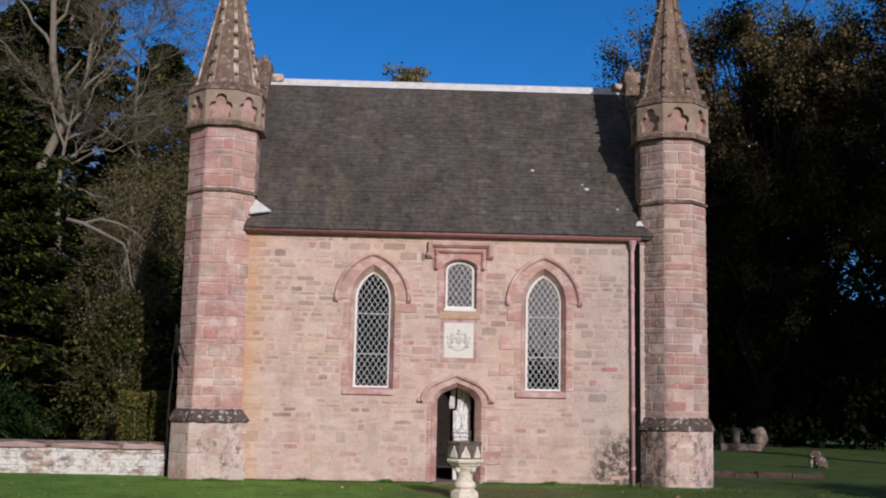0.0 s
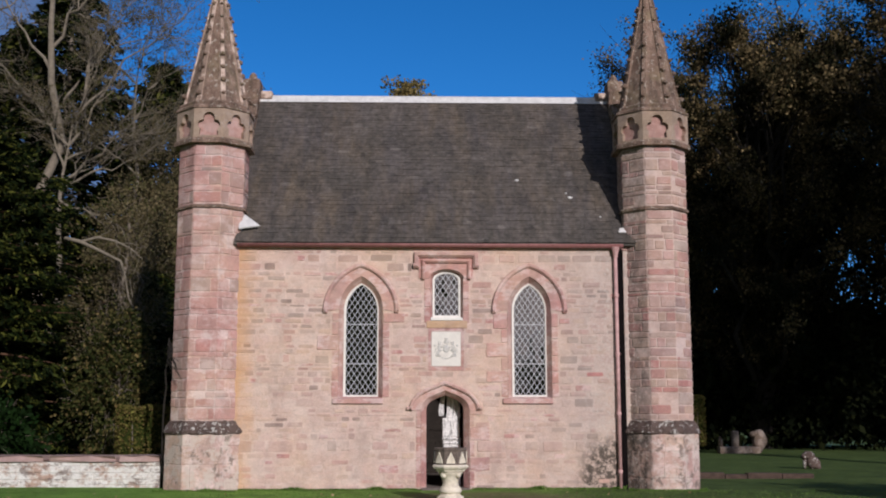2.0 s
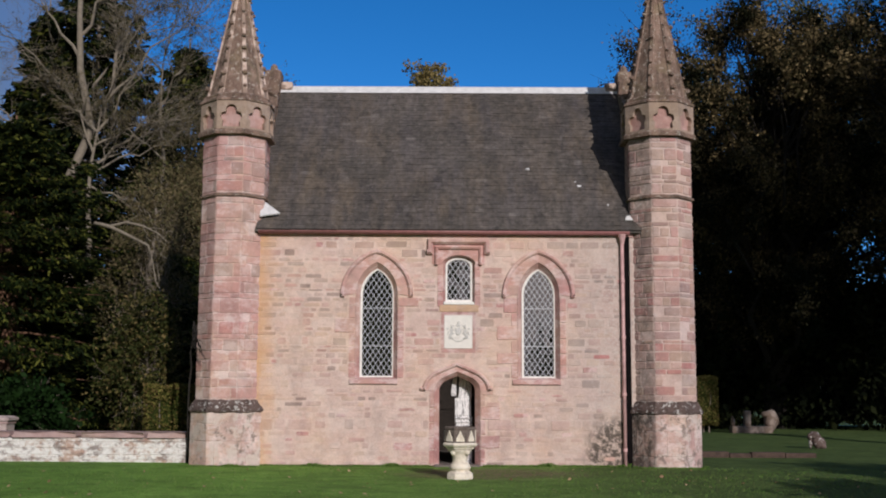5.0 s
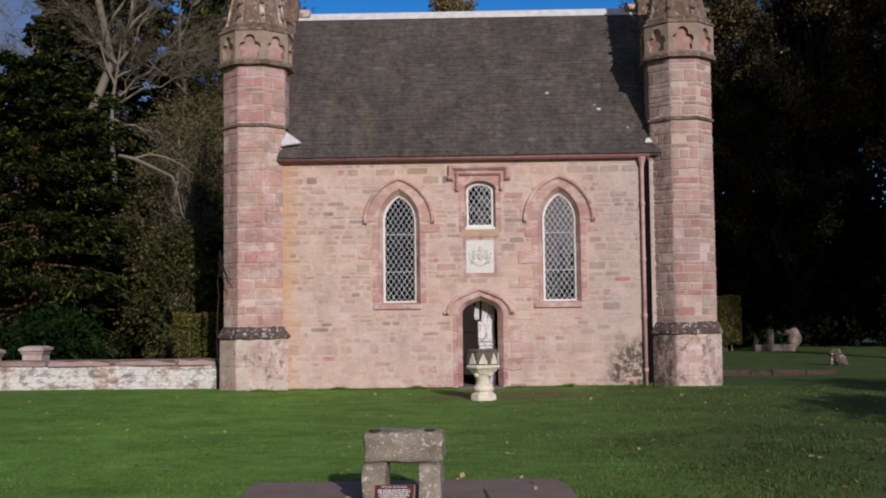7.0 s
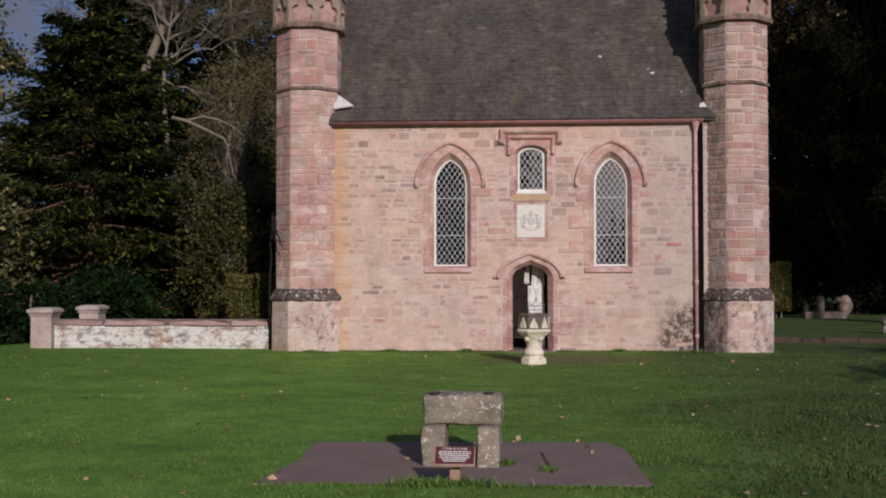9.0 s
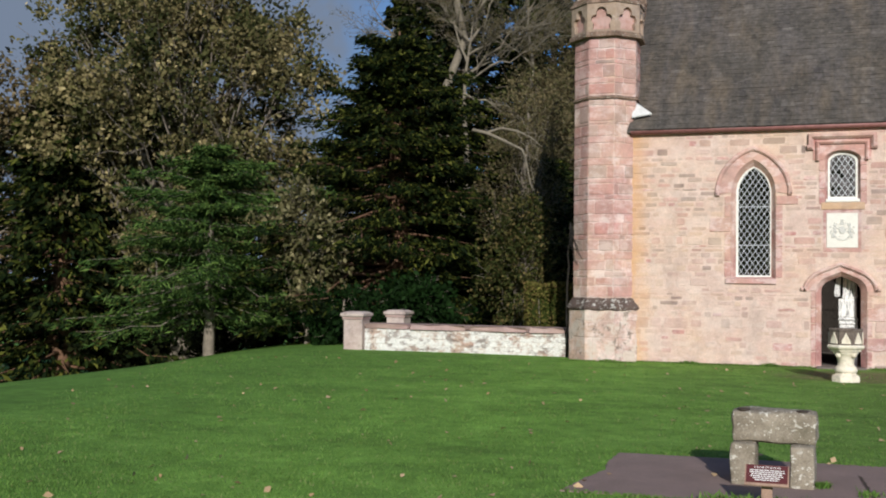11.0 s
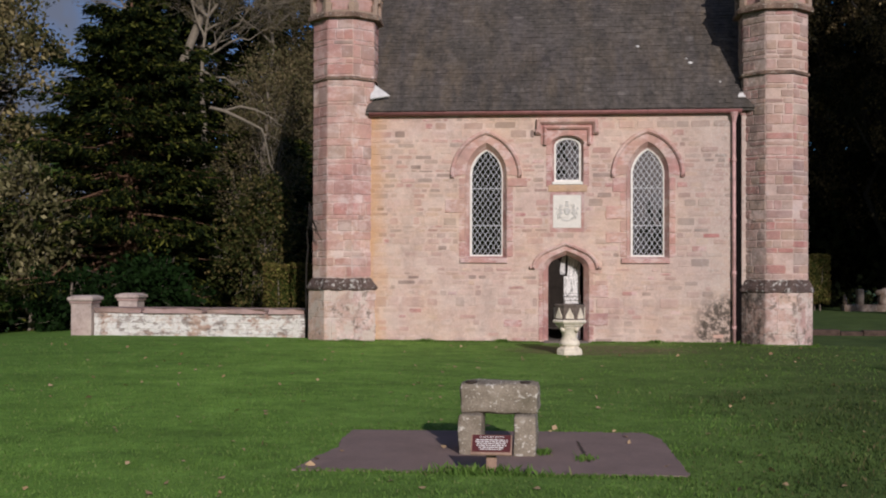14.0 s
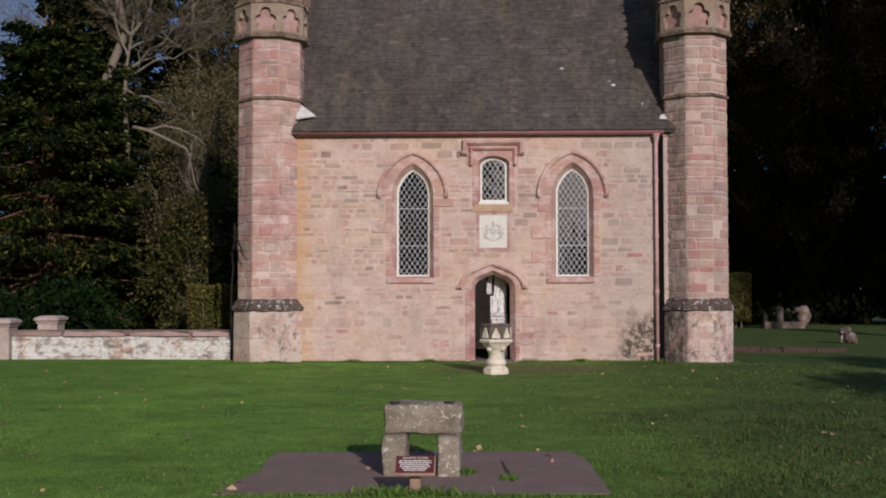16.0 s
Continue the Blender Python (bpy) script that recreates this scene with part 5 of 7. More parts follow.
# ---- rubble of the front wall ----
def rubble():
    blocks = block_set(M_FIELD, 200, 6)
    low_blocks = block_set(M_LOW, 210, 6)
    reds = block_set(M_RED, 220, 5)
    m_field_i = stone_mat("field_sandstone_joined", CREAM, "island", lichen=0.15, dark=0.12, streaked=True, patina=0.26)
    rng = random.Random(21)
    x_lo, x_hi = -4.62, 4.12
    spans = []
    for c, _ in WIN:
        spans += [(c - HW - SP - 0.16, c + HW + SP + 0.16, SILL - 0.17, 3.84), (c - 0.80, c + 0.80, 3.84, 4.45), (c - 0.5, c + 0.5, 4.45, 4.98)]
    spans += [(-0.62, 0.66, -0.2, 1.70), (-0.82, 0.82, 1.70, 2.12), (-0.5, 0.5, 2.12, 2.40), (-0.38, 0.45, 2.55, 3.63), (-0.48, 0.57, 3.63, 4.62), (-0.72, 0.78, 4.62, 5.25)]
    z, count, rest = 0.0, 0, []
    while z < EAVE - 0.12:
        h = rng.choice((0.07, 0.09, 0.11, 0.13, 0.16, 0.20, 0.24))
        if z < 1.5:
            h = max(0.11, h * 1.15)
        h = min(h, EAVE - 0.11 - z)
        if h < 0.05:
            break
        blocked = sorted((a, b) for a, b, lo, hi in spans if lo < z + h - 0.02 and hi > z + 0.02)
        x = x_lo
        free = []
        for a, b in blocked + [(x_hi, x_hi)]:
            if a > x:
                free.append((x, min(a, x_hi)))
            x = max(x, b)
        for a, b in free:
            x = a
            while x < b - 0.05:
                w = rng.uniform(0.15, 0.50) * (0.7 + h * 2.2)
                w = min(w, b - x)
                if b - x - w < 0.12:
                    w = b - x
                sink = rng.random()
                prob = 0.84 if z > 2.2 else 0.72
                if rng.random() < prob:
                    hh = h * rng.uniform(0.62, 1.0) - 0.014
                    m = placed(x + w / 2, 0.006, z + h / 2 + rng.uniform(-0.01, 0.01), w * rng.uniform(0.70, 0.96) - 0.014, 0.010 + 0.010 * sink, hh, 0, rng.uniform(-0.012, 0.012))
                    red = rng.random() < 0.07
                    me = (reds if red else low_blocks if z < 2.0 + 0.5 * rng.random() else blocks)[rng.randrange(5)]
                    if count < 300:
                        lay("stone", me, front, m)
                        count += 1
                    else:
                        rest.append((red, me, m))
                x += w
        z += h
    joined("rubble_facing", [(me, m) for red, me, m in rest if not red], m_field_i, front, "mixed cream, grey and pink rubble stonework")
    joined("red_facing", [(me, m) for red, me, m in rest if red], M_RED_I, front, "scattered red sandstone facing blocks")
    # dressed jamb stones, long and short, beside the openings
    for xa, xb, z0, z1, out in [(c + s * (HW + SP), c + s * (HW + SP + 0.15), SILL - 0.02, 3.84, s) for c, _ in WIN for s in (-1, 1)] + \
                               [(0.015 + s * 0.53, 0.015 + s * 0.64, 0.03, 1.72, s) for s in (-1, 1)] + [(0.045 + s * 0.36, 0.045 + s * 0.50, 3.62, 4.62, s) for s in (-1, 1)]:
        z, i = z0, 0
        while z < z1 - 0.05:
            h = min(rng.uniform(0.24, 0.40), z1 - z)
            if z1 - z - h < 0.1:
                h = z1 - z
            ext = rng.choice((0.0, 0.18, 0.34)) if i % 2 and rng.random() < 0.7 else 0.0
            e = xb + out * ext
            lay("jamb_stone", reds[rng.randrange(5)], front, placed((xa + e) / 2, 0.004, z + h / 2, abs(e - xa) - 0.004, 0.022 + (0.006 if ext else 0), h - 0.008))
            z += h
            i += 1


# ---- boundary wall ----
def boundary_wall():
    w = thing("boundary_wall", (-9.1, 0.8, 0), "low stone garden wall with flaking whitewash and dark coping", "wall")
    part("core", boxes((-2.55, 2.80, -0.18, 0.18, -0.35, 0.56)), M_LIMEWASH, w)
    rng = random.Random(4)
    bl = block_set(M_LIMEWASH, 300)
    z = -0.06
    while z < 0.55:
        h = min(rng.uniform(0.11, 0.17), 0.57 - z)
        x = -2.55
        while x < 2.78:
            ww = min(rng.uniform(0.18, 0.5), 2.80 - x)
            lay("stone", bl[rng.randrange(5)], w, placed(x + ww / 2, -0.174, z + h / 2, ww - 0.012, 0.03, h - 0.012))
            x += ww
        z += h
    cop = block_set(M_COPING, 320)
    x = -2.60
    while x < 2.80:
        ww = min(rng.uniform(1.1, 1.7), 2.82 - x)
        lay("coping_stone", cop[rng.randrange(5)], w, placed(x + ww / 2, 0.20, 0.635, ww - 0.008, 0.46, 0.14))
        x += ww
    return w


def gate_pier(at, h):
    p = thing("gate_pier", at, "square whitewashed stone gate pier with moulded cap", "pier", "gate piers")
    part("shaft", boxes((-0.26, 0.26, -0.26, 0.26, -0.4, h - 0.12), bevel=0.015), M_PIER, p)
    part("neck", boxes((-0.29, 0.29, -0.29, 0.29, h - 0.14, h - 0.08), bevel=0.01), M_COPING, p)
    part("cap", loft([[(s * q, t * q, z) for s, t in ((-1, -1), (1, -1), (1, 1), (-1, 1))] for q, z in ((0.30, h - 0.08), (0.33, h - 0.05), (0.33, h + 0.01), (0.22, h + 0.06))], True, True), M_PIER, p, "pale moulded cap stone")
    return p


boundary_wall()
pier = gate_pier((-11.95, 0.78, 0.0), 0.94)
copy_thing(pier, pose(-11.6, 2.9, 0.0))


# ---- font before the door ----
def stone_font():
    f = thing("stone_font", (0.035, -3.12, 0.0), "old octagonal stone font on a pedestal before the door", "font")
    o8 = lambda r, z, tw=0.0: [(r * math.cos(math.pi / 8 + tw + k * math.pi / 4), r * math.sin(math.pi / 8 + tw + k * math.pi / 4), z) for k in range(8)]
    part("foot", loft([o8(q, z) for q, z in ((0.27, -0.05), (0.275, 0.04), (0.265, 0.09), (0.20, 0.13), (0.19, 0.18))], True, True), M_FONT, f)
    ring = lambda r, z, n=20: [(r * math.cos(2 * math.pi * k / n), r * math.sin(2 * math.pi * k / n), z) for k in range(n)]
    part("pedestal", loft([ring(q, z) for q, z in ((0.20, 0.16), (0.215, 0.20), (0.20, 0.25), (0.155, 0.30), (0.15, 0.36), (0.165, 0.44), (0.20, 0.50), (0.235, 0.53), (0.24, 0.56))], True, True), M_FONT, f, "pale turned pedestal", True)
    for k in range(4):
        bm = bmesh.new()
        a = math.pi / 4 + k * math.pi / 2
        bmesh.ops.create_uvsphere(bm, u_segments=10, v_segments=6, radius=0.058, matrix=Matrix.Translation((0.195 * math.cos(a), 0.195 * math.sin(a), 0.50)))
        part("volute", bm, M_FONT, f, "", True)
    part("ledge", loft([o8(q, z) for q, z in ((0.20, 0.55), (0.29, 0.57), (0.30, 0.60), (0.345, 0.625), (0.365, 0.66), (0.345, 0.69), (0.30, 0.70))], True, True), M_FONT, f, "moulded ledge")
    bowl = part("bowl", loft([o8(q, z) for q, z in ((0.30, 0.69), (0.325, 0.70), (0.318, 0.95), (0.33, 0.96), (0.33, 1.0), (0.26, 1.0), (0.22, 0.86))], True, True), M_FONT_DARK, f, "grimy dark octagonal bowl")
    for k in range(8):
        a = k * math.pi / 4 + math.pi / 4
        bm = plate([(-0.085, 0.0), (0.085, 0.0), (0.075, 0.07), (0.03, 0.15), (0.0, 0.215), (-0.03, 0.15), (-0.075, 0.07)], [], -0.018, 0.03)
        ap = 0.322 * math.cos(math.pi / 8)
        bmesh.ops.transform(bm, matrix=Matrix.Translation((math.cos(a) * ap, math.sin(a) * ap, 0.72)) @ Matrix.Rotation(a + math.pi / 2, 4, "Z"), verts=bm.verts)
        part("pointed_panel", bm, M_FONT, bowl, "pale worn pointed panel")
    return f


stone_font()


# ---- inauguration stone on its slab, with a sign ----
def rough_stone(name, x0, x1, y0, y1, z0, z1, seed, parent, amount=0.012, bev=0.045, holes=False):
    bm = bmesh.new()
    box(bm, x0, x1, y0, y1, z0, z1, bev)
    bmesh.ops.subdivide_edges(bm, edges=list(bm.edges), cuts=4, use_grid_fill=True)
    bmesh.ops.triangulate(bm, faces=[f for f in bm.faces if len(f.verts) > 4])
    for v in bm.verts:
        n = noise.noise_vector(v.co * 3.3 + Vector((seed, seed * 2, 0))) * amount * 1.6 + noise.noise_vector(v.co * 11 + Vector((seed, 0, seed))) * amount * 0.6
        v.co += n
    return part(name, bm, M_LICHEN, parent, "", True)


seat = thing("stone_bench", (-0.865, -14.72, 0.0), "lichened sandstone block resting on two upright stones", "stone")
rough_stone("seat_block", -0.385, 0.385, -0.21, 0.21, 0.375, 0.668, 2.0, seat, 0.018, 0.06)
rough_stone("support", -0.372, -0.150, -0.36, 0.170, -0.04, 0.385, 5.0, seat, 0.010, 0.035)
rough_stone("support", 0.145, 0.366, -0.38, 0.170, -0.04, 0.385, 9.0, seat, 0.010, 0.035)
for sx in (-0.27, 0.255):
    bm = bmesh.new()
    n = 14
    rr = [[(sx + (0.045 + 0.014 * math.cos(b)) * math.cos(a), -0.12 + (0.045 + 0.014 * math.cos(b)) * math.sin(a), 0.672 + 0.014 * math.sin(b)) for b in [2 * math.pi * k / 6 for k in range(6)]] for a in [2 * math.pi * k / n for k in range(n + 1)]]
    bm.free()
    part("iron_ring", loft(rr, True), M_DOORWOOD, seat, "rusty dark iron ring", True)



def tarmac_slab():
    rng = random.Random(3)
    corners = [(-2.62, -15.98), (-1.9, -15.95), (-0.9, -15.93), (0.2, -15.91), (0.82, -15.87), (0.80, -15.2), (0.79, -14.6), (0.76, -13.9), (0.62, -13.50), (-0.5, -13.56), (-2.50, -13.68), (-2.51, -14.3), (-2.45, -14.8), (-2.53, -15.2)]
    pts = []
    for (ax, ay), (bx, by) in zip(corners, corners[1:] + corners[:1]):
        for i in range(8):
            f = i / 8
            pts.append((ax + (bx - ax) * f + rng.uniform(-0.014, 0.014), ay + (by - ay) * f + rng.uniform(-0.014, 0.014)))
    bm = bmesh.new()
    vs = [bm.verts.new((x, y, 0.0)) for x, y in pts]
    bmesh.ops.triangle_fill(bm, use_beauty=True, use_dissolve=False, edges=[bm.edges.new((vs[i], vs[(i + 1) % len(vs)])) for i in range(len(vs))])
    ext = bmesh.ops.extrude_face_region(bm, geom=list(bm.faces))
    for g in ext["geom"]:
        if isinstance(g, bmesh.types.BMVert):
            g.co.z -= 0.12
    bmesh.ops.translate(bm, verts=bm.verts, vec=(0, 0, SLAB_Z))
    ob = part("paved_slab", bm, M_TARMAC, None)
    return tagged(ob, "reddish-grey tarmac slab let into the grass", "paving", kind="structure")


SLAB_Z = max(ground_height(x, y) for x in (-2.6, -1, 0.8) for y in (-15.7, -14.5, -13.4)) + 0.012
tarmac_slab()
bm = bmesh.new()
rngc = random.Random(8)
ys = np.linspace(-15.35, -14.2, 14)
ring = []
for i, y in enumerate(ys):
    w = 0.012 + 0.018 * rngc.random() * math.sin(math.pi * i / 13) + 0.006
    ring.append([(-0.02 - 0.006 * i + 0.008 * math.sin(i * 2.3) - w * 0.6, y, SLAB_Z + 0.004), (-0.02 - 0.006 * i + 0.008 * math.sin(i * 2.3) + w * 0.6, y, SLAB_Z + 0.004)])
bm.free()
crack = part("slab_crack", loft(ring, False), M_DOORWOOD, None)
tagged(crack, "dark soil-filled crack across the tarmac", "crack", kind="structure")


def text_mesh(s, size, material, parent, at, turn):
    cu = bpy.data.curves.new("lettering", "FONT")
    cu.body, cu.size, cu.align_x, cu.extrude = s, size, "CENTER", 0.0008
    tmp = new("lettering", cu)
    me = bpy.data.meshes.new_from_object(tmp.evaluated_get(bpy.context.evaluated_depsgraph_get()))
    bpy.data.objects.remove(tmp)
    me.materials.clear()
    me.materials.append(material)
    ob = new("lettering", me)
    ob.parent = parent
    ob.matrix_basis = Matrix.Translation(at) @ turn
    return ob


sign = thing("sign", (-0.880, -15.91, 0.0), "maroon information sign with white lettering on a short post", "sign")
part("post", boxes((-0.045, 0.045, -0.03, 0.03, -0.08, 0.235), bevel=0.006), M_POST, sign, "reddish brown post")
TILT = Matrix.Translation((0, -0.02, 0.245)) @ Matrix.Rotation(radians(40), 4, "X")
bm = boxes((-0.178, 0.178, -0.112, 0.108, 0.0, 0.018), bevel=0.004)
bmesh.ops.transform(bm, matrix=TILT, verts=bm.verts)
back = part("backing_board", bm, M_POST, sign)
bm = boxes((-0.166, 0.166, -0.088, 0.100, 0.018, 0.024), bevel=0.002)
bmesh.ops.transform(bm, matrix=TILT, verts=bm.verts)
face = part("face_plate", bm, M_SIGN, sign, "maroon plate")
text_mesh("STONE OF SCONE", 0.026, M_LETTER, face, TILT @ Vector((0, 0.066, 0.0245)), TILT.to_3x3().to_4x4())
rngc = random.Random(5)
for k in range(6):
    w = (0.135, 0.14, 0.125, 0.13, 0.11, 0.095)[k]
    y = 0.043 - k * 0.021
    segs, x = [], -w
    while x < w:
        l = rngc.uniform(0.012, 0.04)
        segs.append((x, min(x + l, w), y - 0.005, y + 0.005, 0.0242, 0.0252))
        x += l + 0.006
    bm = boxes(*segs)
    bmesh.ops.transform(bm, matrix=TILT, verts=bm.verts)
    part("text_line", bm, M_LETTER, face)

# ---- stones and kerb on the far lawn ----
kerb = thing("stone_kerb", (8.0, 3.8, 0.0), "long low reddish stone kerb in the grass", "kerb")
rngc = random.Random(2)
x = -1.75
while x < 1.45:
    w = rngc.uniform(0.55, 0.95)
    bm = boxes((x, min(x + w, 1.5) - 0.015, -0.14, 0.14, -0.1, 0.12 + rngc.uniform(-0.03, 0.02)), bevel=0.02)
    part("kerb_stone", bm, M_KERB, kerb)
    x += w


def lump(bm, c, r, seed, n=2):
    """A worn rounded mass of stone."""
    b2 = bmesh.new()
    bmesh.ops.create_icosphere(b2, subdivisions=n, radius=1.0)
    for v in b2.verts:
        k = 1 + 0.25 * noise.noise(v.co * 1.6 + Vector((seed, 0, 0))) + 0.12 * noise.noise(v.co * 4 + Vector((0, seed, 0)))
        v.co = Vector((c[0] + v.co.x * r[0] * k, c[1] + v.co.y * r[1] * k, c[2] + v.co.z * r[2] * k))
    me = bpy.data.meshes.new("tmp")
    b2.to_mesh(me)
    b2.free()
    bm.from_mesh(me)
    bpy.data.meshes.remove(me)


bm = bmesh.new()
for c, r, k in (((0.10, 0, 0.20), (0.20, 0.17, 0.20), 1), ((-0.02, 0, 0.40), (0.17, 0.15, 0.13), 2), ((-0.15, -0.02, 0.22), (0.055, 0.07, 0.24), 3), ((-0.17, -0.03, 0.36), (0.07, 0.10, 0.09), 4), ((0.20, 0, 0.09), (0.13, 0.18, 0.11), 5)):
    lump(bm, c, r, k)
carved = part("carved_stone", bm, M_LEDGE, None, "", True)
carved.location = (10.77, 7.65, 0.0)
tagged(carved, "worn carved grey stone beast crouching on the grass", "stone")
ruin = thing("ruined_stonework", (12.15, 18.7, 0.0), "pale fragment of a ruined arch under the trees", "ruin")
bm = bmesh.new()
box(bm, -0.98, 0.62, -0.28, 0.28, -0.1, 0.27, 0.05)
part("base_course", bm, M_RUIN, ruin)
bm = bmesh.new()
box(bm, -0.44, -0.18, -0.15, 0.15, 0.25, 0.88, 0.06)
part("pillar", bm, M_RUIN, ruin)
bm = bmesh.new()
lump(bm, (0.66, 0, 0.50), (0.27, 0.20, 0.42), 8, 3)
lump(bm, (0.46, 0, 0.74), (0.20, 0.16, 0.13), 9, 2)
part("broken_arch", bm, M_RUIN, ruin, "rounded springing of a broken arch", True)
bm = bmesh.new()
lump(bm, (-0.88, 0, 0.40), (0.09, 0.14, 0.26), 4, 2)
part("broken_jamb", bm, M_WEATHERED, ruin, "", True)


# ---- trees ----
def tube(path, radii, sides=6):
    """Vertices and faces of a tapered limb."""
    pts = np.asarray(path, float)
    verts, faces = [], []
    for i, p in enumerate(pts):
        d = pts[min(i + 1, len(pts) - 1)] - pts[max(i - 1, 0)]
        d = d / (np.linalg.norm(d) + 1e-9)
        a = np.cross(d, (0.3, 0.2, 1.0) if abs(d[2]) < 0.9 else (1.0, 0.2, 0.0))
        a /= np.linalg.norm(a)
        b = np.cross(d, a)
        for k in range(sides):
            t = 2 * math.pi * k / sides
            verts.append(p + radii[i] * (math.cos(t) * a + math.sin(t) * b))
    for i in range(len(pts) - 1):
        for k in range(sides):
            q = (k + 1) % sides
            faces.append((i * sides + k, i * sides + q, (i + 1) * sides + q, (i + 1) * sides + k))
    return verts, faces


class Wood:
    def __init__(self):
        self.v, self.f = [], []

    def add(self, path, radii, sides=6):
        v, f = tube(path, radii, sides)
        k = len(self.v)
        self.v += v
        self.f += [tuple(i + k for i in q) for q in f]

    def mesh(self, name, mat, parent):
        return mesh_from(name, self.v, self.f, mat, parent, True)


def bent(a, b, rng, wiggle=0.12, n=5, sag=0.0):
    a, b = np.asarray(a, float), np.asarray(b, float)
    out = []
    off = rng.normal(0, wiggle, (n + 1, 3)) * np.linalg.norm(b - a) * 0.5
    for i in range(n + 1):
        f = i / n
        p = a + (b - a) * f + off[i] * math.sin(math.pi * f)
        p[2] -= sag * math.sin(math.pi * f * 0.5) ** 2
        out.append(p)
    return out


def leaf_quads(centres, size, rng, aspect=0.55, outward=None, droop=0.0, flat=0.0):
    """Folded leaf quads at the given places."""
    n = len(centres)
    d = rng.normal(0, 1, (n, 3))
    if outward is not None:
        d = d * 0.55 + outward
    d[:, 2] = d[:, 2] * (1 - flat) - droop
    d /= np.linalg.norm(d, axis=1, keepdims=True) + 1e-9
    s = rng.normal(0, 1, (n, 3))
    s[:, 2] *= (1 - flat)
    s -= d * (s * d).sum(1, keepdims=True)
    s /= np.linalg.norm(s, axis=1, keepdims=True) + 1e-9
    L = (size * rng.uniform(0.6, 1.35, n))[:, None]
    W = L * aspect * 0.5
    up = np.cross(d, s)
    c = centres
    return np.stack([c - d * L * 0.5, c + s * W + up * W * 0.3, c + d * L * 0.5, c - s * W + up * W * 0.3], 1)


def broadleaf(name, at, height, spread, label, seed, mat, bark, leaves=26000, clusters=110, size=0.2, bare=0.25, trunk=0.4, low=0.2, cr=0.9, lean=(0, 0), twigs=4, limb=1.0, category="tree"):
    """A tapered trunk, limbs to every clump, and a crown of small leaves with gaps."""
    rng = np.random.default_rng(seed)
    t = thing(name, at, label, category)
    w = Wood()
    top = np.array([lean[0], lean[1], height * 0.86])
    spine = bent((0, 0, -0.6), top, rng, 0.03, 8)
    w.add(spine, [trunk * (1 - 0.85 * i / 8) + 0.02 for i in range(9)], 9)
    centres = []
    while len(centres) < clusters:
        p = rng.uniform(-1, 1, 3)
        r = np.linalg.norm(p)
        if r > 1 or r < 0.35:
            continue
        f = (p[2] + 1) / 2
        k = 1.0 - 0.25 * max(0, f - 0.6) / 0.4
        c = np.array([p[0] * spread * k + lean[0] * f, p[1] * spread * k + lean[1] * f, height * (low + (1 - low) * f)])
        k2 = noise.noise(Vector(c.tolist()) * 0.28 + Vector((seed, 0, 0)))
        if k2 < -0.22:
            continue
        centres.append(c)
    centres = np.array(centres)
    for c in centres:
        f = np.clip(c[2] / height - 0.18 - 0.1 * rng.random(), 0.12, 0.95)
        i = min(int(f / 0.86 * 8), 8)
        base = np.array(spine[i])
        r0 = trunk * (0.10 + 0.22 * (1 - f)) * limb
        path = bent(base, c, rng, 0.10, 5, -0.2)
        w.add(path, [r0 * (1 - 0.8 * k / 5) for k in range(6)], 5)
        for _ in range(twigs):
            e = c + rng.normal(0, cr * 0.9, 3)
            w.add(bent(path[4], e, rng, 0.12, 3), [r0 * 0.22, r0 * 0.16, r0 * 0.10, 0.006], 4)
    w.mesh("trunk", bark, t)
    full = centres[rng.random(len(centres)) > bare]
    sub = rng.normal(0, cr, (len(full) * 7, 3)) * (1, 1, 0.7)
    which = rng.integers(0, len(full), leaves)
    c = full[which] + sub[which * 7 + rng.integers(0, 7, leaves)] * 0.8 + rng.normal(0, cr * 0.30, (leaves, 3))
    out = c - np.array([lean[0] * 0.5, lean[1] * 0.5, height * 0.5])
    out /= np.linalg.norm(out, axis=1, keepdims=True) + 1e-9
    quads_mesh("crown", leaf_quads(c, size, rng, 0.62, out * 0.6, 0.25), mat, t)
    return t


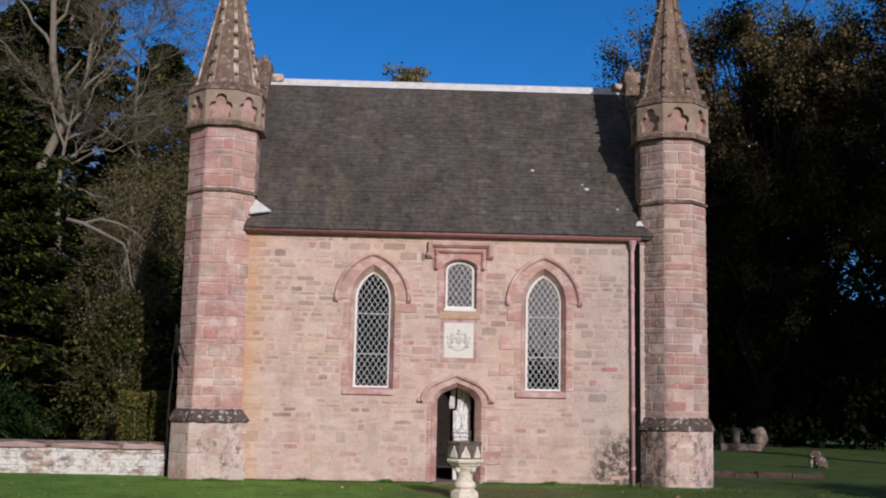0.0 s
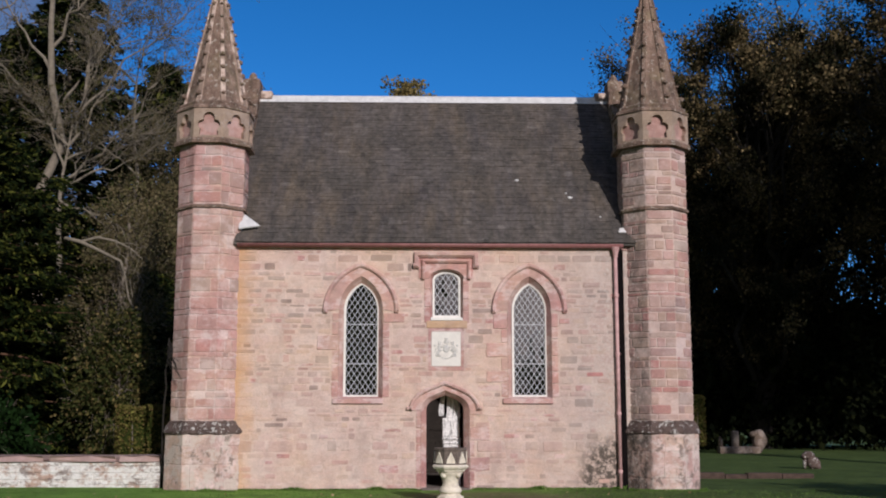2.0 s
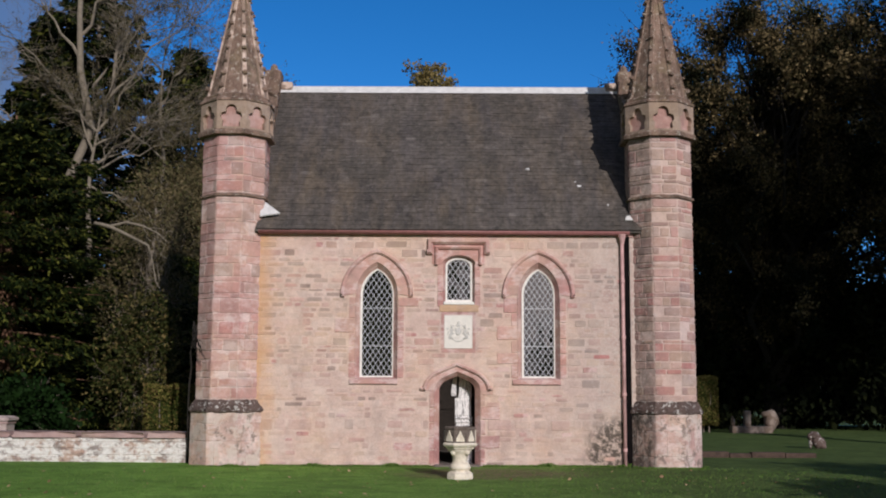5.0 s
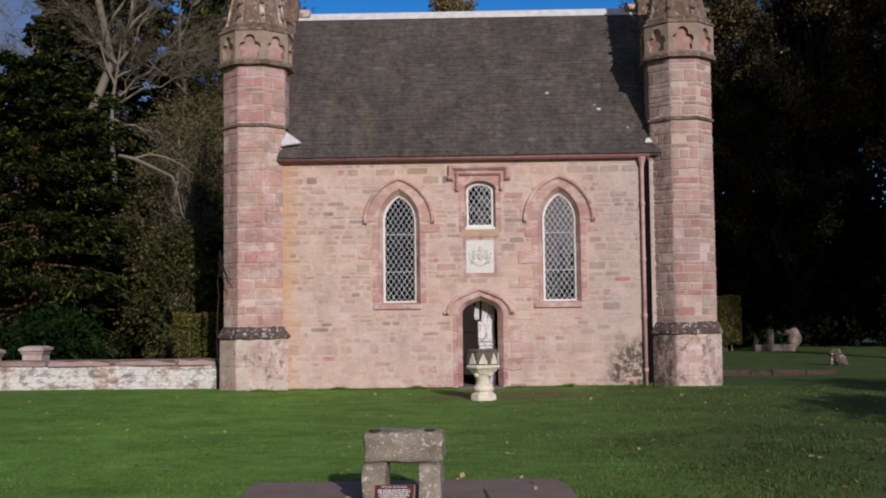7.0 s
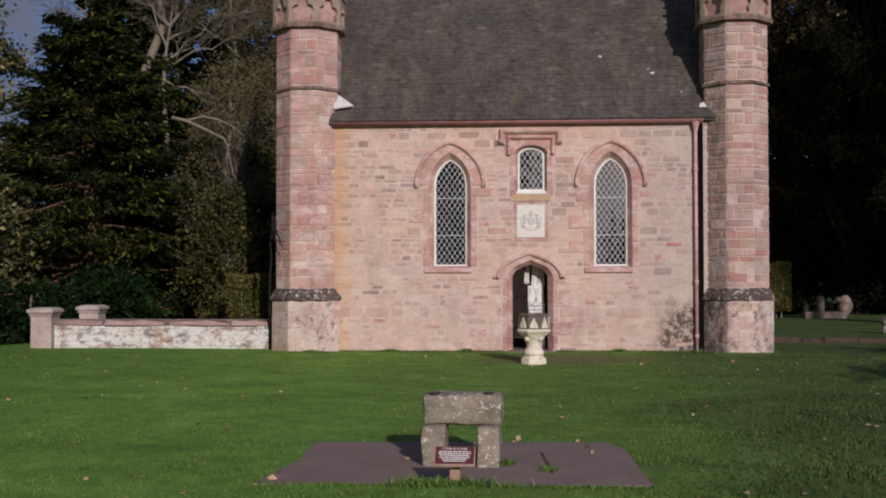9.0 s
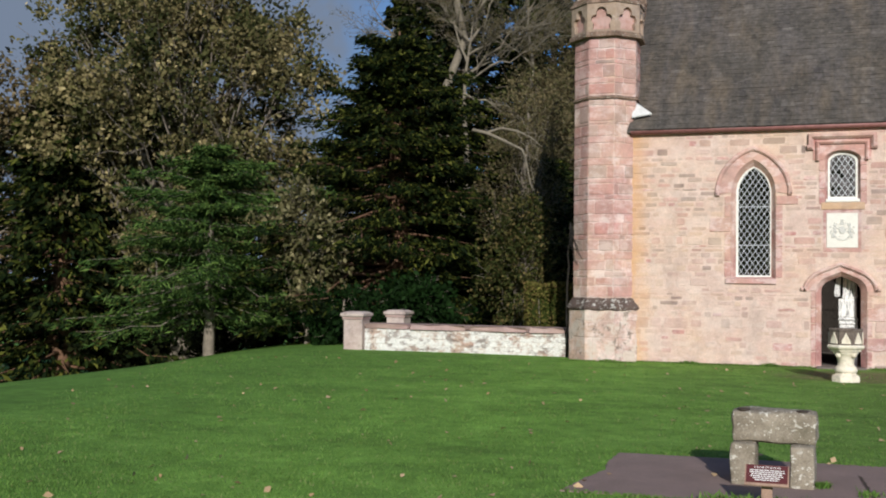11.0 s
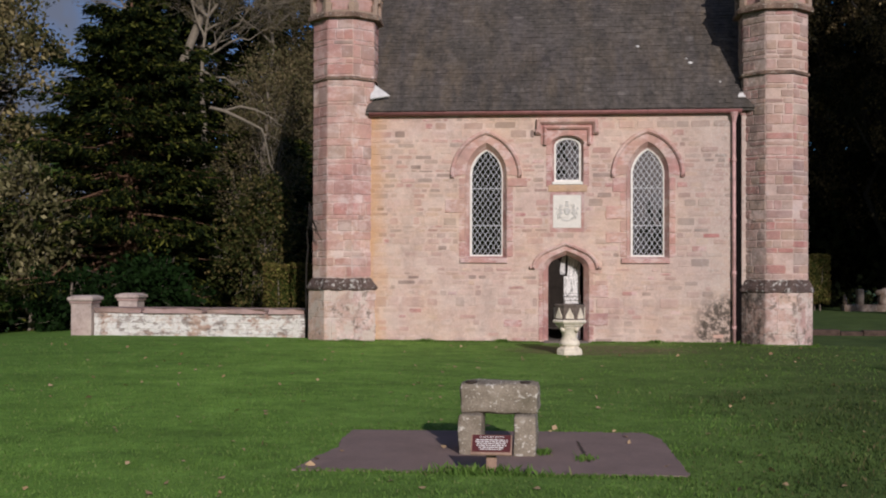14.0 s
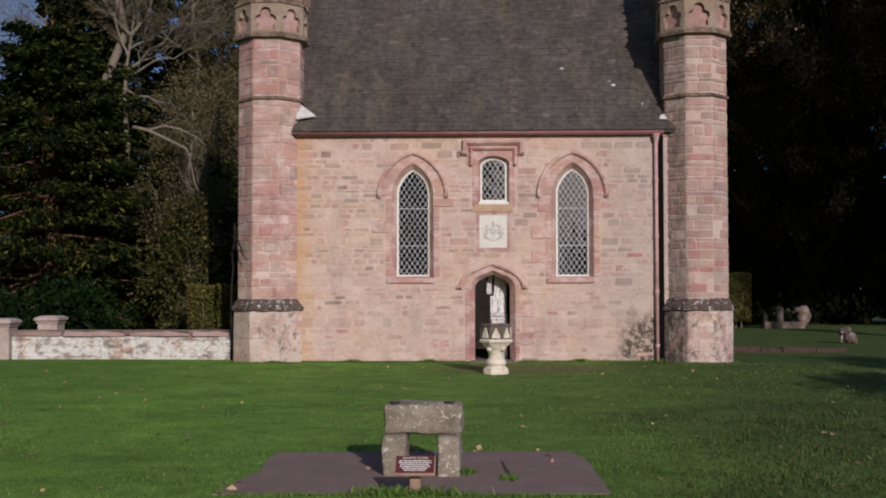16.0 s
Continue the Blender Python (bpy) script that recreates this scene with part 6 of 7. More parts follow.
def conifer(name, at, height, spread, label, seed, mat, bark, limbs=220, sprays=26, size=0.34, base=0.12, droop=0.25, shape=1.0, trunk=0.25, aspect=0.28, lobes=0.5, fill=5, level=0.0, inner=0.3, rag=(0.82, 1.08), category="tree"):
    """Limbs of uneven reach with drooping sprays of needles. level: how far the limbs gather in flat tiers."""
    rng = np.random.default_rng(seed)
    t = thing(name, at, label, category)
    w = Wood()
    w.add(bent((0, 0, -0.6), (0, 0, height), rng, 0.01, 8), [trunk * (1 - 0.95 * i / 8) + 0.012 for i in range(9)], 9)
    cents, outs = [], []
    for i in range(limbs):
        f = (i + rng.random()) / limbs
        if level:
            f += (round(f * 11) / 11 - f) * level
        z = height * (base + (1 - base) * f * 0.96)
        a = 2.4 * i + rng.normal(0, 0.3)
        reach = spread * ((1 - f) ** shape * 0.95 + 0.05)
        lump = noise.noise(Vector((math.cos(a) * 1.6, math.sin(a) * 1.6, z * 0.33 + seed)))
        L = reach * (1.0 + lobes * lump) * rng.uniform(*rag)
        dirv = np.array([math.cos(a), math.sin(a), 0.18 - 0.28 * (1 - f)])
        tip = np.array([0, 0, z]) + dirv * L
        path = bent((0, 0, z), tip, rng, 0.06, 4, droop * L * 0.3)
        r0 = (0.05 * (1 - f) + 0.012) * trunk / 0.3
        w.add(path, [r0, r0 * 0.75, r0 * 0.5, r0 * 0.3, 0.006], 4)
        across = np.array([-dirv[1], dirv[0], 0])
        for _ in range(sprays):
            u = inner + (1.03 - inner) * rng.random() ** 0.8
            k = min(int(u * 4), 3)
            p = path[k] + (path[k + 1] - path[k]) * (u * 4 - k)
            side = across * rng.normal(0, 0.20) * (0.35 + L * 0.6) * (1.2 - u * 0.6)
            q = p + side + np.array([0, 0, -abs(rng.normal(0, 0.16)) * droop * 2 - 0.16 * np.linalg.norm(side)])
            o = dirv * 0.9 + side / (np.linalg.norm(side) + 0.2) * 0.7
            for _ in range(fill):
                cents.append(q + rng.normal(0, 0.12, 3) * (1, 1, 0.6))
                outs.append(o)
    w.mesh("trunk", bark, t)
    c, o = np.array(cents), np.array(outs)
    quads_mesh("crown", leaf_quads(c, size, rng, aspect, o, droop * 1.3, 0.3), mat, t)
    return t


def hedge(name, at, sx, sy, sz, seed, label, n=9000, base=0.0):
    rng = np.random.default_rng(seed)
    t = thing(name, at, label, "hedge")
    w = Wood()
    for _ in range(14):
        x, y = rng.uniform(-sx * 0.35, sx * 0.35), rng.uniform(-sy * 0.35, sy * 0.35)
        w.add(bent((x, y, -0.2), (x * 1.3, y * 1.3, sz * 0.8), rng, 0.05, 3), [0.03, 0.025, 0.018, 0.01], 5)
    w.mesh("stem", M_BARK, t)
    p = rng.uniform(-1, 1, (n, 3))
    ax = rng.integers(0, 3, n)
    sg = np.sign(p[np.arange(n), ax])
    p[np.arange(n), ax] = sg * (1 - np.abs(rng.normal(0, 0.10, n)))
    c = p * np.array([sx / 2, sy / 2, (sz - base) / 2]) + np.array([0, 0, base + (sz - base) / 2])
    c += 0.03 * np.sin(c[:, [1, 2, 0]] * 7)
    quads_mesh("foliage", leaf_quads(c, 0.085, rng, 0.6), L_HEDGE, t)
    inner = bmesh.new()
    box(inner, -sx * 0.42, sx * 0.42, -sy * 0.42, sy * 0.42, base + 0.08, sz * 0.93, 0.05)
    part("dense_core", inner, L_YEW, t, "dark dense inner growth")
    return t


G = ground_height
hedge("clipped_hedge", (-7.33, 3.4, 0.0), 1.30, 1.1, 1.80, 2, "square clipped yellow-green hedge block behind the wall")
hedge("clipped_hedge", (10.14, 19.2, 0.0), 1.08, 1.2, 2.24, 3, "tall clipped green hedge block on the lawn", base=0.3)

# west side
conifer("yew_tree", (-13.9, 8.5, G(-13.9, 8.5)), 10.3, 4.7, "broad dark green yew with drooping sprays", 5, L_YEW, M_BARK_RED, limbs=260, sprays=34, size=0.23, base=0.05, droop=0.30, shape=0.44, trunk=0.45, aspect=0.30, lobes=1.0, fill=12, level=0.2, rag=(0.6, 1.15))
conifer("yew_tree", (-9.6, 12.0, G(-9.6, 12.0)), 6.4, 3.4, "lower dark yew beside the chapel", 6, L_YEW, M_BARK_RED, limbs=170, sprays=26, size=0.22, base=0.03, droop=0.32, shape=0.45, trunk=0.3, aspect=0.30, lobes=0.9, fill=9, level=0.4, rag=(0.65, 1.12))
conifer("cedar_tree", (-18.6, 4.4, G(-18.6, 4.4)), 6.7, 4.2, "young green cedar with level feathery branches", 7, L_SPRUCE, M_BARK, limbs=120, sprays=56, size=0.26, base=0.20, droop=0.22, shape=0.55, trunk=0.19, aspect=0.17, lobes=0.9, fill=5, level=0.75, inner=0.12, rag=(0.6, 1.2))
broadleaf("autumn_tree", (-25.8, 14.0, G(-25.8, 14.0)), 19.0, 5.5, "tall broadleaf tree in golden brown autumn leaf", 8, L_GOLD, M_BARK, leaves=70000, clusters=200, size=0.22, bare=0.08, trunk=0.45, low=0.17, cr=0.95)
broadleaf("autumn_tree", (-33.0, 18.0, G(-33.0, 18.0)), 16.0, 6.0, "broadleaf tree in fading leaf at the wood's edge", 18, L_OAK, M_BARK, leaves=26000, clusters=120, size=0.26, bare=0.05, trunk=0.4, low=0.10, cr=1.0)
broadleaf("pale_tree", (-15.3, 4.6, G(-15.3, 4.6)), 5.9, 1.25, "small tree with pale yellow leaves", 9, L_PALE, M_BARK, leaves=5200, clusters=40, size=0.17, bare=0.1, trunk=0.10, low=0.14, cr=0.42)
conifer("cypress_tree", (-29.5, 11.0, G(-29.5, 11.0)), 13.0, 4.0, "tall dark conifer at the edge of the trees", 10, L_YEW, M_BARK_RED, limbs=200, sprays=22, size=0.42, base=0.03, droop=0.4, shape=0.55, trunk=0.4, aspect=0.36, lobes=0.6, fill=5)
def bare_tree(at, trunk_tip, r, label, seed, boughs, leaves=11000, levels=3):
    """A leaning trunk with boughs (start on the trunk 0..1, reach vector, radius) that fork again and again."""
    rng = np.random.default_rng(seed)
    t = thing("bare_tree", at, label, "tree")
    w = Wood()
    n = 10
    spine = bent((0, 0, -0.6), trunk_tip, rng, 0.025, n)
    w.add(spine, [r * (1 - 0.93 * i / n) for i in range(n + 1)], 9)
    tips = []

    def grow(a, d, rad, depth):
        L = np.linalg.norm(d)
        path = bent(a, np.asarray(a) + d, rng, 0.09, 5, -0.06 * L)
        w.add(path, [0.8 * rad * (1 - 0.7 * i / 5) + 0.002 for i in range(6)], 6 if depth > 1 else 4)
        tips.append(path[-1])
        if depth > 0:
            for k in range(5 if depth > 1 else 8):
                i = int(rng.integers(1, 6))
                d2 = d * rng.uniform(0.30, 0.55) + rng.normal(0, 0.26, 3) * L * (1, 1, 0.8)
                grow(path[i], d2, rad * rng.uniform(0.32, 0.48), depth - 1)

    for f, d, rad in boughs:
        k = min(int(f * n), n - 1)
        p = spine[k] + (spine[k + 1] - spine[k]) * (f * n - k)
        grow(p, np.asarray(d, float), rad, levels)
    w.mesh("trunk", M_BARK_PALE, t)
    tp = np.array(tips)
    c = tp[rng.integers(0, len(tp), leaves)] + rng.normal(0, 0.07, (leaves, 3))
    quads_mesh("crown", leaf_quads(c, 0.065, rng, 0.6), L_BROWN, t)
    return t


bare_tree((-14.5, 15.0, G(-14.5, 15.0)), (0.4, 0.0, 23.0), 0.30, "tall half-bare tree with a straight pale trunk", 12,
          ((0.45, (-2.6, 0.3, 1.6), 0.10), (0.5, (-2.2, -0.4, 2.6), 0.09), (0.55, (1.6, 0.4, 3.0), 0.09), (0.62, (-1.8, 0.2, 2.4), 0.09), (0.66, (2.0, -0.3, 2.6), 0.09), (0.74, (-2.0, 0.3, 1.6), 0.07), (0.8, (1.8, 0.3, 2.0), 0.07), (0.9, (-1.2, 0, 2.2), 0.06), (0.42, (-2.8, 0.3, -0.4), 0.08)))
bare_tree((-13.9, 14.6, G(-13.9, 14.6)), (0.6, 0.4, 12.6), 0.24, "bare pale tree with fanned upright limbs", 11,
          ((0.80, (2.2, 0.2, 1.7), 0.085), (0.84, (-0.6, 0.1, 1.5), 0.07), (0.86, (1.9, -0.2, 0.8), 0.07), (0.9, (1.2, 0.2, 2.0), 0.08), (0.95, (0.9, 0.3, 3.3), 0.13), (0.75, (2.1, 0.1, -0.9), 0.06), (0.78, (2.4, -0.1, 0.9), 0.07), (0.98, (1.4, 0, 2.6), 0.07), (0.9, (-1.6, 0.3, 1.8), 0.06), (0.97, (3.2, 0.3, 3.2), 0.07)), leaves=11000)
bare_tree((-11.7, 16.5, G(-11.7, 16.5)), (0.2, 0.4, 15.5), 0.20, "slim bare tree with long arching twigs", 19,
          ((0.6, (1.5, 0.2, 0.6), 0.06), (0.7, (-1.8, 0.2, 1.6), 0.06), (0.74, (1.3, 0.1, 1.2), 0.06), (0.84, (1.0, 0.1, 1.6), 0.06), (0.92, (-1.6, 0.1, 1.8), 0.06), (0.96, (0.6, 0.1, 2.2), 0.05), (0.5, (1.5, 0.1, 0.4), 0.05)), leaves=16000)
broadleaf("bare_tree", (-8.6, 19.5, G(-8.6, 19.5)), 14.5, 3.4, "slender half-bare tree beside the chapel", 13, L_BROWN, M_BARK, leaves=55000, clusters=120, size=0.10, bare=0.1, twigs=6, limb=0.6, trunk=0.3, low=0.10, cr=0.85)
conifer("fir_tree", (-19.3, 25.0, G(-19.3, 25)), 20.5, 4.6, "tall dark fir behind the bare trees", 14, L_YEW, M_BARK, limbs=240, sprays=26, size=0.45, base=0.05, droop=0.45, shape=0.7, trunk=0.4, aspect=0.36, lobes=0.8, fill=4)
conifer("fir_tree", (-13.0, 27.0, G(-13.0, 27)), 19.0, 5.0, "tall dark fir behind the bare trees", 15, L_YEW, M_BARK, limbs=240, sprays=26, size=0.45, base=0.05, droop=0.45, shape=0.6, trunk=0.4, aspect=0.36, lobes=0.9, fill=4)

conifer("fir_tree", (-16.6, 24.0, G(-16.6, 24)), 22.5, 5.0, "tall dark fir behind the bare trees", 17, L_YEW, M_BARK, limbs=260, sprays=26, size=0.45, base=0.05, droop=0.45, shape=0.6, trunk=0.4, aspect=0.36, lobes=0.9, fill=4)
conifer("fir_tree", (-10.2, 24.0, G(-10.2, 24)), 13.5, 4.2, "dark fir in the thicket behind the turret", 24, L_UNDER_SHADE, M_BARK, limbs=200, sprays=18, size=0.42, base=0.03, droop=0.45, shape=0.45, trunk=0.3, aspect=0.36, lobes=0.9, fill=4)

broadleaf("bare_tree", (-10.6, 15.5, G(-10.6, 15.5)), 10.5, 2.4, "thicket of brown twiggy growth beside the turret", 16, L_BROWN, M_BARK, leaves=52000, clusters=100, size=0.12, bare=0.0, twigs=5, limb=0.5, trunk=0.15, low=0.05, cr=0.8)

# dead pale limb that hangs out beside the turret
rngl = np.random.default_rng(4)
limb = thing("dead_branch", (-10.75, 7.0, 6.75), "pale dead limb hanging from a tree", "branch")
w = Wood()
main = [np.array(p) for p in ((-0.9, 2.6, 0.1), (0.0, 0, -0.15), (0.42, 0, -0.25), (1.0, 0, -0.52), (1.6, 0, -0.82), (1.75, 0, -1.3), (1.87, 0, -1.9), (2.2, 0, -2.5))]
w.add(main, [0.055, 0.055, 0.06, 0.05, 0.038, 0.025, 0.018, 0.007], 7)
fork = [main[2], main[2] + (0.5, 0, 0.13), main[2] + (1.0, 0, 0.02), main[2] + (1.45, 0, -0.2), main[2] + (1.8, 0, -0.5)]
w.add(fork, [0.045, 0.042, 0.034, 0.022, 0.008], 7)
for a, d, r in ((main[4], (0.5, 0, -1.3), 0.018), (main[4], (0.25, 0, -0.9), 0.014), (main[5], (-0.2, 0.1, -1.0), 0.014), (main[6], (0.3, 0, -0.5), 0.010), (fork[2], (0.75, 0, -0.15), 0.018), (fork[2], (0.4, 0.1, -0.8), 0.014), (fork[3], (0.4, 0, -1.1), 0.012), (fork[1], (0.5, 0, 0.4), 0.012)):
    e = a + np.array(d)
    w.add(bent(a, e, rngl, 0.14, 6, 0.05), [r * (1 - 0.13 * i) for i in range(7)], 5)
    for _ in range(3):
        w.add(bent(e, e + rngl.normal(0, 0.28, 3) + (0.05, 0, -0.25), rngl, 0.15, 3), [0.007, 0.006, 0.005, 0.003], 4)
w.mesh("limb", M_BARK_PALE, limb)

# twigs of a shrub against the turret
w = Wood()
for k in range(9):
    e = np.array([rngl.uniform(0.12, 0.45), -0.62 - 0.1 * rngl.random(), rngl.uniform(-1.05, -0.1)])
    p = bent((0.10, -0.50, -0.05 - 0.03 * k), e, rngl, 0.10, 4)
    w.add(p, [0.014, 0.012, 0.009, 0.006, 0.003], 4)
    w.add(bent(p[2], p[2] + rngl.normal(0, 0.12, 3) * (1, 0.2, 1) + (0.05, -0.02, -0.12), rngl, 0.1, 3), [0.007, 0.006, 0.004, 0.002], 4)
w.add(bent((-0.15, 0.35, -3.3), (-0.05, -0.1, -1.5), rngl, 0.03, 4) + bent((-0.05, -0.1, -1.5), (0.10, -0.50, -0.05), rngl, 0.03, 4)[1:], [0.03, 0.028, 0.026, 0.025, 0.024, 0.022, 0.02, 0.018, 0.015], 5)
tw = thing("bare_twigs", (-6.1, 0.15, 3.3), "bare twigs of a climber on the turret", "climber")
w.mesh("twig", M_BARK_DARK, tw)

broadleaf("autumn_tree", (-38.5, 13.0, G(-38.5, 13.0)), 15.0, 5.5, "broadleaf tree in fading leaf at the wood's end", 23, L_OAK, M_BARK, leaves=26000, clusters=110, size=0.26, bare=0.05, trunk=0.4, low=0.05, cr=1.0)

# low shrubs behind the wall
broadleaf("shrub", (-8.75, 5.8, G(-8.75, 5.8)), 4.3, 0.85, "olive and rusty leafy thicket behind the clipped hedge", 25, L_OLIVE, M_BARK, leaves=9000, clusters=50, size=0.12, bare=0.05, trunk=0.05, low=0.05, cr=0.42, category="shrub")
broadleaf("bare_tree", (-9.5, 9.0, G(-9.5, 9.0)), 8.6, 1.2, "slim brown twiggy tree beside the turret", 26, L_BROWN, M_BARK, leaves=9000, clusters=60, size=0.09, bare=0.1, twigs=6, limb=0.6, trunk=0.10, low=0.15, cr=0.55)
broadleaf("shrub", (-11.6, 4.6, G(-11.6, 4.6)), 1.7, 1.0, "bright green leafy shrub behind the wall", 21, L_SHRUB, M_BARK, leaves=7000, clusters=34, size=0.17, bare=0.0, trunk=0.05, low=0.05, cr=0.4, category="shrub")
broadleaf("shrub", (-13.6, 3.6, G(-13.6, 3.6)), 1.5, 1.3, "dark green shrub under the trees", 22, L_SHRUB, M_BARK, leaves=5000, clusters=24, size=0.16, bare=0.0, trunk=0.05, low=0.05, cr=0.35, category="shrub")
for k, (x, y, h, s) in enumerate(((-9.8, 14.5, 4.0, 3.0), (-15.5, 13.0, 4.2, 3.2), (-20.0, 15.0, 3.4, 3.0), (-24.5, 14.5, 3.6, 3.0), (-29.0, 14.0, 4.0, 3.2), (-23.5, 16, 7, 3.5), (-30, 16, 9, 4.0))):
    broadleaf("dark_shrub", (x, y, G(x, y)), h, s, "evergreen undergrowth coloured near-black for the shade under the trees", 30 + k, L_UNDER_SHADE, M_BARK, leaves=9000, clusters=50, size=0.26, bare=0.0, trunk=0.08, low=0.02, cr=0.7, category="shrub")

# behind the chapel
broadleaf("far_tree", (-2.4, 36.0, G(-2.4, 36)), 21.1, 3.0, "autumn treetop behind the chapel roof", 41, L_TOP, M_BARK, leaves=26000, clusters=90, size=0.20, bare=0.05, trunk=0.3, low=0.55, cr=0.6)

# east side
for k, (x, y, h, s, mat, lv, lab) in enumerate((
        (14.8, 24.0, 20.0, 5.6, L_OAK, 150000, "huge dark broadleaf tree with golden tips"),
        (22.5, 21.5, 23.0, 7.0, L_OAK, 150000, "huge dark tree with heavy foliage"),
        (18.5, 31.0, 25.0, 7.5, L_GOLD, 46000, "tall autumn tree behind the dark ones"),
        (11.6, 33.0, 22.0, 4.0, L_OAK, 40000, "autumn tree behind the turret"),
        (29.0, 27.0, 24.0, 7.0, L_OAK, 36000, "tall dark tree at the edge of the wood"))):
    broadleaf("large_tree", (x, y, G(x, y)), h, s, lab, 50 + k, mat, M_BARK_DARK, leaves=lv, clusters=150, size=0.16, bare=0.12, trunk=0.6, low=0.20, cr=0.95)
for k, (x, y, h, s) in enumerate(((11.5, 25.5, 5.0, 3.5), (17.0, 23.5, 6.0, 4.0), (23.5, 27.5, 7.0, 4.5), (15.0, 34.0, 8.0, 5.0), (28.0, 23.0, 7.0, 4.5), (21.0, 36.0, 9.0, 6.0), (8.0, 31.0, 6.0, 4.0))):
    broadleaf("dark_shrub", (x, y, G(x, y)), h, s, "dense undergrowth coloured near-black for the shade beneath the great trees", 60 + k, L_UNDER_SHADE, M_BARK_DARK, leaves=14000, clusters=60, size=0.34, bare=0.0, trunk=0.1, low=0.0, cr=1.0, category="shrub")

# tall trees beside and behind the path that throw their shade on the east side
for k, (x, y, h, s, lv, low) in enumerate(((23.0, -11.0, 25.0, 6.0, 20000, 0.70), (31.5, -12.0, 27.5, 6.5, 20000, 0.68), (40.0, -10.0, 27.0, 7.0, 15000, 0.5),
                                           (13.2, -20.0, 7.2, 1.9, 7000, 0.4), (16.6, -19.0, 8.6, 2.0, 8000, 0.45), (-7.2, -54.0, 18.0, 6.4, 45000, 0.04), (8.6, -54.0, 5.6, 2.0, 6000, 0.1), (-18.0, -60.0, 15.0, 6.5, 14000, 0.12), (-30.0, -52.0, 14.0, 6.5, 12000, 0.12))):
    broadleaf("shade_tree", (x, y, G(x, y)), h, s, "tall leafy tree beside the lawn", 80 + k, L_GREEN, M_BARK, limb=0.3, twigs=2, leaves=lv, clusters=110, size=0.6 if h > 10 else 0.3, bare=0.0, trunk=0.5 if h > 10 else 0.15, low=low, cr=1.4 if h > 10 else 0.6)


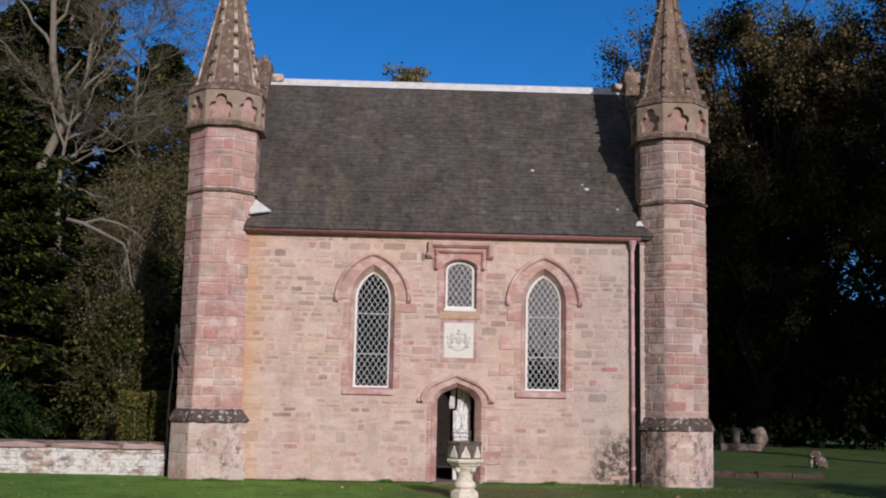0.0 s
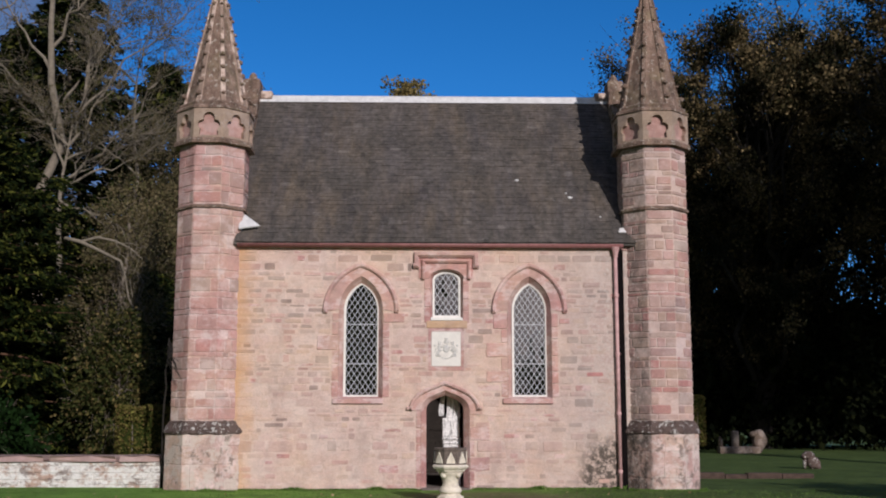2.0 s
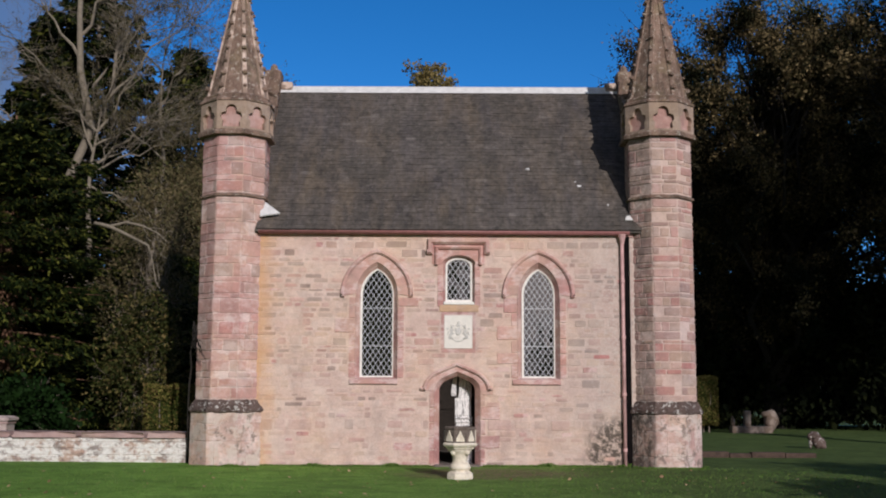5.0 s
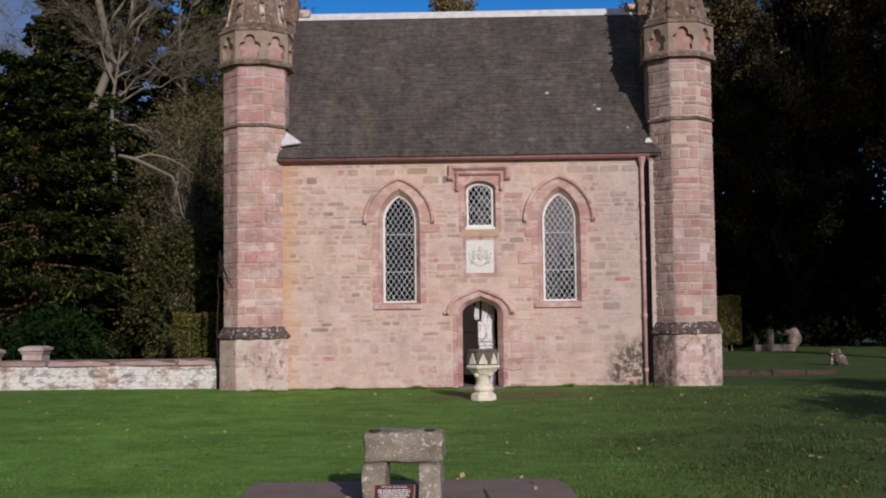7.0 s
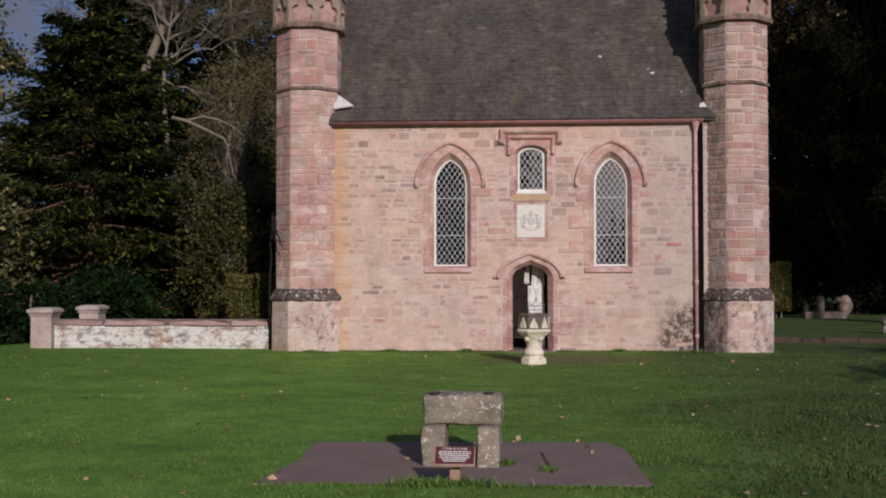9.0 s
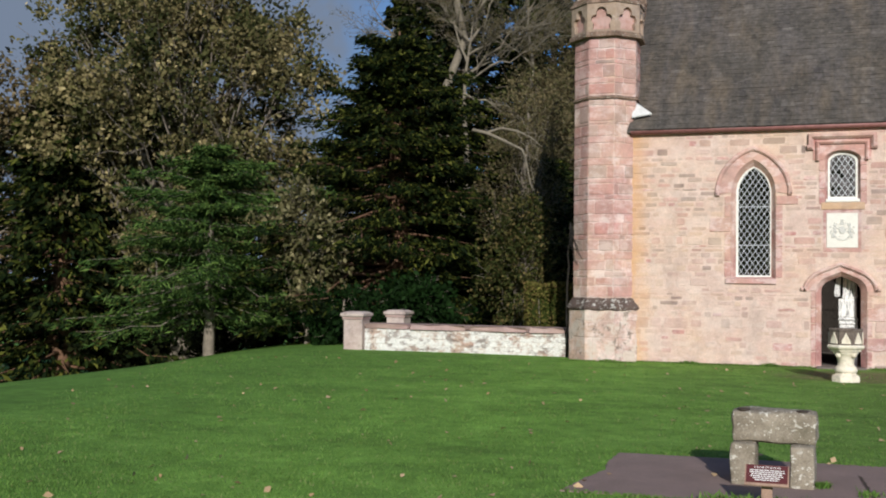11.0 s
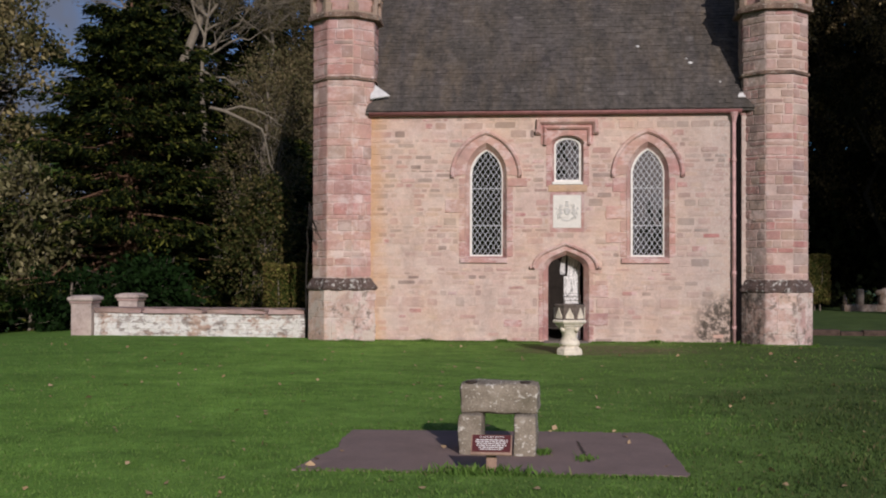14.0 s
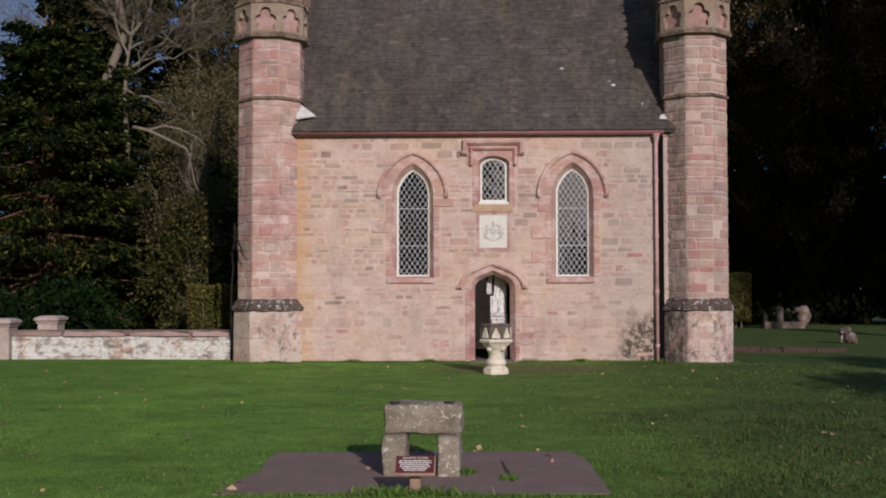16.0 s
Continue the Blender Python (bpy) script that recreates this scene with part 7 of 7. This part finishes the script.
# ---- grass tufts and fallen leaves ----
def grass_blades():
    rng = np.random.default_rng(77)
    n = 190000
    y = -18.8 + 18.6 * rng.random(n) ** 2.2
    x = rng.uniform(-1, 1, n) * (4.0 + (y + 25) * 0.42) - 1.0 - 1.2 * rng.random(n)
    inside = (x > -2.52) & (x < 0.79) & (y > -15.93) & (y < -13.60)
    door = (np.abs(x - 0.2) < 0.8 + 0.3 * rng.random(n)) & (y > -1.0 - 0.5 * rng.random(n))
    keep = ~inside & ~door
    x, y = x[keep], y[keep]
    # thicker rough grass at the foot of walls and round the slab
    m = 7000
    ex = rng.uniform(-6.2, 5.6, m)
    ey = -0.03 - np.abs(rng.normal(0, 0.05, m))
    tur = (ex < -4.45) | (ex > 3.95)
    ey[tur] -= 0.42
    ok = np.abs(ex - 0.0) > 0.6
    m2 = 1700
    sx = rng.uniform(-2.6, 0.8, m2)
    sy = np.where(rng.random(m2) < 0.75, -15.94 - np.abs(rng.normal(0, 0.05, m2)), -13.58 + np.abs(rng.normal(0, 0.04, m2)))
    m3 = 110
    tx, ty = rng.normal(-0.06, 0.045, m3), rng.normal(-15.2, 0.07, m3)
    t4, u4 = rng.normal(-0.44, 0.03, 160), rng.normal(-14.95, 0.04, 160)
    t5, u5 = rng.normal(-0.95, 0.22, 420), rng.normal(-15.94, 0.04, 420)
    X = np.concatenate([x, ex[ok], sx, tx, t4, t5])
    Y = np.concatenate([y, ey[ok], sy, ty, u4, u5])
    patch = 0.5 + 0.5 * np.sin(x * 2.1 + 1.3 * np.sin(y * 1.7)) * np.sin(y * 2.6 + 1.1 * np.sin(x * 1.3))
    rough = np.clip((x + 0.4 * np.sin(y * 1.1) - 0.6) / 2.5, 0, 1) * np.clip((-6.0 - y) / 5.0, 0.25, 1)      # coarser, uncut turf on the east side
    lawn_h = rng.uniform(0.012, 0.028, len(x)) * (0.7 + 0.6 * patch) + rough * rng.uniform(0.004, 0.032, len(x)) * (0.4 + 0.9 * patch)
    H = np.concatenate([lawn_h, rng.uniform(0.02, 0.05, ok.sum()) + 0.09 * np.clip(np.sin(ex[ok] * 5.3) * np.sin(ex[ok] * 1.7 + 1) - 0.3, 0, 1) * rng.random(ok.sum()), rng.uniform(0.015, 0.04, m2), rng.uniform(0.02, 0.05, m3), rng.uniform(0.02, 0.06, 160), rng.uniform(0.03, 0.09, 420)])
    Z = np.array([ground_height(a, b) for a, b in zip(X, Y)])
    sl = (X > -2.5) & (X < 0.78) & (Y > -15.9) & (Y < -13.6)
    Z[sl] = SLAB_Z
    a = rng.uniform(0, 2 * math.pi, len(X))
    w = H * 0.14 + 0.003
    lx, ly = rng.normal(0, 0.5, len(X)) * H, rng.normal(0, 0.5, len(X)) * H
    c, s = np.cos(a) * w, np.sin(a) * w
    v = np.stack([np.stack([X - c, Y - s, Z - 0.006], 1), np.stack([X + c, Y + s, Z - 0.006], 1),
                  np.stack([X + c * 0.6 + lx * 0.5, Y + s * 0.6 + ly * 0.5, Z + H * 0.6], 1), np.stack([X + lx, Y + ly, Z + H], 1)], 1)
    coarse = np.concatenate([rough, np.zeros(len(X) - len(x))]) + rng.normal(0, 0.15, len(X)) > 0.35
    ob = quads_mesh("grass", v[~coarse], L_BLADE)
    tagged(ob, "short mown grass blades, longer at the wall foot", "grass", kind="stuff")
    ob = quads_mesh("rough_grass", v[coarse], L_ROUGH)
    tagged(ob, "coarse dull olive turf on the east side", "grass", kind="stuff")


grass_blades()
rngf = np.random.default_rng(9)
n = 430
fy = -19 + 18 * rngf.random(n)
fx = rngf.uniform(-1, 1, n) * (4.5 + (fy + 25) * 0.42) - 1.5
fz = np.array([ground_height(a, b) + 0.022 for a, b in zip(fx, fy)])
q = leaf_quads(np.stack([fx, fy, fz], 1), 0.074, rngf, 0.75, None, 0.0, 0.8)
tagged(quads_mesh("fallen_leaves", q, L_FALLEN), "scattered brown fallen leaves on the grass", "leaves", kind="stuff")

# ---- masonry pieces ----
rubble()
slates()
